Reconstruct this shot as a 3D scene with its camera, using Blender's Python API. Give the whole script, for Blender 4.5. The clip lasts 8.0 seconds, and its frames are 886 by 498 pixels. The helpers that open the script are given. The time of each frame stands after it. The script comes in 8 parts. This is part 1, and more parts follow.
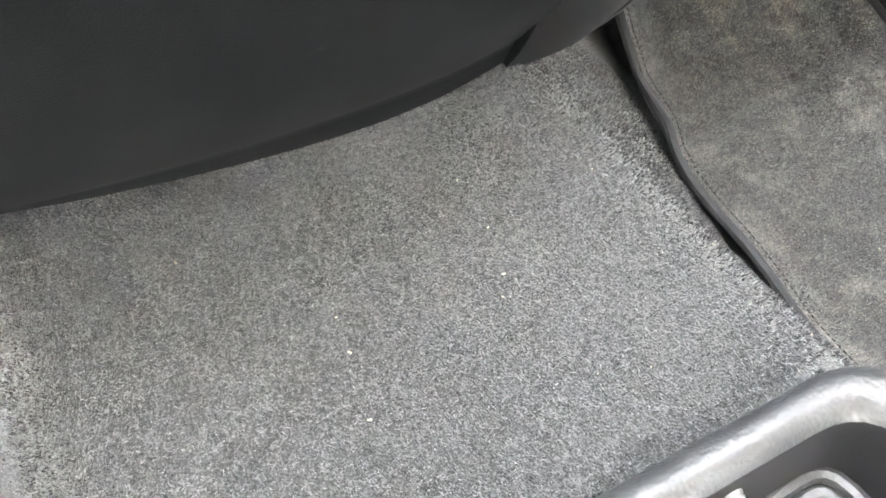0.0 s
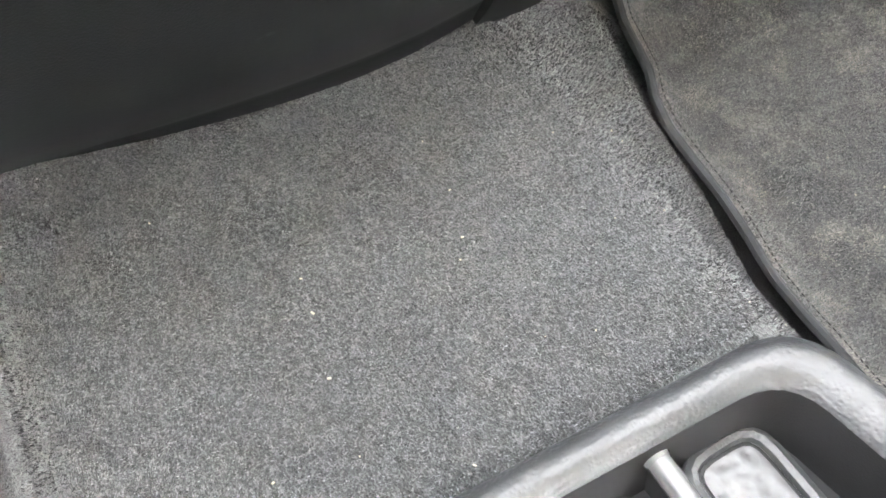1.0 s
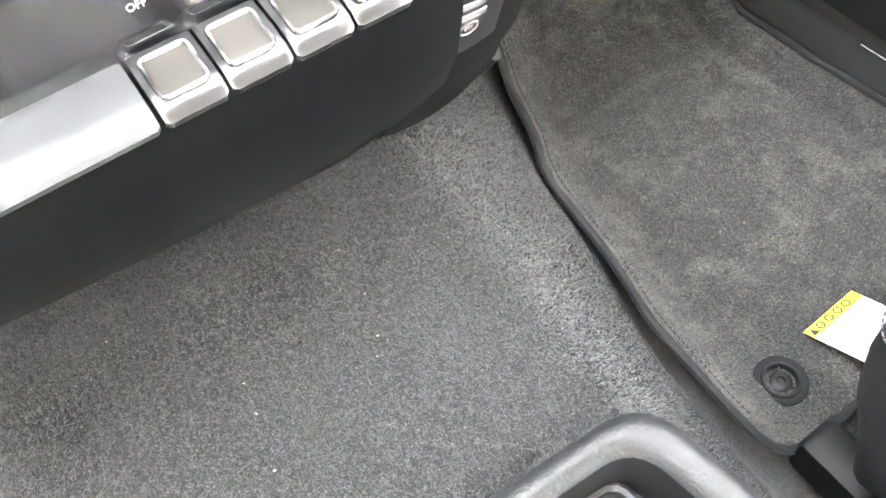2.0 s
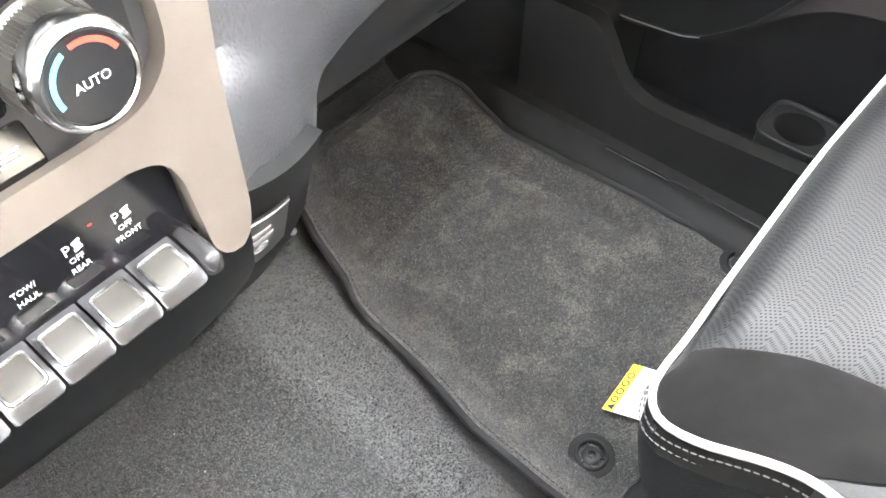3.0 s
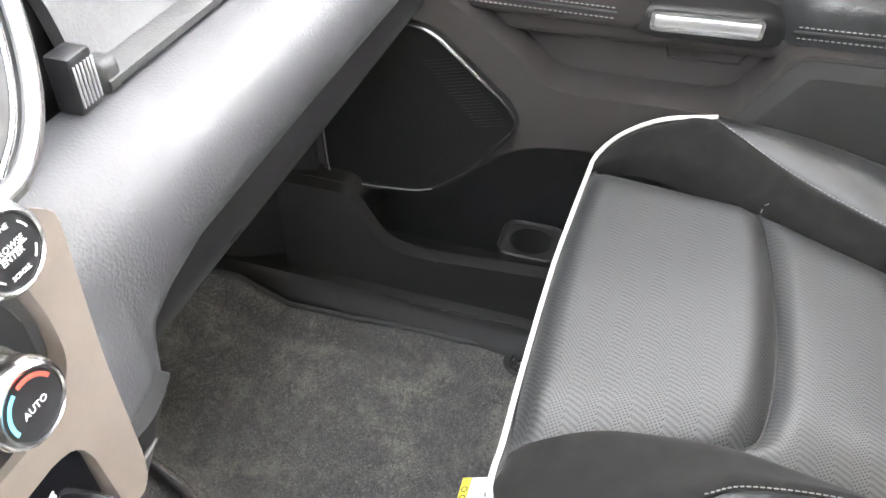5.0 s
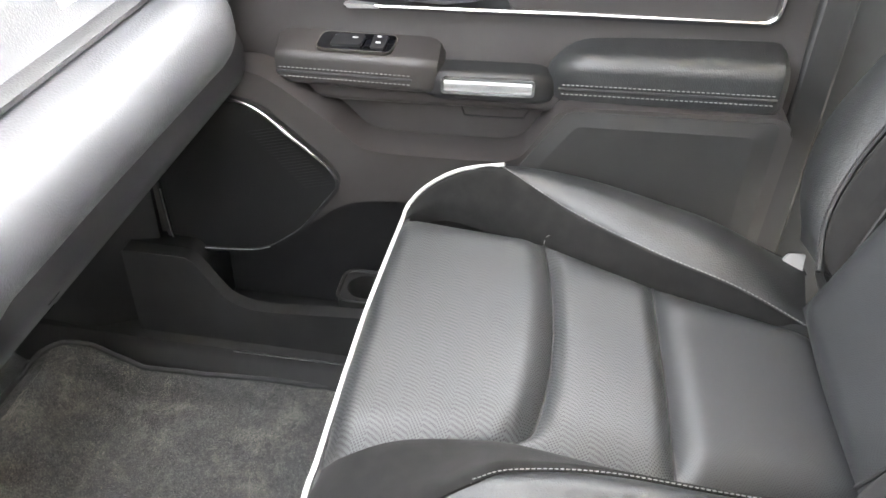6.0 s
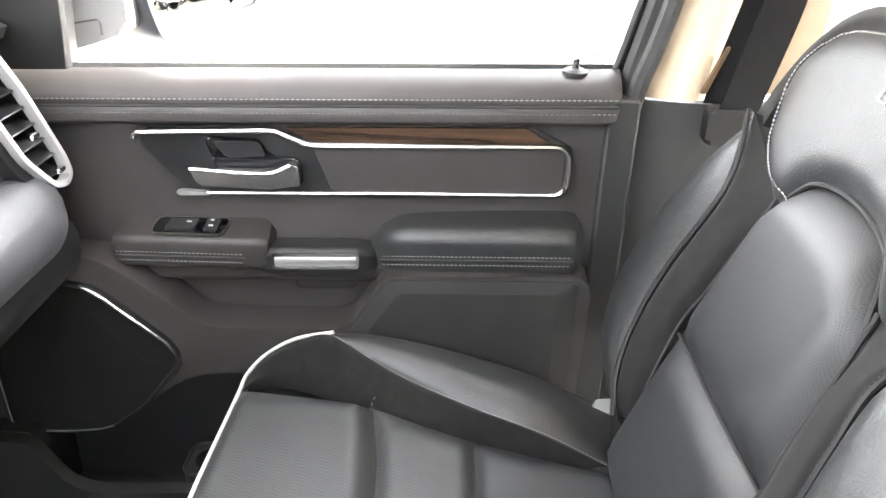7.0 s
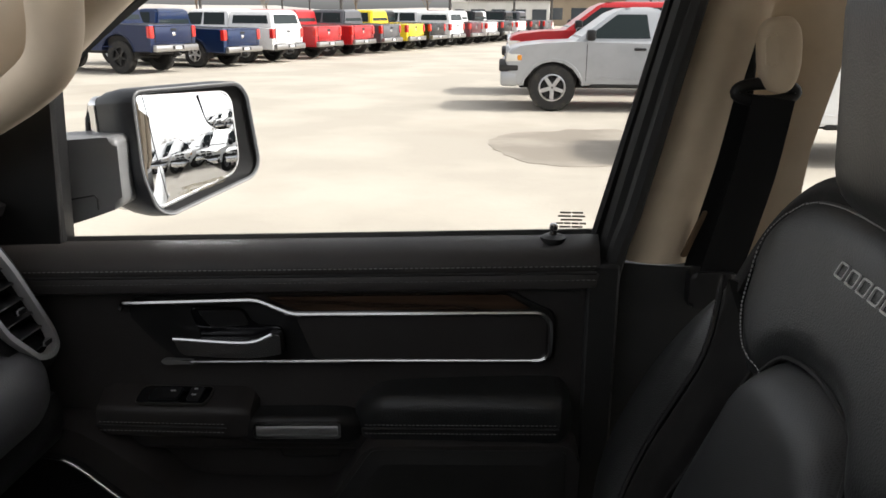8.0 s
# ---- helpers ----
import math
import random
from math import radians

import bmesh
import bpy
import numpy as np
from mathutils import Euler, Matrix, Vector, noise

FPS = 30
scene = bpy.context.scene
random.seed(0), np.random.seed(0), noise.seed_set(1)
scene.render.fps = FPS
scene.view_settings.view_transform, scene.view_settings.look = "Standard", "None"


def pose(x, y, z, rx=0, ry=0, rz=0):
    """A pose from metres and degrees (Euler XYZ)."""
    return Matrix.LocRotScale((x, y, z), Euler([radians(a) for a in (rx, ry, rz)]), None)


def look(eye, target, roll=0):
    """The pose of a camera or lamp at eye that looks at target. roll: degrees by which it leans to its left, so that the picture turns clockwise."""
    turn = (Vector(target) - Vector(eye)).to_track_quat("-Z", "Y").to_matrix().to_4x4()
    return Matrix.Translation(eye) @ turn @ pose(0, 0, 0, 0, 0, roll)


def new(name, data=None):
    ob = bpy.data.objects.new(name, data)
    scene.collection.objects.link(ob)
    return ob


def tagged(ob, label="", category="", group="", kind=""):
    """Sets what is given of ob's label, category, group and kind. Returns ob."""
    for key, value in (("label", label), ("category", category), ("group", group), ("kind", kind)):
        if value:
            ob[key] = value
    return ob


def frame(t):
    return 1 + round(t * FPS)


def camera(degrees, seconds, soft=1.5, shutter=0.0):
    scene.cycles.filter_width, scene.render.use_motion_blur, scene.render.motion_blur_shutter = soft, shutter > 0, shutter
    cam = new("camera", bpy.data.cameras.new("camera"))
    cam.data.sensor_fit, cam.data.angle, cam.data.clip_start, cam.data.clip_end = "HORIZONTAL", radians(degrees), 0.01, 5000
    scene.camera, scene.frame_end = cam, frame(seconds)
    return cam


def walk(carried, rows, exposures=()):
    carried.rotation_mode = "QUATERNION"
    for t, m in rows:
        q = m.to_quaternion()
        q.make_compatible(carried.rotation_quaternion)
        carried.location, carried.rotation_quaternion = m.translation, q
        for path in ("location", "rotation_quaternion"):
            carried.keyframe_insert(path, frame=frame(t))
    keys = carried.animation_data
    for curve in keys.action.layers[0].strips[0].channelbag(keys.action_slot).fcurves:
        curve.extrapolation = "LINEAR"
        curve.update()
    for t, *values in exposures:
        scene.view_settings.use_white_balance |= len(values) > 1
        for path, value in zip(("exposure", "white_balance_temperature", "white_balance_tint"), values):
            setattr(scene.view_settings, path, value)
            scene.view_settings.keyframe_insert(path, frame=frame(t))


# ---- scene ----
# ---- camera and walk ----
cam = camera(57.0, 8.0, soft=1.6)
PATH = [
    (0, (-0.281, -0.286, 0.648), (-1.473, 0.252, -0.865), -7.6),
    (0.5, (-0.277, -0.269, 0.659), (-1.367, 0.19, -0.954), -8.0),
    (1, (-0.274, -0.256, 0.675), (-1.344, 0.173, -0.959), -9.2),
    (1.2, (-0.272, -0.25, 0.683), (-1.34, 0.173, -0.955), -9.9),
    (2.3, (-0.269, -0.228, 0.827), (-1.175, 0.447, -0.824), -3.4),
    (2.5, (-0.265, -0.223, 0.842), (-1.15, 0.542, -0.78), -2.3),
    (3, (-0.253, -0.221, 0.888), (-1.05, 0.756, -0.665), 0.9),
    (3.5, (-0.254, -0.243, 0.968), (-0.969, 0.882, -0.523), 1.6),
    (3.7, (-0.263, -0.287, 0.994), (-0.836, 0.761, -0.216), 1.5),
    (4, (-0.272, -0.324, 1.016), (-0.831, 1.034, -0.341), 2.0),
    (4.2, (-0.295, -0.317, 0.979), (-0.778, 1.105, -0.343), 2.6),
    (5.3, (-0.205, -0.286, 1.016), (-0.618, 1.178, -0.283), 0.6),
    (5.5, (-0.170, -0.314, 1.047), (-0.533, 1.183, -0.229), 1.0),
    (5.8, (-0.137, -0.358, 1.053), (-0.405, 0.959, 0.013), 1.2),
    (6, (-0.122, -0.366, 1.058), (-0.343, 1.223, -0.135), 1.8),
    (6.5, (-0.08, -0.376, 1.065), (-0.172, 1.303, -0.017), 2.0),
    (7, (0.0, -0.411, 1.12), (-0.028, 1.39, 0.25), 2.1),
    (7.2, (0.012, -0.424, 1.131), (-0.015, 1.321, 0.4), 1.8),
    (7.5, (0.005, -0.407, 1.127), (-0.059, 1.478, 0.461), 1.3),
    (7.7, (0.027, -0.41, 1.141), (-0.067, 1.389, 0.537), 0.8),
    (8, (0.081, -0.386, 1.159), (-0.048, 1.53, 0.602), 0.2),
]
EXPOSURE = [(0.0, 6.3), (0.5, 6.05), (1.2, 6.0), (2.5, 5.9), (3.0, 5.7), (4.0, 5.35), (6.0, 5.5), (6.6, 5.6), (7.0, 5.05), (7.4, 3.75), (7.7, 1.8), (8.0, 0.98)]
walk(cam, [(t, look(eye, target, roll)) for t, eye, target, roll in PATH], EXPOSURE)

# ---- world and sun: hazy bright day ----
world = bpy.data.worlds.new("world")
scene.world = world
world.use_nodes = True
wn = world.node_tree.nodes
sky = wn.new("ShaderNodeTexSky")
sky.sky_type = "NISHITA"
sky.sun_disc = False
sky.sun_elevation = radians(42)
sky.sun_rotation = radians(88)
sky.dust_density = 3.0
sky.air_density = 1.0
sky.ozone_density = 1.0
haze = wn.new("ShaderNodeHueSaturation")
haze.inputs["Saturation"].default_value = 0.12
world.node_tree.links.new(sky.outputs[0], haze.inputs["Color"])
world.node_tree.links.new(haze.outputs[0], wn["Background"].inputs[0])
wn["Background"].inputs[1].default_value = 0.15
sun = new("sun", bpy.data.lights.new("sun", "SUN"))
sun.data.energy = 2.2
sun.data.angle = radians(6)
sun.data.color = (1.0, 0.95, 0.88)
sun.matrix_world = look((10.0, 0.3, 9.0), (0, 0, 0))

# ---- materials ----
def mat(name, base=(0.5, 0.5, 0.5), rough=0.5, metal=0.0, spots=None, bump=None, second=None, **extra):
    """spots: (scale, detail, colour, low, high) mottling; second: the same, coarser; bump: (kind, scale, strength, distance)."""
    m = bpy.data.materials.new(name)
    m.use_nodes = True
    nt = m.node_tree
    b = nt.nodes["Principled BSDF"]
    b.inputs["Base Color"].default_value = (*base, 1)
    b.inputs["Roughness"].default_value = rough
    b.inputs["Metallic"].default_value = metal
    for key, value in extra.items():
        b.inputs[key.replace("_", " ")].default_value = value
    co = nt.nodes.new("ShaderNodeTexCoord")
    last = None
    for layer in (spots, second):
        if not layer:
            continue
        scale, detail, colour, low, high = layer
        n = nt.nodes.new("ShaderNodeTexNoise")
        n.inputs["Scale"].default_value = scale
        n.inputs["Detail"].default_value = detail
        nt.links.new(co.outputs["Object"], n.inputs["Vector"])
        r = nt.nodes.new("ShaderNodeMapRange")
        r.inputs[1].default_value, r.inputs[2].default_value = low, high
        nt.links.new(n.outputs[0], r.inputs[0])
        mix = nt.nodes.new("ShaderNodeMix")
        mix.data_type = "RGBA"
        mix.inputs["A"].default_value = (*base, 1)
        mix.inputs["B"].default_value = (*colour, 1)
        if last:
            nt.links.new(last, mix.inputs["A"])
        nt.links.new(r.outputs[0], mix.inputs["Factor"])
        last = mix.outputs["Result"]
    if last:
        nt.links.new(last, b.inputs["Base Color"])
    if bump:
        kind, scale, strength, distance = bump
        if kind == "cells":
            n = nt.nodes.new("ShaderNodeTexVoronoi")
            n.feature = "SMOOTH_F1"
        else:
            n = nt.nodes.new("ShaderNodeTexNoise")
            n.inputs["Detail"].default_value = 4
        n.inputs["Scale"].default_value = scale
        nt.links.new(co.outputs["Object"], n.inputs["Vector"])
        bp = nt.nodes.new("ShaderNodeBump")
        bp.inputs["Strength"].default_value = strength
        bp.inputs["Distance"].default_value = distance
        nt.links.new(n.outputs[0], bp.inputs["Height"])
        nt.links.new(bp.outputs[0], b.inputs["Normal"])
    return m


def carpet_mat(name, dark, light, dust=None, dust_low=0.52, dust_high=0.72):
    """Cut-pile carpet: fibre speckle, brushed patches, and dried dust rubbed into it."""
    m = mat(name, dark, 0.95)
    nt = m.node_tree
    b = nt.nodes["Principled BSDF"]
    co = nt.nodes.new("ShaderNodeTexCoord")

    def noise_node(scale, detail, stretch=(1, 1, 1), rough=0.6):
        mp = nt.nodes.new("ShaderNodeMapping")
        mp.inputs["Scale"].default_value = stretch
        nt.links.new(co.outputs["Object"], mp.inputs[0])
        n = nt.nodes.new("ShaderNodeTexNoise")
        n.inputs["Scale"].default_value = scale
        n.inputs["Detail"].default_value = detail
        n.inputs["Roughness"].default_value = rough
        nt.links.new(mp.outputs[0], n.inputs["Vector"])
        return n.outputs[0]

    def ramp(value, low, high):
        r = nt.nodes.new("ShaderNodeMapRange")
        r.inputs[1].default_value, r.inputs[2].default_value = low, high
        nt.links.new(value, r.inputs[0])
        return r.outputs[0]

    def blend(factor, a, c):
        mix = nt.nodes.new("ShaderNodeMix")
        mix.data_type = "RGBA"
        nt.links.new(factor, mix.inputs["Factor"])
        for key, v in (("A", a), ("B", c)):
            if isinstance(v, tuple):
                mix.inputs[key].default_value = (*v, 1)
            else:
                nt.links.new(v, mix.inputs[key])
        return mix.outputs["Result"]

    fibre = noise_node(620, 2, (1.0, 1.8, 1.0), 0.75)
    colour = blend(ramp(fibre, 0.42, 0.60), dark, light)
    tufts = ramp(noise_node(260, 3, (1.0, 1.5, 1.0), 0.7), 0.40, 0.66)
    colour = blend(tufts, colour, tuple(c * 0.55 for c in dark))
    if dust:
        patch = ramp(noise_node(24, 8, (1.0, 0.7, 1.0), 0.72), dust_low, dust_high)
        grit = ramp(noise_node(150, 4, (1, 1, 1), 0.8), 0.36, 0.62)
        both = nt.nodes.new("ShaderNodeMath")
        both.operation = "MULTIPLY"
        nt.links.new(patch, both.inputs[0])
        nt.links.new(grit, both.inputs[1])
        colour = blend(both.outputs[0], colour, dust)
    nt.links.new(colour, b.inputs["Base Color"])
    bp = nt.nodes.new("ShaderNodeBump")
    bp.inputs["Strength"].default_value = 1.0
    bp.inputs["Distance"].default_value = 0.002
    nt.links.new(fibre, bp.inputs["Height"])
    nt.links.new(bp.outputs[0], b.inputs["Normal"])
    b.inputs["Sheen Weight"].default_value = 0.25
    b.inputs["Sheen Roughness"].default_value = 0.5
    return m


def perforated_mat(name, base, rough, pitch=0.0042, deep=1.0):
    """Leather with staggered rows of punched holes."""
    m = mat(name, base, rough)
    nt = m.node_tree
    b = nt.nodes["Principled BSDF"]
    uv = nt.nodes.new("ShaderNodeUVMap")
    uv.uv_map = "UVMap"
    sep = nt.nodes.new("ShaderNodeSeparateXYZ")
    nt.links.new(uv.outputs[0], sep.inputs[0])

    def math(op, a, c=None):
        n = nt.nodes.new("ShaderNodeMath")
        n.operation = op
        for i, v in enumerate((a, c)):
            if v is None:
                continue
            if isinstance(v, (int, float)):
                n.inputs[i].default_value = v
            else:
                nt.links.new(v, n.inputs[i])
        return n.outputs[0]

    # short slots in staggered rows, leaning one way and then the other
    u = math("DIVIDE", sep.outputs[0], pitch)
    v = math("DIVIDE", sep.outputs[1], pitch)
    band = math("FLOOR", math("MULTIPLY", u, 0.2))
    way = math("SUBTRACT", math("MULTIPLY", math("MODULO", band, 2.0), 2.0), 1.0)
    lean = math("MULTIPLY", math("MULTIPLY", way, 0.5), u)
    row = math("ADD", v, lean)
    shift = math("MULTIPLY", math("MODULO", math("FLOOR", row), 2.0), 0.5)
    fu = math("LESS_THAN", math("FRACT", math("ADD", u, shift)), 0.50)
    fv = math("LESS_THAN", math("ABSOLUTE", math("SUBTRACT", math("FRACT", row), 0.5)), 0.22)
    hole = math("MULTIPLY", fu, fv)
    mix = nt.nodes.new("ShaderNodeMix")
    mix.data_type = "RGBA"
    mix.inputs["A"].default_value = (*base, 1)
    mix.inputs["B"].default_value = (*(c * (1 - 0.82 * deep) for c in base), 1)
    nt.links.new(hole, mix.inputs["Factor"])
    nt.links.new(mix.outputs["Result"], b.inputs["Base Color"])
    nt.links.new(math("ADD", math("MULTIPLY", hole, 0.10 * deep), rough), b.inputs["Roughness"])
    nt.links.new(math("SUBTRACT", 0.5, math("MULTIPLY", hole, 0.16 * deep)), b.inputs["Specular IOR Level"])
    co = nt.nodes.new("ShaderNodeTexCoord")
    n = nt.nodes.new("ShaderNodeTexVoronoi")
    n.inputs["Scale"].default_value = 700
    nt.links.new(co.outputs["Object"], n.inputs["Vector"])
    h = math("SUBTRACT", math("MULTIPLY", n.outputs[0], 0.4), hole)
    bp = nt.nodes.new("ShaderNodeBump")
    bp.inputs["Strength"].default_value = 0.18 * deep
    bp.inputs["Distance"].default_value = 0.0005
    nt.links.new(h, bp.inputs["Height"])
    nt.links.new(bp.outputs[0], b.inputs["Normal"])
    return m


LEATHER = mat("leather", (0.0155, 0.0162, 0.0166), 0.42, spots=(30, 3, (0.021, 0.0217, 0.0219), 0.4, 0.7), bump=("cells", 520, 0.42, 0.0008))
PERFORATED = perforated_mat("perforated leather", (0.036, 0.0370, 0.0374), 0.46, 0.0029, 1.0)
PERFORATED_FINE = perforated_mat("finely perforated leather", (0.019, 0.0198, 0.0208), 0.44, 0.0024, 0.55)
SUEDE = mat("suede", (0.0085, 0.0082, 0.008), 1.0, spots=(45, 5, (0.013, 0.0124, 0.012), 0.42, 0.68), bump=("noise", 900, 0.3, 0.0006), Sheen_Weight=0.06, Specular_IOR_Level=0.15)
DOOR_SKIN = mat("door skin", (0.0280, 0.0250, 0.0243), 0.48, Specular_IOR_Level=0.38, spots=(14, 3, (0.032, 0.0297, 0.029), 0.4, 0.7), bump=("cells", 900, 0.22, 0.0005))
DASH_SKIN = mat("dash skin", (0.037, 0.0375, 0.0405), 0.48, spots=(12, 3, (0.043, 0.0435, 0.047), 0.4, 0.7), bump=("cells", 420, 0.3, 0.0010))
DASH_UPPER = mat("dash upper skin", (0.020, 0.020, 0.0208), 0.52, spots=(12, 3, (0.025, 0.025, 0.026), 0.4, 0.7), bump=("cells", 420, 0.40, 0.0010))
PLASTIC = mat("black plastic", (0.008, 0.008, 0.0085), 0.45, spots=(20, 4, (0.012, 0.012, 0.0125), 0.4, 0.7), bump=("cells", 1100, 0.18, 0.0004), Specular_IOR_Level=0.35)
PLASTIC_WORN = mat("scuffed black plastic", (0.0055, 0.006, 0.0062), 0.5, spots=(60, 8, (0.03, 0.03, 0.03), 0.70, 0.82), bump=("cells", 1100, 0.18, 0.0004), Specular_IOR_Level=0.12)
STACK_GREY = mat("stack grey plastic", (0.050, 0.051, 0.053), 0.38, spots=(16, 3, (0.058, 0.059, 0.061), 0.4, 0.7), bump=("noise", 900, 0.10, 0.0003))
PIANO = mat("gloss black", (0.004, 0.004, 0.005), 0.07)
KEY_BLACK = mat("key black", (0.012, 0.012, 0.013), 0.30)
RUBBER = mat("rubber", (0.007, 0.007, 0.007), 0.7, bump=("noise", 300, 0.2, 0.0006))
CHROME = mat("satin chrome", (0.55, 0.55, 0.55), 0.20, 1.0, bump=("noise", 200, 0.05, 0.0002))
BRIGHT = mat("bright chrome", (0.72, 0.72, 0.73), 0.09, 1.0)
SILVER = mat("silver paint", (0.45, 0.45, 0.46), 0.32, 0.75, bump=("noise", 700, 0.06, 0.0002))
SMOKE = mat("smoked knob", (0.10, 0.095, 0.085), 0.30, 0.6)
BEIGE = mat("champagne trim", (0.165, 0.143, 0.123), 0.36, 0.35, spots=(18, 3, (0.185, 0.161, 0.139), 0.4, 0.7), bump=("noise", 800, 0.10, 0.0003))
PILLAR = mat("beige pillar cloth", (0.52, 0.425, 0.31), 0.75, spots=(25, 4, (0.47, 0.38, 0.275), 0.4, 0.7), bump=("noise", 1200, 0.2, 0.0004))
PIPING = mat("white piping", (0.50, 0.495, 0.48), 0.55, spots=(60, 3, (0.62, 0.60, 0.56), 0.45, 0.75))
THREAD = mat("grey thread", (0.15, 0.15, 0.147), 0.75)
EMBROIDERY = mat("embroidery thread", (0.46, 0.46, 0.45), 0.7)
THREAD_BLACK = mat("black thread", (0.01, 0.01, 0.01), 0.70)
CARPET = carpet_mat("tunnel carpet", (0.014, 0.0146, 0.0146), (0.110, 0.113, 0.112))
MAT_PILE = carpet_mat("mat pile", (0.020, 0.0205, 0.0205), (0.100, 0.099, 0.094), (0.32, 0.30, 0.26), 0.53, 0.84)
WOOD = mat("dark wood", (0.024, 0.014, 0.009), 0.24, spots=(46, 7, (0.060, 0.034, 0.021), 0.40, 0.66), second=(9, 4, (0.034, 0.020, 0.013), 0.45, 0.65), Coat_Weight=0.35)
for node in [n for n in WOOD.node_tree.nodes if n.type == "TEX_NOISE"]:
    # grain runs along the strip
    stretch = WOOD.node_tree.nodes.new("ShaderNodeMapping")
    stretch.inputs["Scale"].default_value = (0.10, 1.0, 2.2)
    WOOD.node_tree.links.new(node.inputs["Vector"].links[0].from_socket, stretch.inputs[0])
    WOOD.node_tree.links.new(stretch.outputs[0], node.inputs["Vector"])
TOGGLE = mat("toggle silver", (0.066, 0.066, 0.068), 0.18, 0.6)
GRIP_BLACK = mat("grip black", (0.0125, 0.0125, 0.0127), 0.45, spots=(20, 4, (0.016, 0.016, 0.0162), 0.4, 0.7), bump=("cells", 1000, 0.2, 0.0004), Specular_IOR_Level=0.4)
LIP = mat("pocket black", (0.0150, 0.0150, 0.0148), 0.46, spots=(20, 3, (0.019, 0.019, 0.0187), 0.4, 0.7), Specular_IOR_Level=0.35)
PILLAR_LOW = mat("pillar black", (0.016, 0.0163, 0.0162), 0.5, spots=(20, 3, (0.020, 0.0203, 0.020), 0.4, 0.7), bump=("cells", 900, 0.2, 0.0005))
SMOKED = mat("smoked glass", (0.62, 0.62, 0.62), 0.0, Transmission_Weight=1.0, IOR=1.05)
PANEL_GREY = mat("panel grey", (0.0200, 0.0198, 0.0194), 0.5, spots=(18, 3, (0.0235, 0.0232, 0.0228), 0.4, 0.7), bump=("cells", 900, 0.25, 0.0005), Specular_IOR_Level=0.4)
TINT = mat("privacy glass", (0.02, 0.024, 0.026), 0.05, Transmission_Weight=0.6)
BAR_SILVER = mat("bar silver", (0.33, 0.33, 0.325), 0.30, 0.6)
LEVER = mat("lever chrome", (0.36, 0.36, 0.37), 0.22, 0.95)
VENT_CHROME = mat("vent chrome", (0.55, 0.55, 0.55), 0.30, 0.55)
SOCKET = mat("socket black", (0.006, 0.006, 0.0062), 0.65, Specular_IOR_Level=0.25)
MESH = mat("speaker mesh", (0.0065, 0.0065, 0.0065), 0.8, bump=("cells", 520, 0.5, 0.0008), Specular_IOR_Level=0.15)
GLASS = mat("window glass", (1, 1, 1), 0.0, Transmission_Weight=1.0, IOR=1.02, Alpha=1.0)
MIRROR = mat("mirror", (0.50, 0.51, 0.52), 0.01, 1.0)
PRINT = mat("white print", (0.58, 0.58, 0.57), 0.5)
PRINT_RED = mat("red print", (0.65, 0.05, 0.03), 0.5)
PRINT_BLUE = mat("blue print", (0.10, 0.42, 0.62), 0.5)
PRINT_YELLOW = mat("yellow print", (0.75, 0.62, 0.03), 0.5)
PAPER = mat("tag paper", (0.78, 0.77, 0.73), 0.6, spots=(80, 3, (0.70, 0.69, 0.66), 0.4, 0.7))
TAN = mat("tan handle", (0.60, 0.49, 0.365), 0.6, spots=(20, 3, (0.55, 0.45, 0.33), 0.4, 0.7), bump=("noise", 900, 0.15, 0.0004))
HEADLINER = mat("headliner cloth", (0.55, 0.50, 0.42), 0.9, bump=("noise", 900, 0.2, 0.0005))
SCREEN = mat("display glass", (0.006, 0.008, 0.020), 0.08)
LIT = mat("lit display print", (0.8, 0.8, 0.8), 0.5, Emission_Color=(0.85, 0.88, 1.0, 1), Emission_Strength=0.35)


def fibre_mat(name, dark, light, dust=None):
    """Pile fibres, each its own shade."""
    m = mat(name, light, 0.85)
    nt = m.node_tree
    g = nt.nodes.new("ShaderNodeNewGeometry")
    r = nt.nodes.new("ShaderNodeValToRGB")
    e = r.color_ramp.elements
    e[0].position, e[0].color = 0.0, (*dark, 1)
    e[1].position, e[1].color = 1.0, (*light, 1)
    mid = e.new(0.6)
    mid.color = (*(0.80 * a + 0.20 * b for a, b in zip(dark, light)), 1)
    nt.links.new(g.outputs["Random Per Island"], r.inputs[0])
    colour = r.outputs[0]
    if dust:
        # dried dust lies in streaky patches on the fibre tips
        co = nt.nodes.new("ShaderNodeTexCoord")
        n = nt.nodes.new("ShaderNodeTexNoise")
        n.inputs["Scale"].default_value, n.inputs["Detail"].default_value, n.inputs["Roughness"].default_value = 17, 7, 0.68
        nt.links.new(co.outputs["Object"], n.inputs["Vector"])
        k = nt.nodes.new("ShaderNodeMapRange")
        k.inputs[1].default_value, k.inputs[2].default_value, k.inputs[4].default_value = 0.50, 0.72, 0.85
        nt.links.new(n.outputs[0], k.inputs[0])
        mix = nt.nodes.new("ShaderNodeMix")
        mix.data_type = "RGBA"
        mix.inputs["B"].default_value = (*dust, 1)
        nt.links.new(colour, mix.inputs["A"])
        nt.links.new(k.outputs[0], mix.inputs["Factor"])
        colour = mix.outputs["Result"]
    nt.links.new(colour, nt.nodes["Principled BSDF"].inputs["Base Color"])
    return m


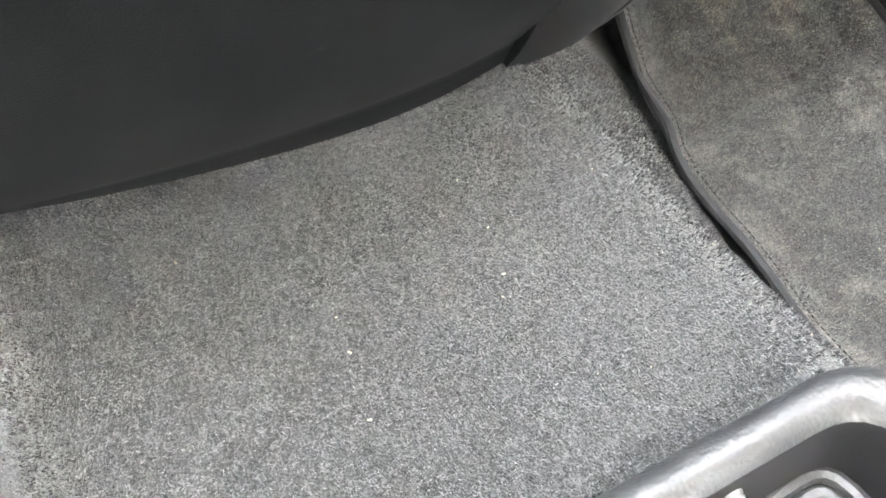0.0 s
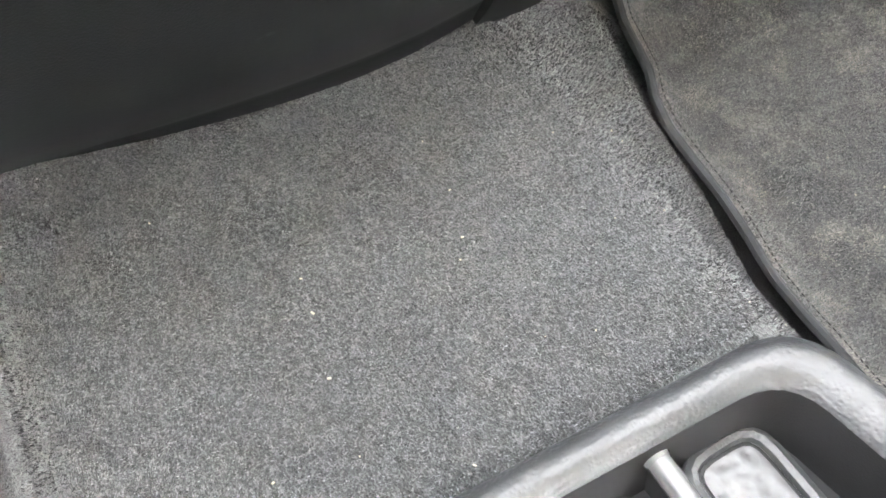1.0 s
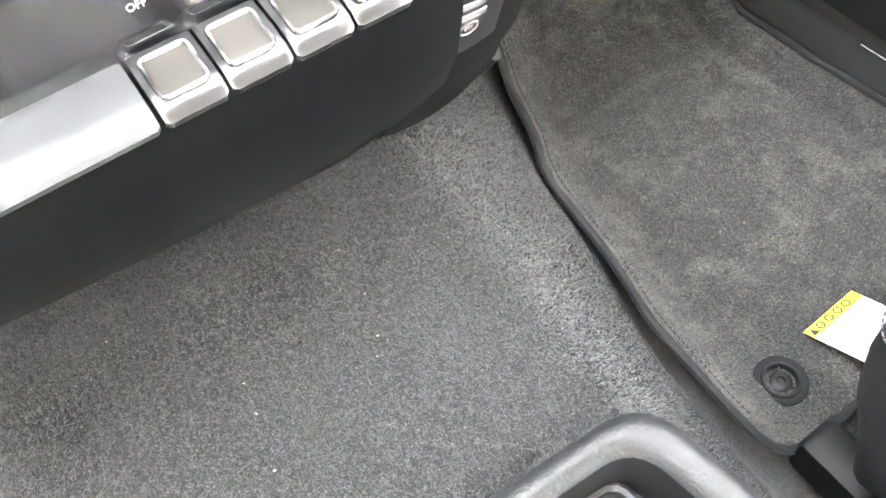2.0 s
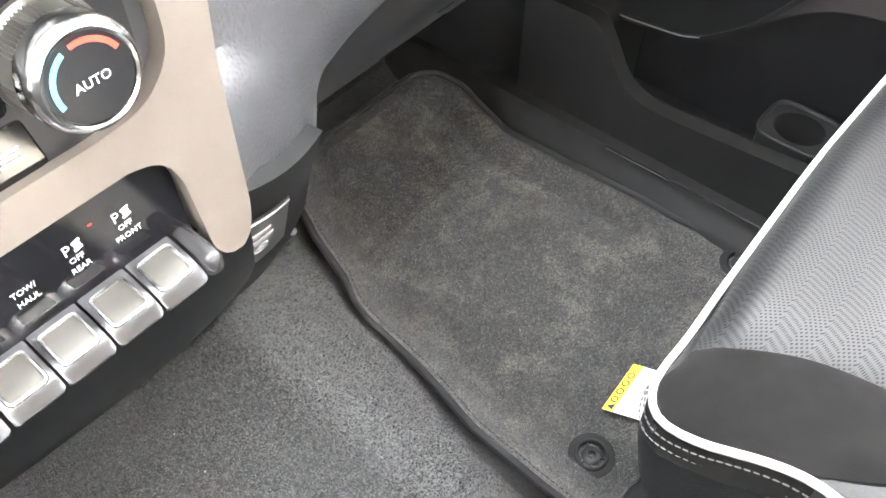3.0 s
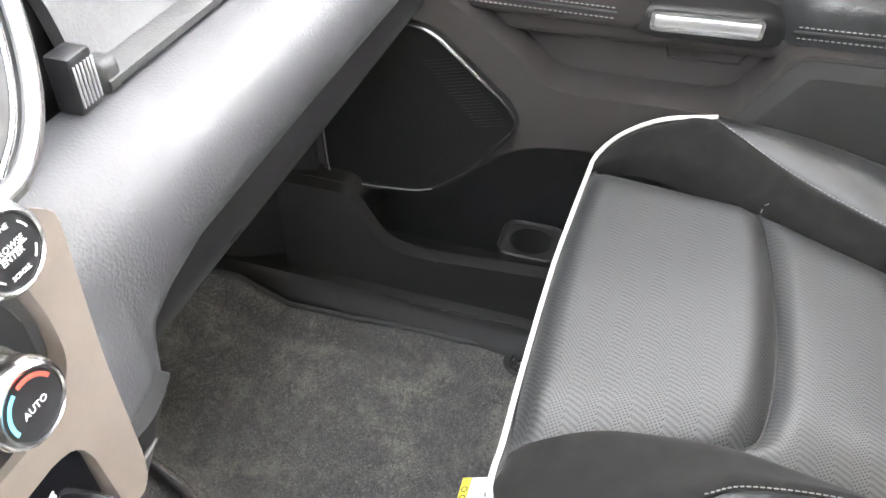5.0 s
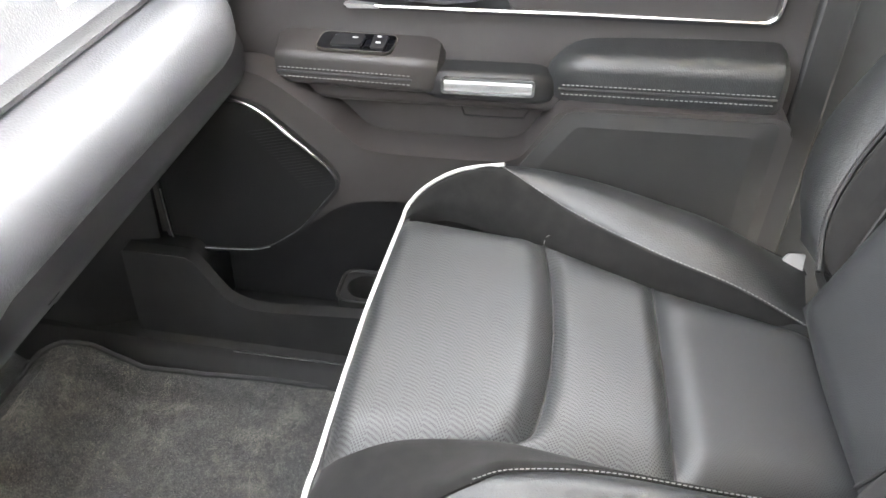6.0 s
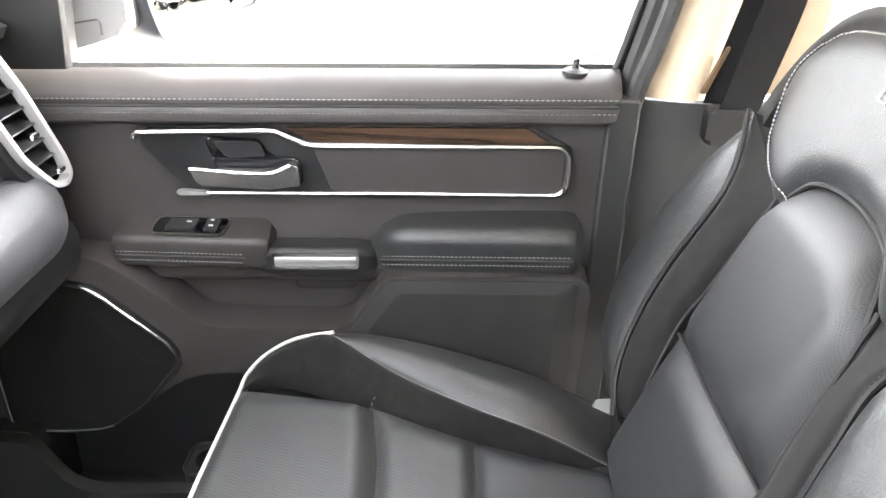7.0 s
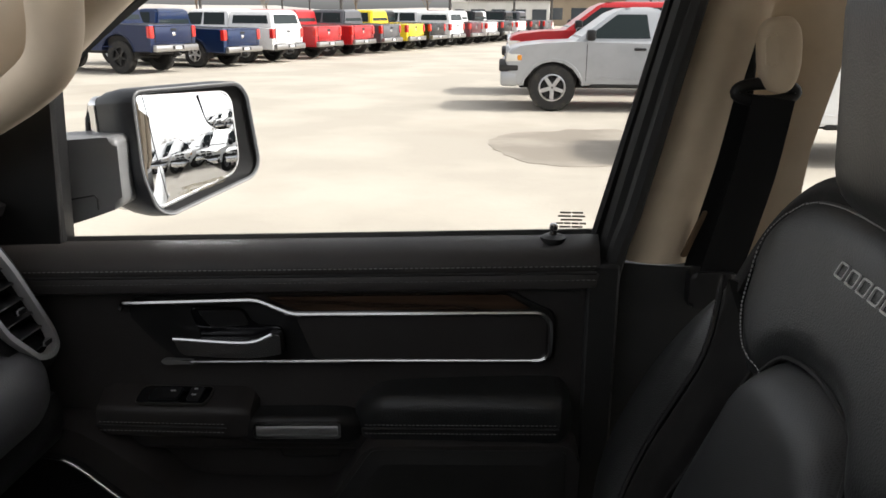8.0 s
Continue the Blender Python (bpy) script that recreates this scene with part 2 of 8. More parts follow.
FIBRE = fibre_mat("carpet fibre", (0.004, 0.004, 0.0042), (0.25, 0.253, 0.259))
FIBRE_MAT = fibre_mat("mat fibre", (0.014, 0.0145, 0.0145), (0.42, 0.412, 0.39), (0.52, 0.485, 0.41))


# ---- building helpers ----
def thing(name, label, category, at=(0, 0, 0), group="", kind=""):
    ob = new(name)
    ob.empty_display_size = 0.05
    ob.location = at
    return tagged(ob, label, category, group, kind)


def place(ob, parent):
    """Hang a part, built in world coordinates, under its thing."""
    if parent:
        at = Vector(parent.location)
        up = parent.parent
        while up:
            at += up.location
            up = up.parent
        ob.parent = parent
        ob.location = Vector(ob.location) - at
    return ob


def part(name, bm, material, parent=None, label="", smooth=True, angle=40):
    me = bpy.data.meshes.new(name)
    if isinstance(bm, tuple):
        me.from_pydata([tuple(v) for v in bm[0]], [], bm[1])
        me.update()
    else:
        bmesh.ops.recalc_face_normals(bm, faces=bm.faces)
        bm.to_mesh(me)
        bm.free()
    if smooth:
        me.shade_smooth()
        me.set_sharp_from_angle(angle=radians(angle))
        for p in me.polygons:
            if p.loop_total > 8:
                p.use_smooth = False
    me.materials.append(material)
    ob = new(name, me)
    if label:
        ob["label"] = label
    return place(ob, parent)


def cube(c, s, bevel=0.0, seg=2, m=None, bm=None):
    """A block with centre c and size s, with rounded edges; m turns it about its centre."""
    own = bmesh.new()
    bmesh.ops.create_cube(own, size=1)
    bmesh.ops.scale(own, vec=s, verts=own.verts)
    if bevel:
        bmesh.ops.bevel(own, geom=own.edges[:], offset=min(bevel, 0.49 * min(s)), segments=seg, affect="EDGES", profile=0.5)
    if m is not None:
        bmesh.ops.transform(own, matrix=m, verts=own.verts)
    bmesh.ops.translate(own, vec=c, verts=own.verts)
    return own if bm is None else join(bm, own)


def join(bm, other):
    me = bpy.data.meshes.new("tmp")
    other.to_mesh(me)
    other.free()
    bm.from_mesh(me)
    bpy.data.meshes.remove(me)
    return bm


def rounded(points, r, seg=4):
    """The outline with its corners rounded; r may be a list."""
    out = []
    n = len(points)
    for i, p in enumerate(points):
        p, a, b = Vector(p), Vector(points[i - 1]), Vector(points[(i + 1) % n])
        q = r[i] if isinstance(r, (list, tuple)) else r
        da, db = (a - p), (b - p)
        q = min(q, da.length * 0.48, db.length * 0.48)
        if q < 1e-5:
            out.append(p)
            continue
        s, e = p + da.normalized() * q, p + db.normalized() * q
        for k in range(seg + 1):
            t = k / seg
            out.append(s * (1 - t) ** 2 + p * 2 * t * (1 - t) + e * t * t)
    return out


class Plane:
    """A flat frame: origin, u and v; the third way is n = u x v."""

    def __init__(self, o, u, v):
        self.o, self.u, self.v = Vector(o), Vector(u).normalized(), Vector(v).normalized()
        self.n = self.u.cross(self.v)

    def at(self, a, b, h=0.0):
        return self.o + self.u * a + self.v * b + self.n * h

    def matrix(self, a=0, b=0, h=0, turn=0):
        m = Matrix((self.u, self.v, self.n)).transposed().to_4x4()
        return Matrix.Translation(self.at(a, b, h)) @ m @ Matrix.Rotation(radians(turn), 4, "Z")


def prism(pl, outline, h0, h1, bevel=0.0, seg=2, both=False):
    """The outline (in the plane's a, b) as a slab from h0 to h1, its face at h1 with rounded edges."""
    bm = bmesh.new()
    low = [bm.verts.new(pl.at(p[0], p[1], h0)) for p in outline]
    top = [bm.verts.new(pl.at(p[0], p[1], h1)) for p in outline]
    n = len(outline)
    f_top = bm.faces.new(top)
    f_low = bm.faces.new(low[::-1])
    for i in range(n):
        bm.faces.new((low[i], low[(i + 1) % n], top[(i + 1) % n], top[i]))
    if bevel:
        edges = list(f_top.edges) + (list(f_low.edges) if both else [])
        bmesh.ops.bevel(bm, geom=edges, offset=bevel, segments=seg, affect="EDGES", profile=0.5, clamp_overlap=True)
    return bm


def frame_ring(pl, outer, inner, h0, h1):
    """A flat frame between two outlines with the same number of corners."""
    n = len(outer)
    rows = []
    for ring, h in ((outer, h0), (outer, h1), (inner, h1), (inner, h0)):
        rows.append([pl.at(p[0], p[1], h) for p in ring])
    verts = [v for row in rows for v in row]
    faces = []
    for k in range(4):
        for i in range(n):
            a, b = k * n + i, k * n + (i + 1) % n
            c, d = ((k + 1) % 4) * n + (i + 1) % n, ((k + 1) % 4) * n + i
            faces.append((a, b, c, d))
    bm = bmesh.new()
    vs = [bm.verts.new(v) for v in verts]
    for f in faces:
        bm.faces.new([vs[i] for i in f])
    return bm


def offset_outline(pts, d):
    """The outline shrunk by d towards its inside (counter-clockwise outlines; clockwise ones grow)."""
    out = []
    n = len(pts)
    area = sum(pts[i - 1][0] * pts[i][1] - pts[i][0] * pts[i - 1][1] for i in range(n))
    d = d if area > 0 else -d
    for i in range(n):
        a, p, b = (Vector((q[0], q[1])) for q in (pts[i - 1], pts[i], pts[(i + 1) % n]))
        t1, t2 = (p - a), (b - p)
        t1 = t1.normalized() if t1.length > 1e-7 else t2.normalized()
        t2 = t2.normalized() if t2.length > 1e-7 else t1
        n1, n2 = Vector((-t1.y, t1.x)), Vector((-t2.y, t2.x))
        m = n1 + n2
        m = m.normalized() if m.length > 1e-6 else n1
        out.append(p + m * d / max(0.4, m.dot(n1)))
    return out


def spline(points, n):
    """n points along a smooth line through the given points, evenly spaced."""
    p = [Vector(q) for q in points]
    if len(p) == 2:
        return [p[0].lerp(p[1], i / (n - 1)) for i in range(n)]
    q = [2 * p[0] - p[1]] + p + [2 * p[-1] - p[-2]]
    fine = []
    for i in range(1, len(q) - 2):
        for k in range(16):
            t = k / 16
            a, b, c, d = q[i - 1], q[i], q[i + 1], q[i + 2]
            fine.append(0.5 * (2 * b + (c - a) * t + (2 * a - 5 * b + 4 * c - d) * t * t + (3 * b - a - 3 * c + d) * t ** 3))
    fine.append(p[-1])
    run = [0.0]
    for a, b in zip(fine, fine[1:]):
        run.append(run[-1] + (b - a).length)
    out, j = [], 0
    for i in range(n):
        s = run[-1] * i / (n - 1)
        while j < len(run) - 2 and run[j + 1] < s:
            j += 1
        w = (s - run[j]) / max(run[j + 1] - run[j], 1e-9)
        out.append(fine[j].lerp(fine[j + 1], min(max(w, 0), 1)))
    return out


def grid_mesh(rows, thick=0.0, back=None):
    """A sheet from rows of points; with thick, a solid whose back lies that far behind it (or along back)."""
    nu, nv = len(rows), len(rows[0])
    verts = [Vector(v) for r in rows for v in r]
    faces = [(i * nv + j, (i + 1) * nv + j, (i + 1) * nv + j + 1, i * nv + j + 1) for i in range(nu - 1) for j in range(nv - 1)]
    if thick:
        norm = [Vector((0, 0, 0)) for _ in verts]
        for f in faces:
            n = (verts[f[2]] - verts[f[0]]).cross(verts[f[3]] - verts[f[1]])
            for i in f:
                norm[i] += n
        base = len(verts)
        verts += [v - (Vector(back) if back else n.normalized()) * thick for v, n in zip(verts, norm)]
        faces += [tuple(base + i for i in f[::-1]) for f in faces]
        ring = [j for j in range(nv)] + [i * nv + nv - 1 for i in range(1, nu)] + [(nu - 1) * nv + j for j in range(nv - 2, -1, -1)] + [i * nv for i in range(nu - 2, 0, -1)]
        for a, b in zip(ring, ring[1:] + ring[:1]):
            faces.append((a, base + a, base + b, b))
    bm = bmesh.new()
    vs = [bm.verts.new(v) for v in verts]
    for f in faces:
        try:
            bm.faces.new([vs[i] for i in f])
        except ValueError:
            pass
    return bm


def pillow(a, b, nu, nv, puff, up, thick=0.012, edge=0.16, sag=0.0):
    """An upholstered panel between the lines a and b, swelling by puff along up, tucked in at its seams."""
    la, lb = spline(a, nu), spline(b, nu)
    up = Vector(up)
    rows = []
    for i in range(nu):
        u = i / (nu - 1)
        row = []
        for j in range(nv):
            v = j / (nv - 1)
            e = min(u, 1 - u, 1) / edge, min(v, 1 - v) / edge
            fu = 1 - (1 - min(e[0], 1)) ** 2.2
            fv = 1 - (1 - min(e[1], 1)) ** 2.2
            row.append(la[i].lerp(lb[i], v) + up * (puff * fu * fv - sag * math.sin(math.pi * v)))
        rows.append(row)
    return grid_mesh(rows, thick, up)


def uv_flat(ob, ax=0, ay=1):
    """UV in metres, straight from two of the mesh's axes."""
    me = ob.data
    uv = me.uv_layers.new(name="UVMap")
    for lp in me.loops:
        c = me.vertices[lp.vertex_index].co
        uv.data[lp.index].uv = (c[ax], c[ay])
    return ob


def tube(points, r, n=8, closed=False, flat=1.0, cap=True, smooth_n=0):
    """A round cord along the points."""
    p = spline(points, smooth_n) if smooth_n else [Vector(q) for q in points]
    bm = bmesh.new()
    rings = []
    prev = None
    m = len(p)
    for i in range(m):
        t = (p[(i + 1) % m] - p[i - 1]) if closed else (p[min(i + 1, m - 1)] - p[max(i - 1, 0)])
        t.normalize()
        if prev is None:
            side = t.cross(Vector((0, 0, 1)))
            if side.length < 0.1:
                side = t.cross(Vector((0, 1, 0)))
        else:
            side = prev - t * prev.dot(t)
        side.normalize()
        prev = side
        up = side.cross(t)
        rr = r[i] if isinstance(r, (list, tuple)) else r
        rings.append([bm.verts.new(p[i] + (side * math.cos(a) + up * math.sin(a) * flat) * rr) for a in (2 * math.pi * k / n for k in range(n))])
    for i in range(m if closed else m - 1):
        a, b = rings[i], rings[(i + 1) % m]
        for k in range(n):
            bm.faces.new((a[k], a[(k + 1) % n], b[(k + 1) % n], b[k]))
    if cap and not closed:
        bm.faces.new(rings[0][::-1])
        bm.faces.new(rings[-1])
    return bm


def lathe(pl_matrix, profile, n=32):
    """A turned solid: profile of (radius, height) about the matrix's z axis."""
    bm = bmesh.new()
    rings = []
    for r, h in profile:
        if r < 1e-6:
            rings.append([bm.verts.new(pl_matrix @ Vector((0, 0, h)))])
        else:
            rings.append([bm.verts.new(pl_matrix @ Vector((r * math.cos(2 * math.pi * k / n), r * math.sin(2 * math.pi * k / n), h))) for k in range(n)])
    for a, b in zip(rings, rings[1:]):
        for k in range(n):
            if len(a) == 1 and len(b) == 1:
                continue
            if len(a) == 1:
                bm.faces.new((a[0], b[(k + 1) % n], b[k]))
            elif len(b) == 1:
                bm.faces.new((a[k], a[(k + 1) % n], b[0]))
            else:
                bm.faces.new((a[k], a[(k + 1) % n], b[(k + 1) % n], b[k]))
    return bm


def stitches(points, pitch=0.0055, length=0.004, r=0.0006, lift=(0, 0, 0)):
    """A seam of separate stitches along a line."""
    n_all = sum((Vector(b) - Vector(a)).length for a, b in zip(points, points[1:]))
    n = max(3, int(n_all / pitch))
    line = spline(points, n * 2 + 1)
    verts, faces = [], []
    lift = Vector(lift)
    for i in range(n):
        c = line[2 * i + 1] + lift
        t = (line[2 * i + 2] - line[2 * i]).normalized()
        s = t.cross(Vector((0.13, 0.2, 0.97))).normalized()
        u = s.cross(t)
        base = len(verts)
        for d, k in ((-0.5, 0.5), (-0.3, 1.0), (0.3, 1.0), (0.5, 0.5)):
            for x, y in ((1, 0), (0, 1), (-1, 0), (0, -1)):
                verts.append(c + t * length * d + (s * x + u * y) * r * k)
        for k in range(3):
            for j in range(4):
                a = base + 4 * k
                faces.append((a + j, a + (j + 1) % 4, a + 4 + (j + 1) % 4, a + 4 + j))
        faces.append((base + 3, base + 2, base + 1, base))
        faces.append((base + 12, base + 13, base + 14, base + 15))
    return verts, faces


def lettering(name, body, size, matrix, material, parent=None, label="", squash=1.0):
    """Printed letters in the built-in font, as a thin mesh; matrix puts their middle in place."""
    cu = bpy.data.curves.new(name, "FONT")
    cu.body, cu.size, cu.align_x, cu.align_y, cu.extrude, cu.resolution_u = body, size, "CENTER", "CENTER", 0.0001, 2
    tmp = new(name, cu)
    me = bpy.data.meshes.new_from_object(tmp.evaluated_get(bpy.context.evaluated_depsgraph_get()))
    bpy.data.objects.remove(tmp)
    bpy.data.curves.remove(cu)
    me.transform(matrix @ Matrix.Diagonal((squash, 1, 1, 1)))
    me.materials.clear()
    me.materials.append(material)
    ob = new(name, me)
    if label:
        ob["label"] = label
    return place(ob, parent)


DOOR = Plane((0, 0.75, 0), (1, 0, 0), (0, 0, 1))  # a = x, b = z, h = into the cabin


# ---- cabin shell ----
# where the hump's flank meets the mat: along, across, height
FOOT_X = (-1.0, -0.90, -0.70, -0.57, -0.48, -0.40, -0.31)
FOOT_Y = (0.250, 0.205, 0.147, 0.126, 0.106, 0.098, 0.100)
FOOT_Z = (0.105, 0.100, 0.084, 0.050, 0.036, 0.024, 0.01)


def tunnel_height(x, y):
    """Carpeted hump between the footwells, falling to the passenger floor."""
    def step(a, b, v):
        v = min(max((v - a) / (b - a), 0), 1)
        return v * v * (3 - 2 * v)
    top = 0.308 + 0.03 * max(0, -0.45 - x) + 0.006 * math.exp(-((y + 0.035) / 0.035) ** 2) - 0.006 * math.exp(-((y + 0.16) / 0.09) ** 2)
    foot = float(np.interp(x, FOOT_X, FOOT_Y)) + 0.012
    low = float(np.interp(x, FOOT_X, FOOT_Z))
    s = max((y + 0.05) / (foot + 0.05), 0)
    if s <= 1:
        z = top - (top - low) * s ** 1.22
    else:
        z = low * (1 - step(foot, foot + 0.06, y)) - 0.004 * step(foot, foot + 0.06, y)
    left = step(-0.372, -0.47, y)
    z = z * (1 - left) + 0.15 * left + 0.45 * max(0, -1.0 - x)
    # cut-out under the storage tray
    well = step(-0.388, -0.362, x) * step(-0.312, -0.295, y) * step(-0.055, -0.078, y)
    return z - 0.075 * well


xs = np.linspace(-1.30, 0.9, 150)
ys = np.linspace(-0.62, 0.66, 110)
floor = part("floor", grid_mesh([[(x, y, tunnel_height(x, y)) for y in ys] for x in xs][::-1], 0.01, (0, 0, 1)), CARPET, None, "grey cut-pile carpet moulded over the floor hump")
tagged(floor, "grey cut-pile carpet moulded over the floor hump", "carpet", kind="structure")



def pile(name, material, label, n, x_range, y_of, z_of, length, width, seed, spread=0.9, gap=None):
    """Cut pile: n single leaning fibres over a stretch of floor."""
    rng = np.random.default_rng(seed)
    x = rng.uniform(*x_range, n)
    lo, hi = y_of(x)
    y = lo + (hi - lo) * rng.random(n)
    if gap:
        keep = ~((x > gap[0]) & (y > gap[1]) & (y < gap[2]))
        x, y = x[keep], y[keep]
        n = len(x)
    z = np.array([z_of(a, b) for a, b in zip(x, y)])
    a = rng.uniform(0, 2 * np.pi, n)
    lean_a = rng.normal(0.0, spread, n)
    ln = length * rng.uniform(0.6, 1.25, n)
    flat = rng.uniform(0.35, 0.9, n)
    base = np.stack([x, y, z - 0.0004], 1)
    side = np.stack([np.cos(a), np.sin(a), np.zeros(n)], 1) * (width * rng.uniform(0.7, 1.3, n))[:, None]
    tip = np.stack([np.cos(lean_a) * flat, np.sin(lean_a) * flat, np.sqrt(1 - flat ** 2)], 1) * ln[:, None]
    co = np.stack([base - side, base + side, base + tip], 1).reshape(-1)
    me = bpy.data.meshes.new(name)
    me.vertices.add(3 * n)
    me.vertices.foreach_set("co", co.astype(np.float32))
    me.loops.add(3 * n)
    me.loops.foreach_set("vertex_index", np.arange(3 * n, dtype=np.int32))
    me.polygons.add(n)
    me.polygons.foreach_set("loop_start", np.arange(0, 3 * n, 3, dtype=np.int32))
    me.update()
    me.materials.append(material)
    return tagged(new(name, me), label, "carpet pile", kind="stuff")


grid_x, grid_y = np.linspace(-0.82, -0.10, 145), np.linspace(-0.56, 0.22, 157)
table = np.array([[tunnel_height(a, b) for b in grid_y] for a in grid_x])


def table_z(a, b):
    i, j = int((a + 0.82) / 0.72 * 144 + 0.5), int((b + 0.56) / 0.78 * 156 + 0.5)
    u, v = (a - grid_x[i]), (b - grid_y[j])
    dx = (table[min(i + 1, 144), j] - table[max(i - 1, 0), j]) / 0.01
    dy = (table[i, min(j + 1, 156)] - table[i, max(j - 1, 0)]) / 0.01
    return table[i, j] + u * dx + v * dy


pile("carpet_pile", FIBRE, "short grey carpet pile on the floor hump", 430000, (-0.81, -0.16), lambda x: (-0.54 + 0 * x, np.interp(x, FOOT_X, FOOT_Y) + 0.012), table_z, 0.0029, 0.00037, 3, 0.9, (-0.389, -0.315, -0.047))

# dark plastic door sill with its bright line, beside the mat
sill = thing("trim", "black plastic door sill with a thin bright line", "sill", (0, 0.66, 0.03), kind="structure")
prof = [(0.572, 0.0), (0.584, 0.028), (0.600, 0.040), (0.607, 0.058), (0.68, 0.062), (0.80, 0.05), (0.80, -0.1), (0.572, -0.1)]


def extrude_y(profile, x0, x1, n=2, bend=None):
    """A profile in (y, z) drawn along x."""
    rows = []
    for i in range(n):
        x = x0 + (x1 - x0) * i / (n - 1)
        rows.append([(x, p[0] + (bend(x) if bend else 0), p[1]) for p in profile])
    bm = bmesh.new()
    vs = [[bm.verts.new(v) for v in r] for r in rows]
    m = len(profile)
    for a, b in zip(vs, vs[1:]):
        for k in range(m):
            bm.faces.new((a[k], a[(k + 1) % m], b[(k + 1) % m], b[k]))
    bm.faces.new(vs[0][::-1])
    bm.faces.new(vs[-1])
    return bm


part("sill_cover", extrude_y(prof, -1.12, 0.9), LIP, sill)
part("bright_line", tube([(-0.62, 0.604, 0.056), (-0.45, 0.605, 0.057), (-0.20, 0.606, 0.057), (0.2, 0.606, 0.057)], 0.0016, 6), CHROME, sill, "thin bright metal line")

# kick panel and toe board close the footwell in front of the door
kick = thing("trim", "black plastic kick panel with worn scuffs", "kick panel", (-0.9, 0.64, 0.0), kind="structure")
rows = []
for k in range(14):
    a = k / 13
    z = -0.02 + 0.60 * a
    row = []
    for j in range(16):
        s = j / 15
        x = -1.12 + 0.37 * s
        y = 0.615 + 0.055 * s ** 2 - 0.03 * math.exp(-((s - 0.62) / 0.16) ** 2) * max(0, 1 - a * 2.2)
        row.append((x, y, z))
    rows.append(row)
part("kick_cover", grid_mesh(rows, 0.01, (0, -1, 0)), LIP, kick)
part("toe_board", cube((-1.16, 0.1, 0.36), (0.02, 1.5, 0.9), 0.004, 1, Matrix.Rotation(radians(-18), 3, "Y").to_4x4()), CARPET, kick, "grey carpet on the toe board")

# B pillar: beige upper trim, black lower trim, and the dark door seals in front of it
pillar = thing("wall_b_pillar", "beige upper and black lower pillar trim behind the door", "pillar trim", (0.35, 0.82, 0.3), kind="structure")
BACKING_DARK = mat("body shade", (0.02, 0.02, 0.02), 0.8)
PIL = Plane((0, 0.80, 0), (1, 0, 0), (0, 0, 1))


def lean(x0, z):
    """The rearward lean of the pillar's front edge above the belt line."""
    return x0 + 0.228 * max(0, z - 0.80)


def pillar_grid(x_of, z0, z1, nz, nx, bulge, turn=0.0):
    rows = []
    for i in range(nz):
        z = z0 + (z1 - z0) * i / (nz - 1)
        xa, xb = x_of(z)
        rows.append([(xa + (xb - xa) * j / (nx - 1), 0.812 - bulge * math.sin(math.pi * (0.12 + 0.76 * j / (nx - 1))) - turn * (j / (nx - 1) - 0.5), z) for j in range(nx)])
    return grid_mesh(rows[::-1], 0.012, (0, -1, 0))


part("upper_trim", pillar_grid(lambda z: (lean(0.272, z), lean(0.372, z) - 0.012 * (z - 0.8)), 0.803, 1.42, 12, 9, 0.03), PILLAR, pillar, "smooth beige pillar cover")
part("rear_flank", pillar_grid(lambda z: (lean(0.366, z), max(0.524, lean(0.490, z))), 0.803, 1.42, 12, 9, -0.040, 0.030), PILLAR, pillar, "beige pillar side behind the belt")
# dark backing plate added to stop light leaking between seal and trim
part("pillar_backing", cube((0.36, 0.845, 0.36), (0.30, 0.03, 0.86), 0.004, 1), BACKING_DARK, pillar)
part("lower_trim", pillar_grid(lambda z: (0.262 - 0.03 * (0.8 - z), 0.50), -0.02, 0.80, 12, 9, 0.03), PILLAR_LOW, pillar, "black grained lower pillar cover")
# two black fillers added over the door gap where light came through
part("gap_strip", cube((0.247, 0.812, 0.40), (0.034, 0.06, 0.80), 0.004, 1), RUBBER, pillar, "black strip added against a light leak")
part("gap_block", cube((0.238, 0.776, 0.42), (0.046, 0.058, 0.78), 0.004, 1), RUBBER, pillar, "black block added against a light leak")
part("door_seal", tube([(0.232, 0.772, 0.10), (0.236, 0.772, 0.50), (0.250, 0.770, 0.78), (lean(0.258, 0.9), 0.775, 0.9), (lean(0.258, 1.2), 0.775, 1.2), (lean(0.258, 1.42), 0.765, 1.42)], 0.014, 8, smooth_n=30), RUBBER, pillar, "black rubber door seal")
# slot drawn as a brown slab, its shade put into the colour
part("slot", prism(PIL, rounded([(0.352, 0.815), (0.360, 0.815), (0.385, 0.885), (0.379, 0.885)], 0.003), 0.010, 0.019, 0.001), mat("slot shade", (0.10, 0.06, 0.03), 0.8), pillar, "brown strip painted as the slot's shade")

# A pillar foot: black sail panel, beige pillar with a grab handle
a_pillar = thing("wall_a_pillar", "beige windshield pillar trim with a grab handle", "pillar trim", (-0.62, 0.74, 0.9), kind="structure")


def sweep(points, radii, n=12, flat=1.0, count=24):
    line = spline(points, count)
    rr = [radii[0] + (radii[1] - radii[0]) * i / (count - 1) for i in range(count)]
    return tube(line, rr, n, flat=flat)


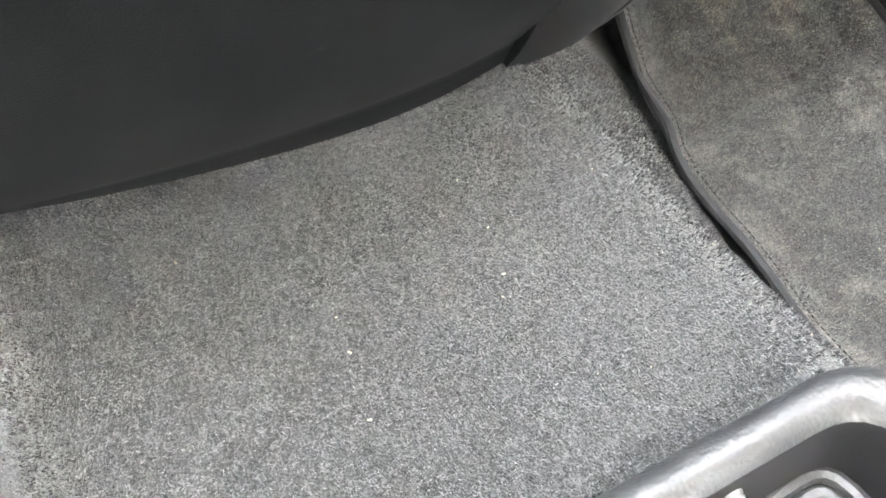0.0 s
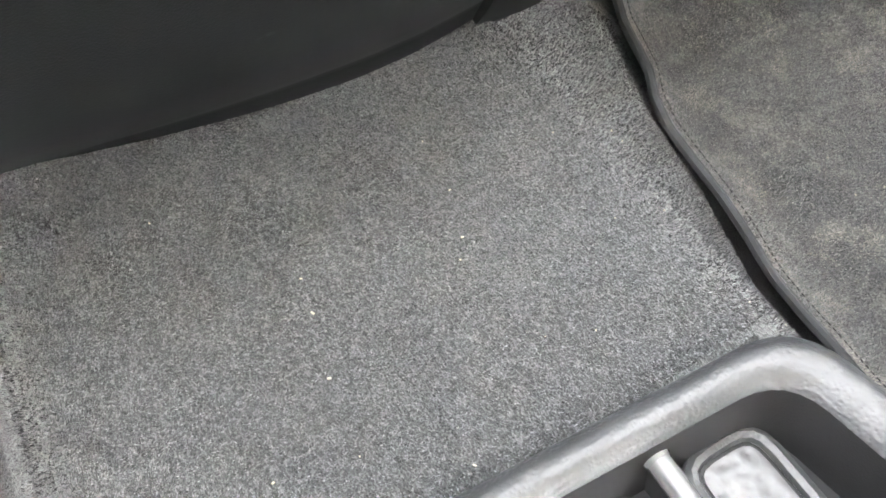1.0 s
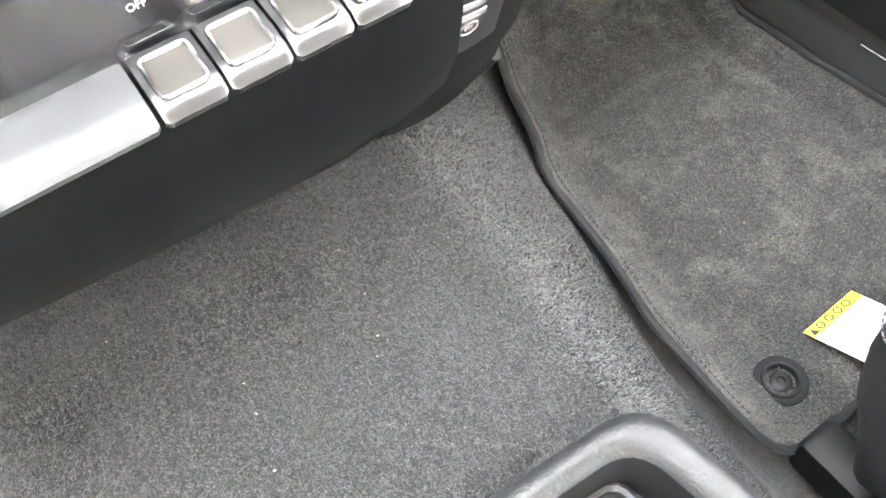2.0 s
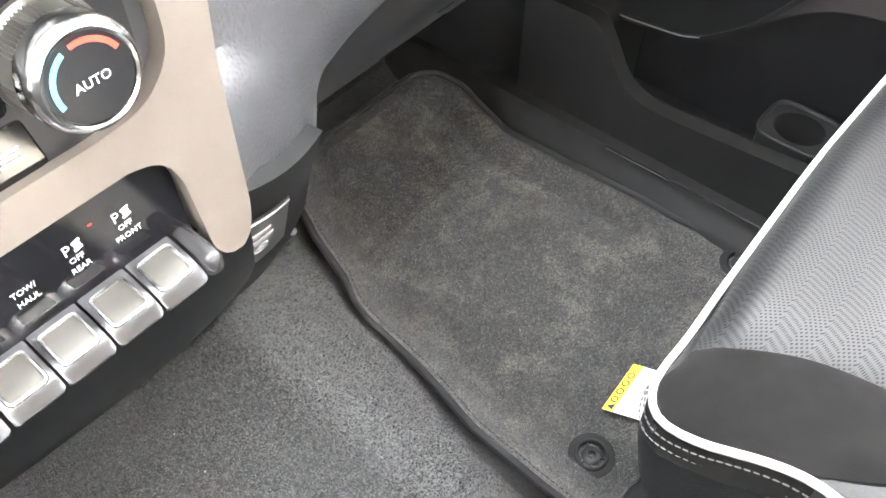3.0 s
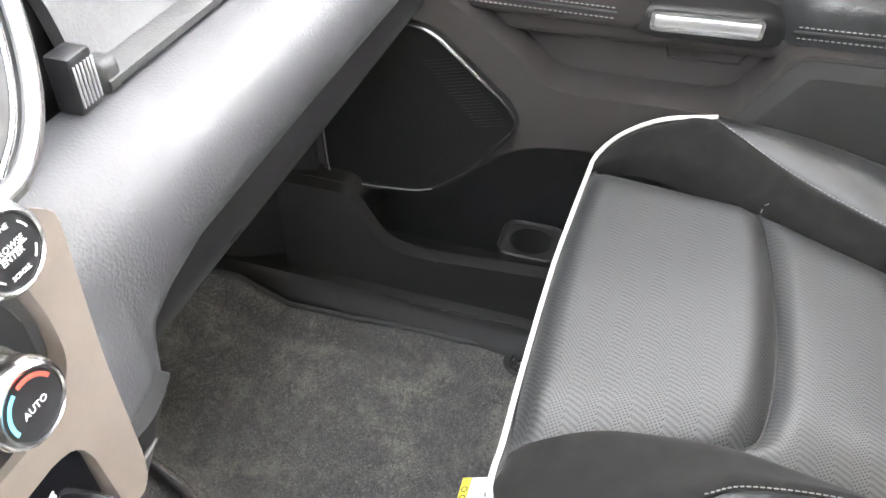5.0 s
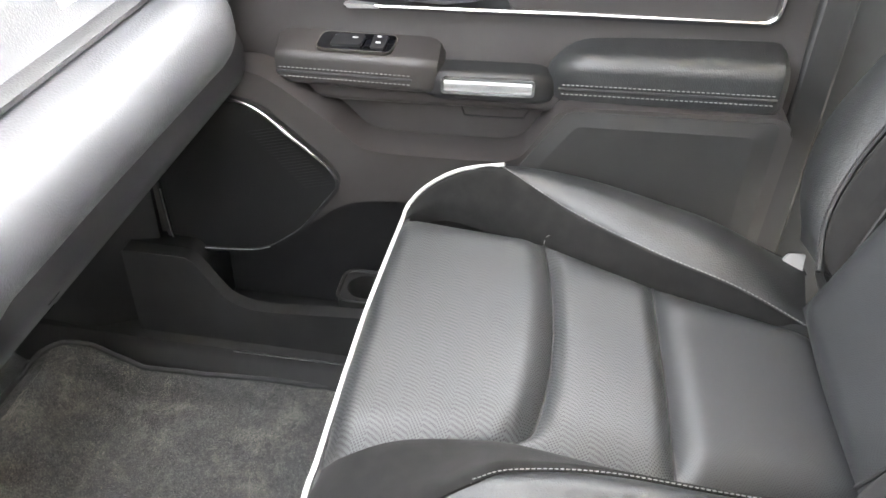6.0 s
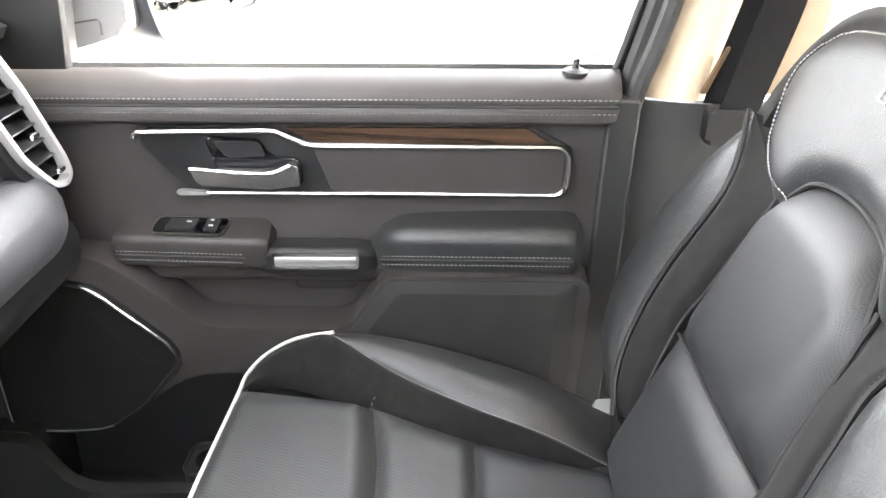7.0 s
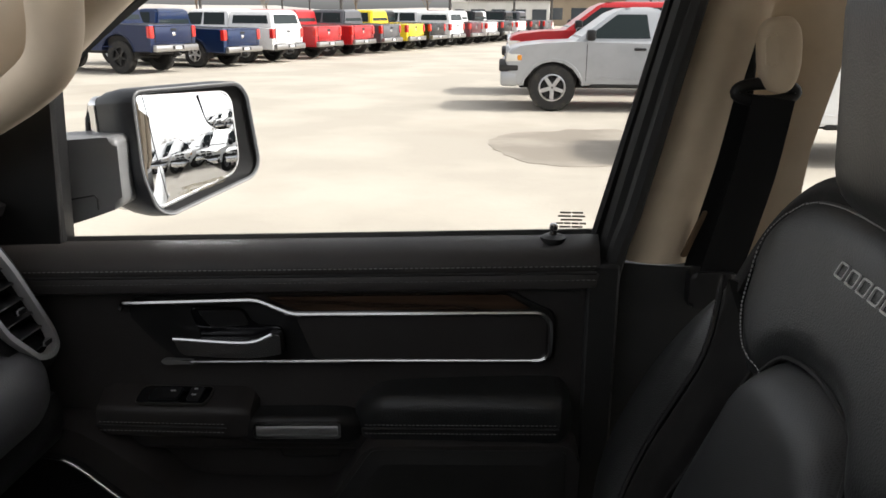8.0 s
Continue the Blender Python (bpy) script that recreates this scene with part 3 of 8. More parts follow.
part("pillar_cover", sweep([(-0.90, 0.72, 0.86), (-0.76, 0.70, 0.985), (-0.60, 0.68, 1.105), (-0.45, 0.66, 1.225), (-0.25, 0.63, 1.37)], (0.085, 0.080), 16, 1.0), TAN, a_pillar, "beige moulded pillar cover")
part("grab_handle", sweep([(-0.62, 0.60, 1.00), (-0.58, 0.57, 1.014), (-0.53, 0.56, 1.038), (-0.48, 0.56, 1.069), (-0.447, 0.56, 1.098), (-0.434, 0.56, 1.134), (-0.431, 0.56, 1.171), (-0.430, 0.565, 1.21), (-0.425, 0.59, 1.27)], (0.021, 0.036), 16, count=36), TAN, a_pillar, "broad beige grab handle")

# roof, rear wall, front screen frame and the driver's side
roof = part("ceiling", grid_mesh([[(x, y, 1.44 - 0.10 * (y / 0.8) ** 4 - 0.03 * ((x - 0.5) / 1.2) ** 2) for y in np.linspace(-0.80, 0.80, 18)] for x in np.linspace(-0.16, 1.75, 14)], 0.03, (0, 0, 1)), HEADLINER)
tagged(roof, "light beige cloth headliner", "headliner", kind="structure")
back = thing("wall_back", "beige and black rear cab wall with a window", "cab wall", (1.75, 0, 0.5), kind="structure")
part("lower_panel", cube((1.76, 0, 0.37), (0.04, 1.64, 0.9), 0.01), PLASTIC, back)
for y in (-0.71, 0.71):
    part("corner_trim", cube((1.76, y, 1.12), (0.06, 0.24, 0.62), 0.02), PILLAR, back)
part("rear_window", cube((1.77, 0, 1.10), (0.01, 1.30, 0.62), 0), SMOKED, back, "smoked rear glass", smooth=False).visible_shadow = False
front = thing("wall_front", "black cowl below the windshield", "cowl", (-1.1, 0, 0.6), kind="structure")
part("cowl", cube((-1.16, 0, 0.72), (0.10, 1.64, 0.30), 0.02), PLASTIC, front)
part("firewall", cube((-1.26, 0, 0.28), (0.03, 1.64, 1.0), 0.01), PLASTIC, front)
part("driver_pillar", sweep([(-1.05, -0.74, 0.86), (-0.735, -0.74, 1.06), (-0.38, -0.70, 1.30)], (0.05, 0.05), 12), PILLAR, front, "beige windshield pillar")
left = thing("wall_left", "driver side body with black door panels and beige pillar", "cab side", (0.4, -0.8, 0.2), kind="structure")
part("door_sill", cube((0.2, -0.72, -0.02), (2.2, 0.16, 0.12), 0.02), PLASTIC, left)
part("driver_b_pillar", cube((0.42, -0.78, 0.70), (0.16, 0.06, 1.42), 0.02), PILLAR, left)
part("driver_door_panel", cube((-0.25, -0.80, 0.50), (1.30, 0.06, 1.00), 0.02), DOOR_SKIN, left)
part("driver_side_window", cube((-0.25, -0.80, 1.19), (1.30, 0.006, 0.40), 0), GLASS, left, "clear window glass", smooth=False).visible_shadow = False
part("rear_door_panel", cube((1.12, -0.77, 0.52), (1.24, 0.08, 1.10), 0.02), PLASTIC, left)
# unseen dark pane, added to hold back light from the left rear
part("rear_side_window", cube((1.12, -0.78, 1.22), (1.24, 0.006, 0.36), 0), TINT, left, "dark pane added out of view to hold back light", smooth=False)

# passenger-side rear door: lower panel, beige window frame, window
rear_door = thing("door_2", "rear passenger door with black panel and beige frame", "car door", (1.1, 0.78, 0.1), kind="structure")
part("panel", cube((1.14, 0.80, 0.38), (1.20, 0.07, 0.84), 0.02), DOOR_SKIN, rear_door)
part("rear_frame", cube((1.66, 0.79, 1.10), (0.20, 0.06, 0.66), 0.02), PILLAR, rear_door)
part("header", cube((1.05, 0.78, 1.36), (1.30, 0.06, 0.10), 0.02), PILLAR, rear_door)
part("rear_pane", cube((1.12, 0.80, 1.07), (1.08, 0.005, 0.56), 0), SMOKED, rear_door, "smoked privacy glass", smooth=False).visible_shadow = False



# ---- passenger door ----
door = thing("door_1", "closed front passenger door in black leather, plastic and chrome", "car door", (-0.2, 0.80, 0.1), kind="structure")


def belt(x):
    return 0.832 + 0.037 * x


# main skin: a shaped sheet from the sill pad down to the lower panel
rows = []
for z in np.linspace(0.09, 0.775, 30):
    row = []
    for x in np.linspace(-0.80, 0.232, 48):
        y = 0.766 - 0.010 * math.exp(-((z - 0.56) / 0.05) ** 2)
        row.append((x, y, z + 0.03 * x * max(0, (z - 0.5) / 0.3)))
    rows.append(row)
part("door_skin", grid_mesh(rows[::-1], 0.05, (0, -1, 0)), DOOR_SKIN, door, "black moulded door skin")


def sill_line(z, y, x0=-0.72, x1=0.226, n=20):
    return [(x, y, z + 0.037 * x) for x in np.linspace(x0, x1, n)]


# padded sill along the window
prof = [(0.815, 0.0), (0.795, 0.003), (0.775, 0.001), (0.755, -0.008), (0.741, -0.022), (0.737, -0.034), (0.7395, -0.0385), (0.7355, -0.043), (0.737, -0.062), (0.752, -0.070), (0.815, -0.070)]
bm = bmesh.new()
cols = []
for x in np.linspace(-0.72, 0.232, 40):
    e = min(1, max(0, (0.232 - x) / 0.03)) ** 0.5
    cols.append([bm.verts.new((x, p[0] + (1 - e) * 0.012 * (p[0] < 0.79), belt(x) + p[1])) for p in prof])
for a, b in zip(cols, cols[1:]):
    for k in range(len(prof)):
        bm.faces.new((a[k], a[(k + 1) % len(prof)], b[(k + 1) % len(prof)], b[k]))
bm.faces.new(cols[0][::-1])
bm.faces.new(cols[-1])
sill_pad = part("sill_pad", bm, DOOR_SKIN, door, "black padded sill with twin rows of stitching", angle=50)
for dz in (-0.029, -0.049):
    part("stitching", stitches(sill_line(0.832 + dz, 0.7365 if dz < -0.04 else 0.7385), 0.0075, 0.005, 0.0008), THREAD, sill_pad, "pale grey stitching")
part("seam", tube(sill_line(0.832 - 0.039, 0.7385), 0.0022, 6), THREAD_BLACK, sill_pad, "black seam between the stitching rows")
part("window_seal", tube(sill_line(0.834, 0.812), 0.006, 6), RUBBER, door, "black window seal")

# lock knob
lock = part("lock_knob", lathe(Matrix.Translation((0.165, 0.782, belt(0.165) + 0.001)), [(0.0, -0.004), (0.019, -0.004), (0.019, 0.003), (0.014, 0.006), (0.007, 0.007), (0.0055, 0.009), (0.0055, 0.020), (0.004, 0.023), (0, 0.023)], 20), PLASTIC, door, "black lock knob with a metal tip")
part("tip", lathe(Matrix.Translation((0.165, 0.782, belt(0.165) + 0.0)), [(0.0062, 0.014), (0.0062, 0.022), (0.004, 0.0245), (0, 0.0245)], 16), CHROME, lock)


# inlay: a recessed panel with a chrome surround, the wood strip and the handle
bez = rounded([(-0.475, 0.738), (-0.262, 0.750), (0.10, 0.766), (0.145, 0.742), (0.172, 0.732), (0.172, 0.655), (0.15, 0.648), (-0.40, 0.630), (-0.445, 0.668), (-0.486, 0.715)], 0.012, 3)
part("inlay_back", prism(DOOR, bez, -0.02, -0.008, 0.003), PLASTIC, door, "recessed black inlay")
part("inlay_panel", prism(DOOR, rounded([(-0.218, 0.718), (0.150, 0.731), (0.158, 0.724), (0.158, 0.668), (0.150, 0.661), (-0.192, 0.650)], 0.008, 3), -0.008, 0.002, 0.002), DOOR_SKIN, door, "dark padded inlay panel")
wood = rounded([(-0.262, 0.748), (0.098, 0.762), (0.135, 0.741), (-0.212, 0.728)], 0.003, 2)
part("wood_strip", prism(DOOR, wood, -0.008, 0.003, 0.0015), WOOD, door, "polished dark wood strip")


def strip(name, pts, r, material=CHROME, n=8, h=0.004, flat=1.0, count=0, label="satin chrome strip"):
    line = [DOOR.at(p[0], p[1], h) for p in pts]
    return part(name, tube(line, r, n, flat=flat, smooth_n=count), material, door, label)


upper = rounded([(-0.487, 0.7245), (-0.484, 0.7325), (-0.276, 0.744), (-0.222, 0.7225), (0.150, 0.7355), (0.163, 0.724), (0.165, 0.690), (0.163, 0.668), (0.152, 0.660), (0.14, 0.6596)], [0.002, 0.006, 0.012, 0.012, 0.013, 0.010, 0.02, 0.010, 0.008, 0.001], 4)
strip("chrome_surround", upper, 0.0046)
strip("chrome_lower", [(-0.43, 0.6365), (-0.425, 0.638), (-0.10, 0.6515), (0.148, 0.6596)], 0.0030)
part("chrome_tip", prism(DOOR, rounded([(-0.432, 0.640), (-0.424, 0.6425), (-0.385, 0.6415), (-0.378, 0.637), (-0.425, 0.6345)], 0.002, 2), -0.004, 0.007, 0.0015), BAR_SILVER, door, "bright chrome tip")

# handle in its cup
part("handle_cup", prism(DOOR, rounded([(-0.385, 0.728), (-0.30, 0.728), (-0.285, 0.70), (-0.24, 0.70), (-0.235, 0.655), (-0.36, 0.650)], 0.012, 3), -0.010, -0.003, 0.003), PIANO, door, "deep black handle recess")
lever = part("door_handle", prism(DOOR, rounded([(-0.402, 0.685), (-0.392, 0.680), (-0.29, 0.683), (-0.252, 0.697), (-0.238, 0.695), (-0.236, 0.664), (-0.285, 0.656), (-0.388, 0.658), (-0.396, 0.668)], 0.004, 3), 0.002, 0.022, 0.006, 3), LEVER, door, "silver pull lever with a chrome edge")
part("lever_edge", tube([DOOR.at(-0.402, 0.684, 0.021), DOOR.at(-0.29, 0.682, 0.023), DOOR.at(-0.250, 0.696, 0.021)], 0.0028, 6, smooth_n=18), BRIGHT, lever, "bright chrome edge")
part("cup_shade", prism(DOOR, rounded([(-0.372, 0.722), (-0.300, 0.724), (-0.29, 0.70), (-0.35, 0.695)], 0.008, 3), -0.006, -0.001, 0.002), PLASTIC, door)

# armrest: front switch pod, grip, rear pad


def arm_block(x0, x1, z_low, z_top, y_face, y_back, crown=0.0, round_r=0.014, taper0=0.0, taper1=0.0, n=18, rise=0.037, back=0.003, swing=0.0):
    """A padded block along the door; its top slopes gently and its edges are rounded."""
    bm = bmesh.new()
    cols = []
    for i in range(n):
        s = i / (n - 1)
        x = x0 + (x1 - x0) * s
        e0, e1 = min(1, s * (x1 - x0) / max(taper0, 1e-4)), min(1, (1 - s) * (x1 - x0) / max(taper1, 1e-4))
        k = math.sin(0.5 * math.pi * e0) ** 0.6 * math.sin(0.5 * math.pi * e1) ** 0.6
        yf = y_back + (y_face - y_back) * (0.35 + 0.65 * k) - swing * (x - 0.5 * (x0 + x1))
        zt = z_low + (z_top - z_low) * (0.45 + 0.55 * k) + crown * math.sin(math.pi * s)
        r = round_r
        prof = [(y_back, z_low)]
        prof += [(yf + 0.010, z_low), (yf + 0.003, z_low + 0.004), (yf, z_low + 0.012)]
        for a in range(6):
            t = a / 5 * math.pi / 2
            prof.append((yf + r - r * math.cos(t), zt - r + r * math.sin(t)))
        prof += [(y_back - 0.012, zt + back), (y_back, zt + back)]
        cols.append([bm.verts.new((x, p[0], p[1] + rise * x)) for p in prof])
    m = len(cols[0])
    for a, b in zip(cols, cols[1:]):
        for k in range(m):
            bm.faces.new((a[k], a[(k + 1) % m], b[(k + 1) % m], b[k]))
    bm.faces.new(cols[0][::-1])
    bm.faces.new(cols[-1])
    return bm


armrest = part("armrest", arm_block(-0.545, -0.268, 0.543, 0.598, 0.688, 0.766, 0.0, 0.014, 0.03, 0.030, rise=0.015, back=0.030), DOOR_SKIN, door, "black padded switch pod")
under = part("armrest_base", arm_block(-0.53, 0.19, 0.522, 0.562, 0.704, 0.766, 0.0, 0.012, 0.10, 0.05, 40), DOOR_SKIN, door)
grip = part("armrest_grip", arm_block(-0.318, -0.104, 0.541, 0.588, 0.677, 0.735, 0.0, 0.016, 0.055, 0.045, 26), GRIP_BLACK, door, "black pull grip with a metal insert")

part("lid_line", tube([(-0.264, 0.7640, 0.500), (-0.254, 0.7640, 0.477), (-0.246, 0.7640, 0.472), (-0.168, 0.7640, 0.475), (-0.160, 0.7640, 0.480), (-0.147, 0.7640, 0.505)], 0.0016, 6, smooth_n=40), RUBBER, door, "dark gap round the lid below the grip")
GR = Plane((0, 0.678, 0), (1, 0, 0.045), (0, 0, 1))
insert = rounded([(-0.272, 0.548), (-0.146, 0.548), (-0.144, 0.550), (-0.144, 0.566), (-0.146, 0.568), (-0.272, 0.568), (-0.274, 0.566), (-0.274, 0.550)], 0.003, 2)
insert = [(p[0], p[1] + 0.0135) for p in insert]
part("metal_insert", tube([GR.at(-0.2725, 0.5715, 0.0005), GR.at(-0.25, 0.5715, 0.0005), GR.at(-0.18, 0.5715, 0.0005), GR.at(-0.1455, 0.5715, 0.0005)], 0.0050, 18, flat=1.85), BAR_SILVER, grip, "rounded brushed silver bar")
part("insert_frame", frame_ring(GR, offset_outline(insert, -0.003), offset_outline(insert, 0.0015), -0.002, 0.0055), CHROME, grip, "bright frame round the bar")
pad = part("armrest_pad", arm_block(-0.135, 0.210, 0.549, 0.624, 0.676, 0.766, 0.003, 0.024, 0.070, 0.03, 32, rise=0.060, back=0.012, swing=0.05), LEATHER, door, "black leather armrest pad")
for z in (0.584, 0.570):
    part("stitching", stitches([(x, 0.6745 - 0.05 * (x - 0.0375), z + 0.060 * x) for x in np.linspace(-0.105, 0.182, 12)], 0.0065, 0.0045, 0.0009), THREAD, pad, "pale grey stitching")
for z in (0.572, 0.558):
    part("stitching", stitches([(x, 0.6865, z + 0.015 * x) for x in np.linspace(-0.522, -0.322, 12)], 0.0065, 0.0045, 0.0009), THREAD, armrest, "pale grey stitching")
part("seam", tube([(x, 0.6760 - 0.05 * (x - 0.0375), 0.577 + 0.060 * x) for x in np.linspace(-0.108, 0.185, 12)], 0.0022, 6), THREAD_BLACK, pad, "black seam between the stitching rows")
part("seam", tube([(x, 0.6880, 0.565 + 0.015 * x) for x in np.linspace(-0.525, -0.320, 12)], 0.0022, 6), THREAD_BLACK, armrest, "black seam between the stitching rows")

# the armrest stands only a hand's breadth out of the door
for ob, dy in ((armrest, 0.028), (under, 0.030), (grip, 0.039), (pad, 0.028)):
    ob.location += Vector((-0.006, dy, -0.016))

# window and lock switches on the pod
SW = Plane((-0.410, 0.741, 0.5840), (1, 0, 0.015), (0, 0.93, 0.37))
plate = rounded([(-0.062, -0.019), (0.049, -0.019), (0.054, -0.004), (0.056, 0.017), (-0.056, 0.017)], [0.012, 0.010, 0.010, 0.008, 0.012], 4)
switches = part("switch_plate", prism(SW, plate, 0.0, 0.0035, 0.001), PIANO, armrest, "gloss black switch plate")
part("plate_edge", frame_ring(SW, offset_outline(plate, -0.0010), offset_outline(plate, 0.0005), -0.001, 0.0042), SMOKE, switches, "satin edge of the plate")
part("window_switch", prism(SW, rounded([(-0.040, -0.014), (0.006, -0.012), (0.010, 0.010), (-0.034, 0.008)], 0.004), 0.003, 0.009, 0.002), KEY_BLACK, switches)
part("lock_switch", prism(SW, rounded([(0.020, -0.014), (0.040, -0.014), (0.044, 0.012), (0.022, 0.012)], 0.003), 0.003, 0.007, 0.0015), KEY_BLACK, switches)
for a, b, w in ((-0.004, 0.002, 0.0042), (0.031, -0.005, 0.0036), (0.031, 0.007, 0.003)):
    part("switch_mark", prism(SW, rounded([(a - w, b - 0.0014), (a + w, b - 0.0014), (a + w, b + 0.0014), (a - w, b + 0.0014)], 0.0008, 1), 0.0085, 0.0094), PRINT, switches)

# lower panel, raised into the cabin, with speaker, recess and map pocket


def low_slab(name, outline, y_face, y_back=0.764, bevel=0.008, material=None, label="", seg=3):
    pl = Plane((0, 0, 0), (1, 0, 0), (0, 0, 1))
    return part(name, prism(pl, outline, -y_back, -y_face, bevel, seg), material or DOOR_SKIN, door, label)


# body below the armrest: speaker housing to the left, rising to the rear pad panel, pocket cut out below
housing = rounded([(-0.80, 0.54), (-0.56, 0.548), (-0.52, 0.528), (-0.432, 0.466), (-0.405, 0.438), (-0.36, 0.432), (-0.185, 0.438), (-0.158, 0.448), (-0.112, 0.526), (-0.092, 0.538), (0.19, 0.550),
                   (0.212, 0.53), (0.200, 0.06), (-0.28, 0.06), (-0.28, 0.345), (-0.36, 0.348), (-0.43, 0.335), (-0.51, 0.268), (-0.57, 0.225), (-0.66, 0.215), (-0.80, 0.215)],
                  [0.01, 0.02, 0.03, 0.03, 0.03, 0.03, 0.02, 0.03, 0.02, 0.015, 0.012, 0.012, 0.01, 0.01, 0.02, 0.03, 0.04, 0.03, 0.03, 0.03, 0.004], 5)
low_slab("lower_panel", housing, 0.690, label="black moulded lower door panel", bevel=0.012, seg=4)
inset = [(-0.097, 0.532), (0.190, 0.5425), (0.190, 0.07), (-0.255, 0.07), (-0.255, 0.345), (-0.166, 0.425)]
inset_core = [(-0.083, 0.512), (0.160, 0.521), (0.160, 0.09), (-0.235, 0.09), (-0.235, 0.338), (-0.150, 0.412)]
rings = [[(p[0], y, p[1]) for p in rounded(pts, 0.010, 3)] for pts, y in ((inset, 0.6925), (inset, 0.6875), (inset_core, 0.6835))]
bm = bmesh.new()
loops_v = [[bm.verts.new(v) for v in r] for r in rings]
for a, b in zip(loops_v, loops_v[1:]):
    for k in range(len(a)):
        bm.faces.new((a[k], a[(k + 1) % len(a)], b[(k + 1) % len(a)], b[k]))
bm.faces.new(loops_v[-1])
part("lower_inset", bm, PANEL_GREY, door, "raised black grained panel with chamfered edges", angle=25)
# pocket: a curved outer lip, its floor, its front end and dark back
low_slab("pocket_lip", rounded([(-0.80, 0.235), (-0.682, 0.235), (-0.662, 0.205), (-0.630, 0.154), (-0.595, 0.138), (-0.55, 0.137), (-0.45, 0.145), (-0.25, 0.160), (-0.25, 0.05), (-0.80, 0.05)], [0.004, 0.02, 0.04, 0.04, 0.03, 0.05, 0.06, 0.004, 0.004, 0.004], 6), 0.626, 0.652, 0.009, material=LIP, label="black pocket lip", seg=4)
low_slab("pocket_end", rounded([(-0.80, 0.235), (-0.684, 0.235), (-0.668, 0.20), (-0.668, 0.05), (-0.80, 0.05)], [0.004, 0.02, 0.03, 0.004, 0.004], 4), 0.653, 0.764, 0.004, material=LIP, label="black front end of the pocket")
low_slab("pocket_floor", [(-0.667, 0.05), (-0.25, 0.05), (-0.25, 0.075), (-0.667, 0.075)], 0.6525, 0.7478, 0.0, PLASTIC, "dark pocket floor")
low_slab("pocket_back", [(-0.74, 0.05), (-0.24, 0.05), (-0.24, 0.36), (-0.74, 0.36)], 0.748, 0.764, 0.0, PLASTIC, "dark pocket back")
hole = [(-0.400 + 0.034 * math.cos(a), 0.696 + 0.031 * math.sin(a)) for a in np.linspace(0, 2 * math.pi, 41)[:-1]]
block = []
for a in np.linspace(0, 2 * math.pi, 41)[:-1]:
    c, s = math.cos(a), math.sin(a)
    q = (abs(c) ** 5 + abs(s) ** 5) ** -0.2
    block.append((-0.400 + 0.046 * q * c, 0.696 + 0.041 * q * s))
UPZ = Plane((0, 0, 0), (1, 0, 0), (0, 1, 0))
part("cup_holder", frame_ring(UPZ, block, hole, 0.077, 0.160), LIP, door, "square cup holder with a round well in the pocket")
part("cup_lip", tube([(p[0], p[1], 0.161) for p in block], 0.0035, 6, True), LIP, door)
# recess under the grip with its flap
part("recess_flap", prism(DOOR, rounded([(-0.26, 0.512), (-0.15, 0.516), (-0.165, 0.496), (-0.245, 0.492)], 0.004, 2), -0.012, -0.004, 0.002), DOOR_SKIN, door, "small flap under the grip")

# speaker grille and its rim
SPK = Plane((0, 0.688, 0), (1, 0, 0), (0, 0, 1))
spk = rounded([(-0.74, 0.505), (-0.610, 0.503), (-0.560, 0.497), (-0.452, 0.405), (-0.438, 0.380), (-0.442, 0.362), (-0.505, 0.278), (-0.56, 0.235), (-0.60, 0.224), (-0.722, 0.215), (-0.735, 0.232)],
              [0.004, 0.01, 0.03, 0.018, 0.018, 0.016, 0.02, 0.025, 0.02, 0.018, 0.012], 5)
speaker = part("speaker_grille", prism(SPK, spk, -0.004, 0.004, 0.002), MESH, door, "black perforated speaker grille")
part("speaker_rim", frame_ring(SPK, offset_outline(spk, -0.005), offset_outline(spk, 0.001), -0.004, 0.0085), PLASTIC, speaker, "glossy black rim")
top_arc = [SPK.at(-0.622, 0.5045, 0.0105), SPK.at(-0.585, 0.503, 0.0105), SPK.at(-0.552, 0.490, 0.0105), SPK.at(-0.50, 0.447, 0.0105), SPK.at(-0.455, 0.409, 0.0105), SPK.at(-0.439, 0.384, 0.0105)]
part("speaker_trim", tube(top_arc, [0.0012 + 0.0016 * math.sin(math.pi * i / 29) for i in range(30)], 8, smooth_n=30), CHROME, speaker, "chrome arc along the rim")
low_arc = [SPK.at(-0.737, 0.33, 0.0095), SPK.at(-0.731, 0.236, 0.0095), SPK.at(-0.718, 0.218, 0.0095), SPK.at(-0.60, 0.226, 0.0095), SPK.at(-0.56, 0.237, 0.0095)]
part("speaker_trim", tube(low_arc, 0.0012, 6, smooth_n=30), BAR_SILVER, speaker, "thin bright line along the rim")
# fine slats at the grille's lit edge
for k in range(22):
    t = k / 21
    a = Vector((-0.53, 0.462, 0)).lerp(Vector((-0.447, 0.372, 0)), t)
    part("slat", tube([SPK.at(a.x, a.y, 0.0035), SPK.at(a.x - 0.045, a.y - 0.012, 0.0035)], 0.0009, 4), SOCKET, speaker)

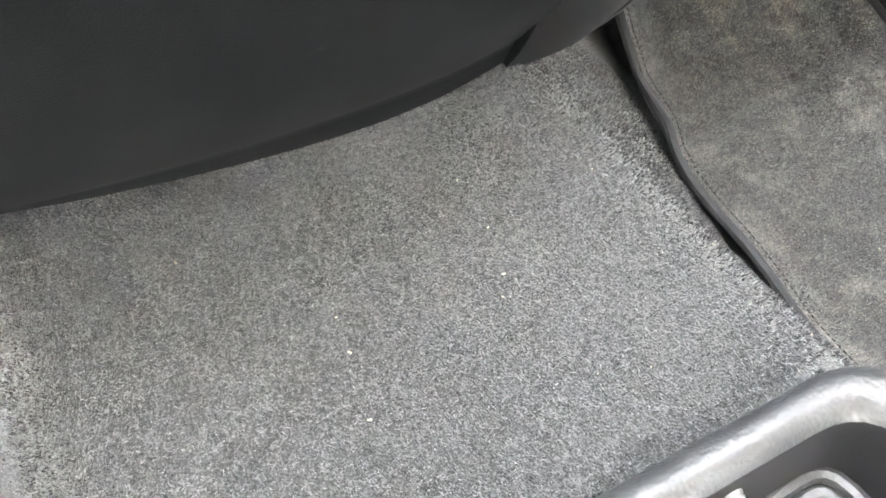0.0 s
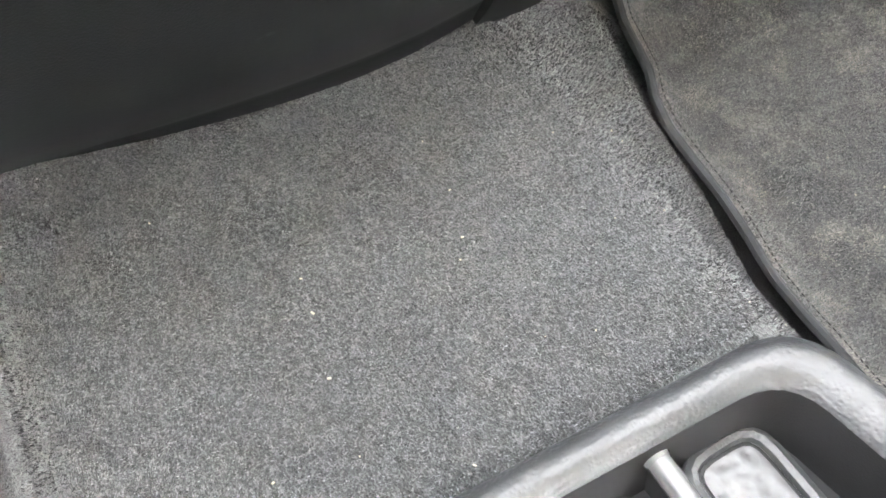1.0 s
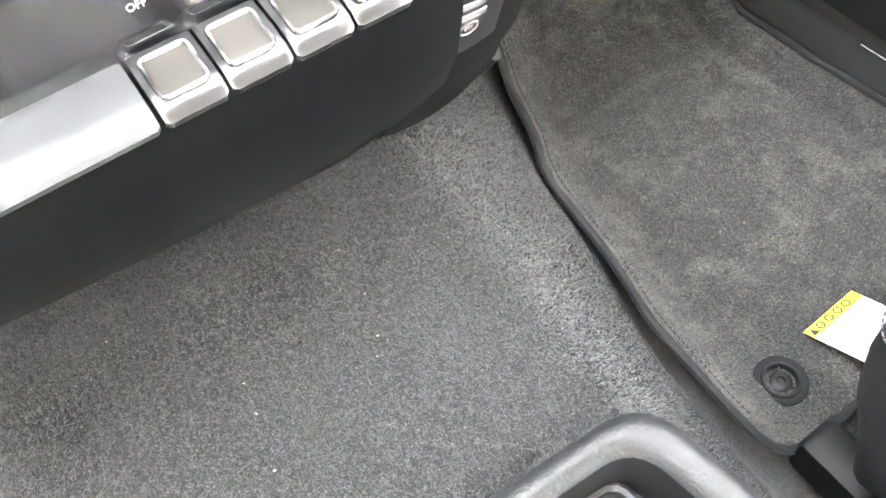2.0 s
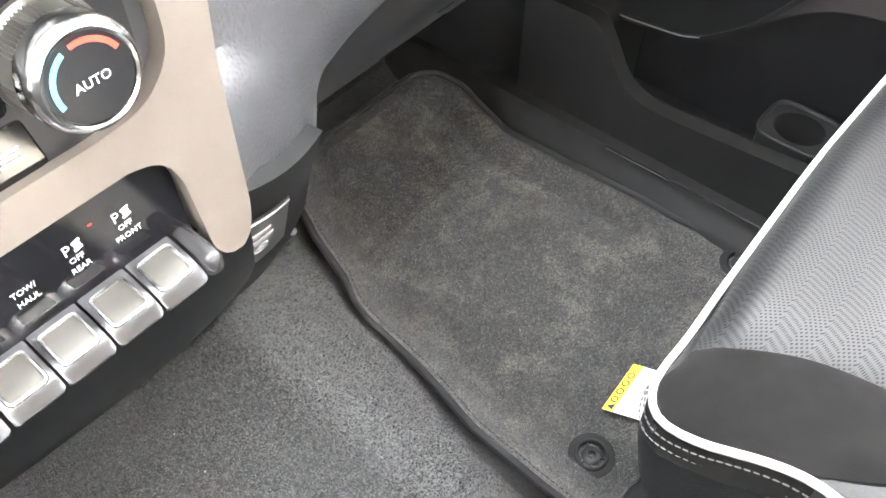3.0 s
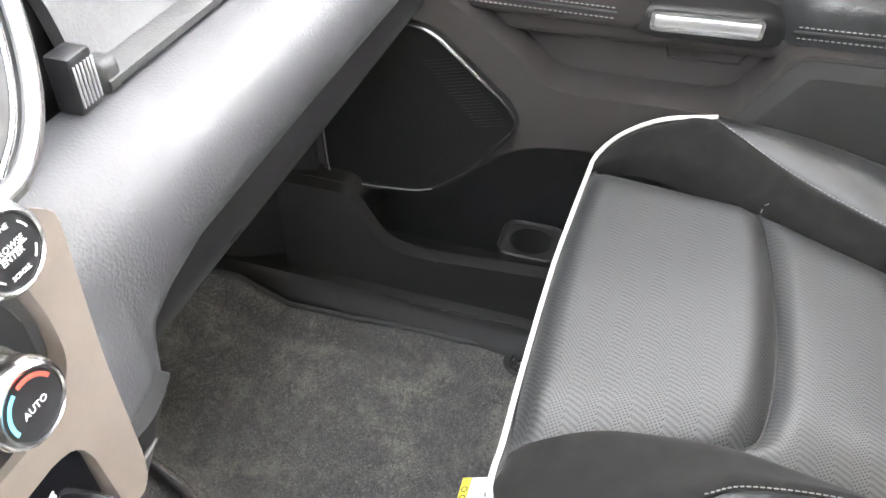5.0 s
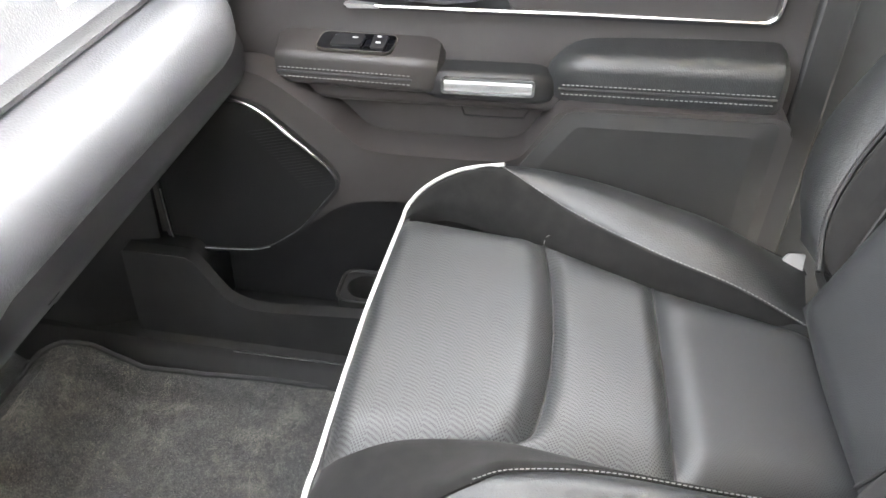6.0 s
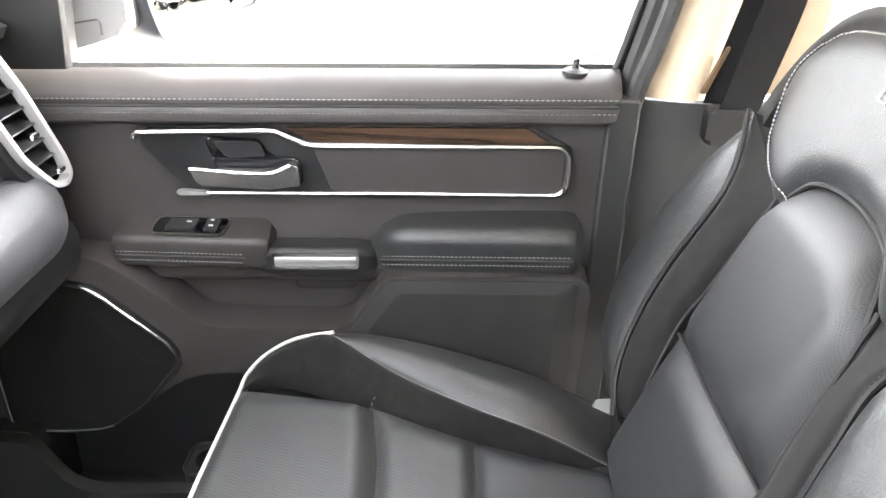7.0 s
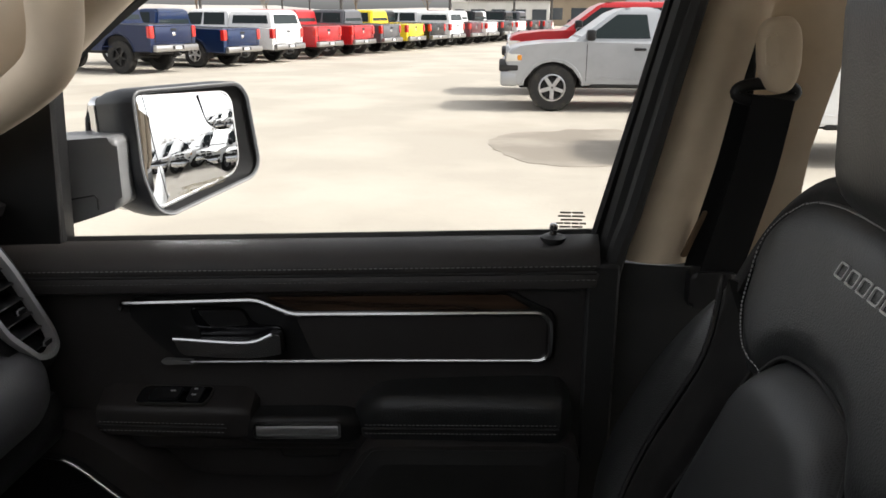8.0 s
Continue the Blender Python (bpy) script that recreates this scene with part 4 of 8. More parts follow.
# window frame, glass, sail panel
WIN = Plane((0, 0.80, 0), (1, 0, 0), (0, 0, 1))
part("rear_frame", tube([(0.244, 0.795, 0.80), (lean(0.244, 0.9), 0.798, 0.9), (lean(0.244, 1.1), 0.79, 1.1), (lean(0.244, 1.42), 0.765, 1.42)], 0.017, 8, smooth_n=20), RUBBER, door, "black rear window frame")
part("frame_lip", tube([(0.226, 0.805, 0.83), (lean(0.224, 1.1), 0.80, 1.1), (lean(0.224, 1.42), 0.775, 1.42)], 0.007, 6, smooth_n=14), RUBBER, door, "black window channel")
part("frame_filler", grid_mesh([[(lean(a, z), 0.806 - 0.03 * max(0, z - 1.1), z) for a in (0.222, 0.236, 0.262)] for z in np.linspace(0.80, 1.42, 10)], 0.006, (0, -1, 0)), RUBBER, door, "black frame between channel and seal")
part("sail_panel", prism(WIN, rounded([(-0.80, 0.79), (-0.592, 0.798), (-0.580, 1.06), (-0.60, 1.10), (-0.80, 1.02)], [0.002, 0.012, 0.004, 0.004, 0.002], 3), -0.03, 0.012, 0.004), PLASTIC, door, "black triangular sail panel")
part("sail_channel", tube([(-0.594, 0.798, 0.80), (-0.589, 0.798, 0.95), (-0.580, 0.795, 1.08)], 0.006, 6, smooth_n=12), RUBBER, door, "black window channel")
part("top_frame", tube([(-0.585, 0.795, 1.07), (-0.44, 0.79, 1.18), (-0.2, 0.775, 1.33), (0.1, 0.765, 1.40), (0.36, 0.765, 1.42)], 0.018, 8, smooth_n=24), RUBBER, door, "black upper window frame")
pane = part("pane", prism(Plane((0, 0.818, 0), (1, 0, 0), (0, 0, 1)), [(-0.60, 0.80), (0.235, 0.835), (0.372, 1.42), (0.1, 1.40), (-0.2, 1.33), (-0.58, 1.08)], 0.0, 0.004), GLASS, door, "clear side window", smooth=False)
pane.visible_shadow = False
# etched maker's print in the window's rear lower corner, unreadable: plain bars
ETCH = Plane((0, 0.812, 0), (1, 0, 0), (0, 0, 1))
ETCHED = mat("etch", (0.25, 0.225, 0.19), 0.6)
for k, (w, words) in enumerate(((0.036, 2), (0.042, 2), (0.034, 1), (0.046, 4), (0.036, 2), (0.018, 1))):
    b = 0.8705 - 0.0055 * k
    one = w / words
    for q in range(words):
        a = 0.194 - w / 2 + one * q
        part("etched_mark", prism(ETCH, [(a, b), (a + one - 0.0018, b), (a + one - 0.0018, b + 0.0029), (a, b + 0.0029)], 0.0, 0.0006), ETCHED, pane, smooth=False)

# ---- passenger seat ----
seat = thing("car_seat", "black leather seat, perforated inserts, suede sides and white piping", "seat", (0.0, 0.365, 0.02))
UP = (0, 0, 1)
far_edge = [(-0.320, 0.622, 0.362), (-0.300, 0.634, 0.371), (-0.262, 0.631, 0.384), (-0.212, 0.609, 0.392), (-0.160, 0.580, 0.396), (-0.110, 0.548, 0.397), (-0.035, 0.515, 0.392), (0.037, 0.496, 0.385), (0.131, 0.472, 0.378), (0.218, 0.455, 0.372)]
near_edge = [(-0.316, 0.158, 0.358), (-0.290, 0.182, 0.368), (-0.240, 0.196, 0.381), (-0.172, 0.198, 0.391), (-0.121, 0.197, 0.394), (-0.033, 0.182, 0.391), (0.045, 0.170, 0.385), (0.14, 0.175, 0.378), (0.262, 0.195, 0.372)]
front_line = [(-0.316, 0.158, 0.358), (-0.324, 0.25, 0.354), (-0.327, 0.40, 0.354), (-0.325, 0.50, 0.355), (-0.320, 0.622, 0.362)]
seam_1 = [(-0.121, 0.197, 0.394), (-0.100, 0.226, 0.387), (-0.088, 0.32, 0.386), (-0.090, 0.42, 0.387), (-0.099, 0.495, 0.390), (-0.110, 0.548, 0.397)]
seam_2 = [(0.045, 0.170, 0.385), (0.045, 0.30, 0.379), (0.041, 0.40, 0.379), (0.037, 0.496, 0.385)]
rear_line = [(0.275, 0.195, 0.370), (0.262, 0.30, 0.368), (0.250, 0.40, 0.368), (0.228, 0.455, 0.370)]
uv_flat(part("cushion_panel", pillow(front_line, seam_1, 52, 48, 0.034, (-0.12, 0, 0.99), 0.03, 0.15), PERFORATED, seat, "plump perforated front panel"))
uv_flat(part("cushion_panel", pillow(seam_1, seam_2, 48, 30, 0.020, UP, 0.03, 0.17), PERFORATED, seat, "perforated middle panel"))
for line in (seam_1, seam_2):
    part("seam", tube([Vector(p) + Vector((0, 0, -0.0006)) for p in line], 0.0024, 6, smooth_n=30), THREAD_BLACK, seat, "sunken black seam")
uv_flat(part("cushion_panel", pillow(seam_2, rear_line, 40, 30, 0.018, UP, 0.03, 0.15), PERFORATED_FINE, seat, "finely perforated rear panel"))

outer_far = [(-0.320, 0.629, 0.366), (-0.313, 0.643, 0.376), (-0.284, 0.656, 0.404), (-0.238, 0.654, 0.435), (-0.178, 0.640, 0.458), (-0.075, 0.577, 0.436), (0.035, 0.522, 0.424), (0.135, 0.480, 0.415), (0.222, 0.452, 0.388)]
part("suede_side", pillow(far_edge, outer_far, 60, 12, 0.010, (0, -0.35, 0.94), 0.03, 0.25), SUEDE, seat, "dark grey suede side band")
bolster_out = [(-0.182, 0.672, 0.445), (-0.075, 0.672, 0.425), (0.035, 0.655, 0.412), (0.135, 0.63, 0.40), (0.245, 0.58, 0.385)]
bolster_in = [(-0.178, 0.640, 0.458), (-0.075, 0.577, 0.436), (0.035, 0.522, 0.424), (0.135, 0.480, 0.415), (0.222, 0.452, 0.388)]
part("bolster", pillow(bolster_in, bolster_out, 50, 16, 0.030, (0, 0.1, 1), 0.05, 0.42), LEATHER, seat, "rounded leather side bolster")
lift = Vector((0, -0.002, 0.0035))
part("stitching", stitches([Vector(p) + lift for p in bolster_in], 0.0055, 0.004, 0.0008), THREAD, seat, "pale grey stitching")

outer_near = [(-0.318, 0.135, 0.357), (-0.321, 0.118, 0.358), (-0.303, 0.090, 0.367), (-0.273, 0.083, 0.382), (-0.205, 0.088, 0.416), (-0.155, 0.110, 0.436), (-0.118, 0.133, 0.430), (-0.03, 0.150, 0.424), (0.09, 0.152, 0.416), (0.255, 0.17, 0.39)]
part("suede_side", pillow(outer_near, near_edge, 60, 12, 0.009, (0, 0.3, 0.95), 0.03, 0.25), SUEDE, seat, "dark grey suede side band")
near_in = [(-0.155, 0.110, 0.436), (-0.118, 0.133, 0.430), (-0.03, 0.150, 0.424), (0.09, 0.152, 0.416), (0.255, 0.17, 0.39)]
near_out = [(-0.205, 0.086, 0.415), (-0.12, 0.070, 0.415), (-0.03, 0.068, 0.41), (0.09, 0.07, 0.40), (0.255, 0.09, 0.385)]
part("bolster", pillow(near_out, near_in, 46, 14, 0.026, (0, -0.1, 1), 0.05, 0.42), LEATHER, seat, "rounded leather side bolster")
part("stitching", stitches([Vector(p) + Vector((0, 0.001, 0.004)) for p in near_in], 0.0055, 0.004, 0.0008), THREAD, seat, "pale grey stitching")

pipe = [(-0.178, 0.646, 0.461), (-0.240, 0.660, 0.437), (-0.287, 0.661, 0.406), (-0.316, 0.643, 0.378), (-0.322, 0.615, 0.364), (-0.328, 0.50, 0.356), (-0.330, 0.40, 0.355), (-0.3275, 0.25, 0.355), (-0.325, 0.17, 0.356), (-0.3255, 0.135, 0.3565),
        (-0.322, 0.110, 0.358), (-0.306, 0.0875, 0.367), (-0.275, 0.080, 0.382), (-0.205, 0.083, 0.414), (-0.12, 0.066, 0.415), (0.09, 0.066, 0.40), (0.255, 0.086, 0.385)]
part("piping", tube(pipe, 0.0031, 8, smooth_n=110), PIPING, seat, "white leather piping")

# front and side walls below the piping, with twin stitching
wall_top = spline(pipe, 90)
rows = []
for k, (drop, tuck, swell) in enumerate(((0.007, 0.0, 0.0), (0.02, 0.0, 0.004), (0.06, 0.004, 0.006), (0.11, 0.014, 0.006), (0.17, 0.03, 0.0), (0.24, 0.05, 0.0))):
    row = []
    for p in wall_top:
        c = Vector((min(max(p.x, -0.16), 0.2), min(max(p.y, 0.22), 0.52), p.z))
        d = (c - p)
        d.z = 0
        d.normalize()
        row.append(p + d * (tuck - swell + 0.003) + Vector((0, 0, -drop)))
    rows.append(row)
wall = part("cushion_wall", grid_mesh(rows, 0.006, None), LEATHER, seat, "black leather cushion side")
for r, f in ((1, 0.4), (1, 0.9)):
    line = []
    for p in wall_top[44:]:
        c = Vector((min(max(p.x, -0.16), 0.2), min(max(p.y, 0.22), 0.52), p.z))
        d = (c - p)
        d.z = 0
        d.normalize()
        line.append(p - d * (0.0015 + 0.003 * f) + Vector((0, 0, -0.020 * f - 0.006)))
    part("stitching", stitches(line, 0.0062, 0.0045, 0.0008), THREAD, wall, "pale grey twin stitching")
side_rows = [[Vector(p) + Vector((0, 0.004 + 0.004 * k, -0.055 * k)) for p in spline([(-0.178, 0.668, 0.448), *bolster_out[1:]], 20)] for k in range(5)]
part("outer_wall", grid_mesh(side_rows, 0.02, (0, 1, 0)), LEATHER, seat)
part("seat_base", cube((-0.02, 0.365, 0.13), (0.46, 0.46, 0.16), 0.03), PLASTIC, seat, "black plastic seat base")
for y in (0.17, 0.56):
    part("seat_rail", cube((-0.02, y, 0.035), (0.60, 0.05, 0.05), 0.01), PLASTIC, seat, "black seat rail")

# backrest, leaning 22 degrees
LEAN = radians(22)
BN = Vector((-math.cos(LEAN), 0, math.sin(LEAN)))


def bk(y, z, w=0.0):
    """A point of the backrest: across, height, and how far it stands forward."""
    return Vector(((math.sin(LEAN) * z + 0.055) / math.cos(LEAN), y, z)) + BN * w


backrest = part("backrest", cube(bk(0.345, 0.68, -0.075), (0.09, 0.52, 0.64), 0.04, 3, Matrix.Rotation(LEAN, 3, "Y").to_4x4()), LEATHER, seat, "leather backrest leaning back")


def line_b(pts, w=0.0):
    return [bk(p[0], p[1], p[2] if len(p) > 2 else w) for p in pts]


C2 = 2 * 0.338


def mirror_y(pts):
    return [(C2 - p[0], *p[1:]) for p in pts]


uv_flat(part("back_panel", pillow(line_b([(0.190, 0.40), (0.34, 0.395), (0.470, 0.40)], 0.004), line_b([(0.192, 0.588), (0.338, 0.581), (0.494, 0.577)], -0.004), 34, 20, 0.020, BN, 0.03, 0.2), PERFORATED_FINE, backrest, "perforated lower back panel"), 1, 2)
uv_flat(part("back_panel", pillow(line_b([(0.192, 0.588), (0.338, 0.581), (0.494, 0.577)], -0.004), line_b([(0.205, 0.745), (0.238, 0.800), (0.270, 0.818), (0.338, 0.824), (0.405, 0.818), (0.438, 0.800), (0.472, 0.745)], -0.004), 40, 30, 0.030, BN, 0.03, 0.24), PERFORATED_FINE, backrest, "perforated upper back insert"), 1, 2)
arch = [(0.205, 0.745), (0.238, 0.800), (0.270, 0.818), (0.338, 0.826), (0.405, 0.818), (0.438, 0.800), (0.472, 0.745)]
part("seam", tube([p + BN * 0.007 for p in line_b(arch, -0.002)], 0.0028, 6, smooth_n=40), THREAD_BLACK, backrest, "sunken black seam")
part("seam", tube([p + BN * 0.004 for p in line_b([(0.192, 0.588), (0.338, 0.581), (0.494, 0.577)], -0.004)], 0.0024, 6, smooth_n=24), THREAD_BLACK, backrest, "sunken black seam")
inner = [(0.455, 0.440), (0.494, 0.577), (0.484, 0.64), (0.476, 0.72), (0.468, 0.775)]
seam = [(0.462, 0.455), (0.528, 0.488), (0.562, 0.548), (0.568, 0.62), (0.556, 0.69), (0.548, 0.745), (0.570, 0.788), (0.614, 0.830)]
near_inner = [(0.480, 0.40), (0.494, 0.577), *inner[2:]]
near_seam = [(0.530, 0.38), (0.548, 0.46), *seam[2:]]
shoulder_lines = []
for flip in (lambda p: p, mirror_y):
    far = flip is not mirror_y
    inner_line, seam_line = (inner, seam) if far else (near_inner, near_seam)
    a, b = line_b(flip(inner_line), 0.0), line_b(flip(seam_line), 0.022)
    part("suede_side", pillow(a, b, 40, 12, 0.012, BN, 0.03, 0.25) if flip is mirror_y else pillow(b, a, 40, 12, 0.012, BN, 0.03, 0.25), SUEDE, backrest, "dark suede side band")
    bolster_edge = flip([(0.600, 0.42) if far else (0.62, 0.34), (0.690, 0.462) if far else (0.70, 0.44), (0.738, 0.535), (0.734, 0.63), (0.705, 0.718), (0.668, 0.778), (0.625, 0.832)])
    c, d = line_b(flip(seam_line), 0.022), line_b(bolster_edge, -0.005)
    part("bolster", pillow(c, d, 40, 16, 0.046, BN, 0.06, 0.42) if flip is mirror_y else pillow(d, c, 40, 16, 0.034, BN, 0.06, 0.42), LEATHER, backrest, "leather backrest bolster")
    part("piping", tube(line_b(bolster_edge[3:], -0.004), 0.0030, 8, smooth_n=24), PIPING, backrest, "white leather piping")
    part("seam", tube([p + BN * 0.0075 for p in line_b(flip(seam_line), 0.022)], 0.0036, 6, smooth_n=40), THREAD_BLACK, backrest, "sunken black seam")
    part("stitching", stitches([p + BN * 0.0115 for p in line_b(flip(seam_line), 0.022)], 0.0055, 0.004, 0.0008), THREAD_BLACK, backrest, "black stitching")
    part("seam", tube([p + BN * 0.006 for p in line_b(flip(inner_line), 0.0)], 0.0026, 6, smooth_n=30), THREAD_BLACK, backrest, "sunken black seam")
    shoulder = flip([(0.445, 0.786), (0.500, 0.800), (0.550, 0.826), (0.584, 0.866), (0.590, 0.892), (0.574, 0.922), (0.530, 0.954), (0.48, 0.964), (0.42, 0.968), (0.338, 0.968)])
    shoulder = shoulder[3:] if flip is mirror_y else shoulder
    shoulder_lines.append(shoulder)


def narrow(pts):
    """The shoulder seam stands inside the backrest's outline."""
    return [(0.338 + (p[0] - 0.338) * 0.94, *p[1:]) for p in pts]


top_out = [(0.064, 0.868), (0.080, 0.915), (0.13, 0.952), (0.22, 0.966), (0.338, 0.968), (0.456, 0.966), (0.546, 0.952), (0.596, 0.915), (0.612, 0.868)]
low_arch = [(0.095, 0.83), (0.15, 0.795), (0.205, 0.772), (0.245, 0.806), (0.285, 0.823), (0.338, 0.828), (0.391, 0.823), (0.431, 0.806), (0.471, 0.772), (0.526, 0.795), (0.581, 0.83)]
shoulder_panel = part("shoulder_panel", pillow(line_b(low_arch, 0.004), line_b(narrow(top_out), 0.010), 60, 22, 0.016, BN, 0.04, 0.2), LEATHER, backrest, "leather shoulder panel with embroidered mark")
half = [(0.686, 0.79, -0.012), (0.672, 0.86, -0.012), (0.642, 0.928, -0.016), (0.588, 0.980, -0.025), (0.506, 1.004, -0.04), (0.416, 1.011, -0.05)]
crest = mirror_y(half) + [(0.338, 1.012, -0.05)] + half[::-1]
rim_in = [(0.068, 0.80, 0.012), (0.064, 0.868, 0.010), (0.080, 0.915, 0.010), (0.13, 0.952, 0.010), (0.22, 0.966, 0.010), (0.338, 0.968, 0.010), (0.456, 0.966, 0.010), (0.546, 0.952, 0.010), (0.596, 0.915, 0.010), (0.612, 0.868, 0.010), (0.608, 0.80, 0.012)]
part("top_cover", pillow(line_b(narrow(rim_in)), line_b(crest), 60, 10, 0.010, (-0.6, 0, 0.8), 0.04, 0.3), SUEDE, backrest, "dark suede top edge")
panel_at = np.array([v.co for v in shoulder_panel.data.vertices if v.normal.dot(BN) > 0.2])
panel_flat = np.stack([panel_at[:, 1], panel_at @ np.array((math.sin(LEAN), 0, math.cos(LEAN)))], 1)


def on_shoulder(y, z, lift):
    """The point of the shoulder panel under (across, height)."""
    p = bk(y, z)
    flat = np.array((p.y, p.x * math.sin(LEAN) + p.z * math.cos(LEAN)))
    d = np.linalg.norm(panel_flat - flat, axis=1)
    near = np.argsort(d)[:4]
    w = 1 / (d[near] + 1e-4)
    height = float(((panel_at[near] - np.array(p)) @ np.array(BN) * w).sum() / w.sum())
    return p + BN * (height + lift)


for pts in shoulder_lines:
    part("stitching", stitches([on_shoulder(0.338 + (p[0] - 0.338) * 0.965, p[1] - 0.004, 0.0038) for p in spline([(q[0], q[1], 0) for q in pts], 60)], 0.006, 0.0042, 0.0010), mat("shoulder thread", (0.27, 0.27, 0.265), 0.75), backrest, "pale grey stitching")
# embroidered mark on the shoulder: outlined plain bars, slanting with the panel
EMB = Plane(on_shoulder(0.345, 0.917, 0.001) + Vector((0, 0.035, 0)), (0, -1, 0.0), Vector((math.sin(LEAN), 0, math.cos(LEAN))))
for k in range(7):
    a = 0.0245 * k
    bar_out = rounded([(a, -0.008), (a + 0.019, -0.008), (a + 0.021, 0.008), (a + 0.002, 0.008)], 0.003, 2)
    part("embroidery", frame_ring(EMB, bar_out, offset_outline(bar_out, 0.0018), -0.004, 0.0010), EMBROIDERY, backrest, "grey embroidered outline")

# headrest on its posts
headrest = part("headrest", cube(bk(0.272, 1.075, 0.060), (0.115, 0.280, 0.245), 0.055, 6, Matrix.Rotation(radians(-4), 3, "Y").to_4x4()), LEATHER, seat, "plump black leather headrest")
HEAD = Plane(bk(0.272, 1.075, 0.060), (0, 1, 0), (math.sin(radians(-4)), 0, math.cos(radians(-4))))
head_out = rounded([(-0.1385, -0.121), (0.1385, -0.121), (0.1385, 0.121), (-0.1385, 0.121)], 0.062, 8)
part("piping", tube([HEAD.at(p[0], p[1], -0.004) for p in head_out], 0.0032, 8, True), mat("grey piping", (0.16, 0.16, 0.158), 0.5), headrest, "pale grey piping")
for y in (0.20, 0.32):
    part("post", tube([bk(y, 0.98, -0.03), bk(y, 1.06, 0.02)], 0.007, 8), CHROME, headrest)
part("seat_clip", prism(Plane((0.222, 0.580, 0.392), (1, 0, 0), (0, 0.5, 0.86)), rounded([(-0.018, -0.010), (0.018, -0.012), (0.020, 0.014), (-0.002, 0.012)], 0.003), -0.004, 0.004, 0.001), mat("pale clip", (0.22, 0.22, 0.215), 0.5), seat, "pale plastic clip")
part("loose_thread", tube([(-0.110, 0.548, 0.400), (-0.108, 0.551, 0.409), (-0.104, 0.550, 0.414)], 0.0006, 5, smooth_n=8), THREAD, seat, "loose white thread")

# ---- seat belt on the pillar ----
belt_thing = thing("seat_belt", "black seat belt hanging on the beige pillar", "seat belt", (0.42, 0.78, 0.80))


def ribbon(points, width, thick, way, n=30):
    line = spline(points, n)
    way = Vector(way).normalized()
    rows = [[p - way * width / 2, p - way * width / 6, p + way * width / 6, p + way * width / 2] for p in line]
    return grid_mesh(rows, thick)


WEB = mat("belt webbing", (0.005, 0.005, 0.0055), 0.85, bump=("noise", 800, 0.4, 0.0005), Specular_IOR_Level=0.15)
part("strap", ribbon([(0.450, 0.752, 1.050), (0.437, 0.754, 0.95), (0.421, 0.757, 0.87), (0.405, 0.765, 0.79), (0.398, 0.78, 0.74)], 0.060, 0.0016, (1, 0.12, -0.15)), WEB, belt_thing, "black woven strap")
part("strap", ribbon([(0.428, 0.778, 1.050), (0.412, 0.782, 0.95), (0.392, 0.79, 0.85), (0.380, 0.79, 0.78)], 0.046, 0.0016, (1, 0.1, -0.2)), WEB, belt_thing, "black woven strap")
ring = [(0.4425 + 0.040 * math.cos(a), 0.766, 1.056 + 0.012 * math.sin(a)) for a in np.linspace(0, 2 * math.pi, 29)[:-1]]
part("guide_ring", tube(ring, 0.0085, 10, True), PLASTIC, belt_thing, "black belt guide")
GUIDE = Plane((0.4505, 0.752, 1.106), (1, 0, 0.10), (-0.10, 0, 1))
pill = [(0.0265 * math.copysign(abs(math.cos(a)) ** 0.72, math.cos(a)) * (1.0 + 0.12 * math.sin(a)), 0.050 * math.copysign(abs(math.sin(a)) ** 0.80, math.sin(a))) for a in np.linspace(0, 2 * math.pi, 41)[:-1]]
rows = [[GUIDE.at(f * p[0], f * p[1], d) for p in pill + pill[:1]] for d, f in ((-0.016, 0.98), (0.004, 1.0), (0.010, 0.97), (0.0145, 0.90), (0.0175, 0.78), (0.0195, 0.55), (0.0205, 0.28), (0.0207, 0.02))]
cover = part("guide_cover", grid_mesh(rows), PILLAR, belt_thing, "smooth beige belt guide cover", angle=60)
part("button", prism(GUIDE, rounded([(-0.0235, 0.026), (-0.010, 0.030), (-0.0065, 0.022), (-0.007, -0.006), (-0.011, -0.014), (-0.0235, -0.011)], 0.005, 4), 0.006, 0.0215, 0.003, 3), PILLAR, cover, "beige height button")
part("guide_slot", cube((0.425, 0.800, 1.12), (0.022, 0.012, 0.16), 0.004, 2), SOCKET, belt_thing, "black slot for the height slider")
part("belt_exit", prism(PIL, rounded([(0.362, 0.745), (0.43, 0.745), (0.43, 0.80), (0.362, 0.80)], 0.01), 0.0, 0.045, 0.008), PLASTIC, belt_thing, "black belt outlet")


# ---- dashboard ----
dash = thing("dashboard", "grey padded dashboard with an upper glovebox and chrome vent", "dashboard", (-0.7, 0.35, 0.45))


def interp(table, v):
    return float(np.interp(v, [t[0] for t in table], [t[1] for t in table]))


LOWER = [(-0.10, 0.605), (-0.08, 0.592), (-0.04, 0.552), (-0.012, 0.530), (0.004, 0.526), (0.010, 0.542), (0.016, 0.563), (0.030, 0.580), (0.060, 0.591), (0.11, 0.601), (0.30, 0.603), (0.70, 0.600)]


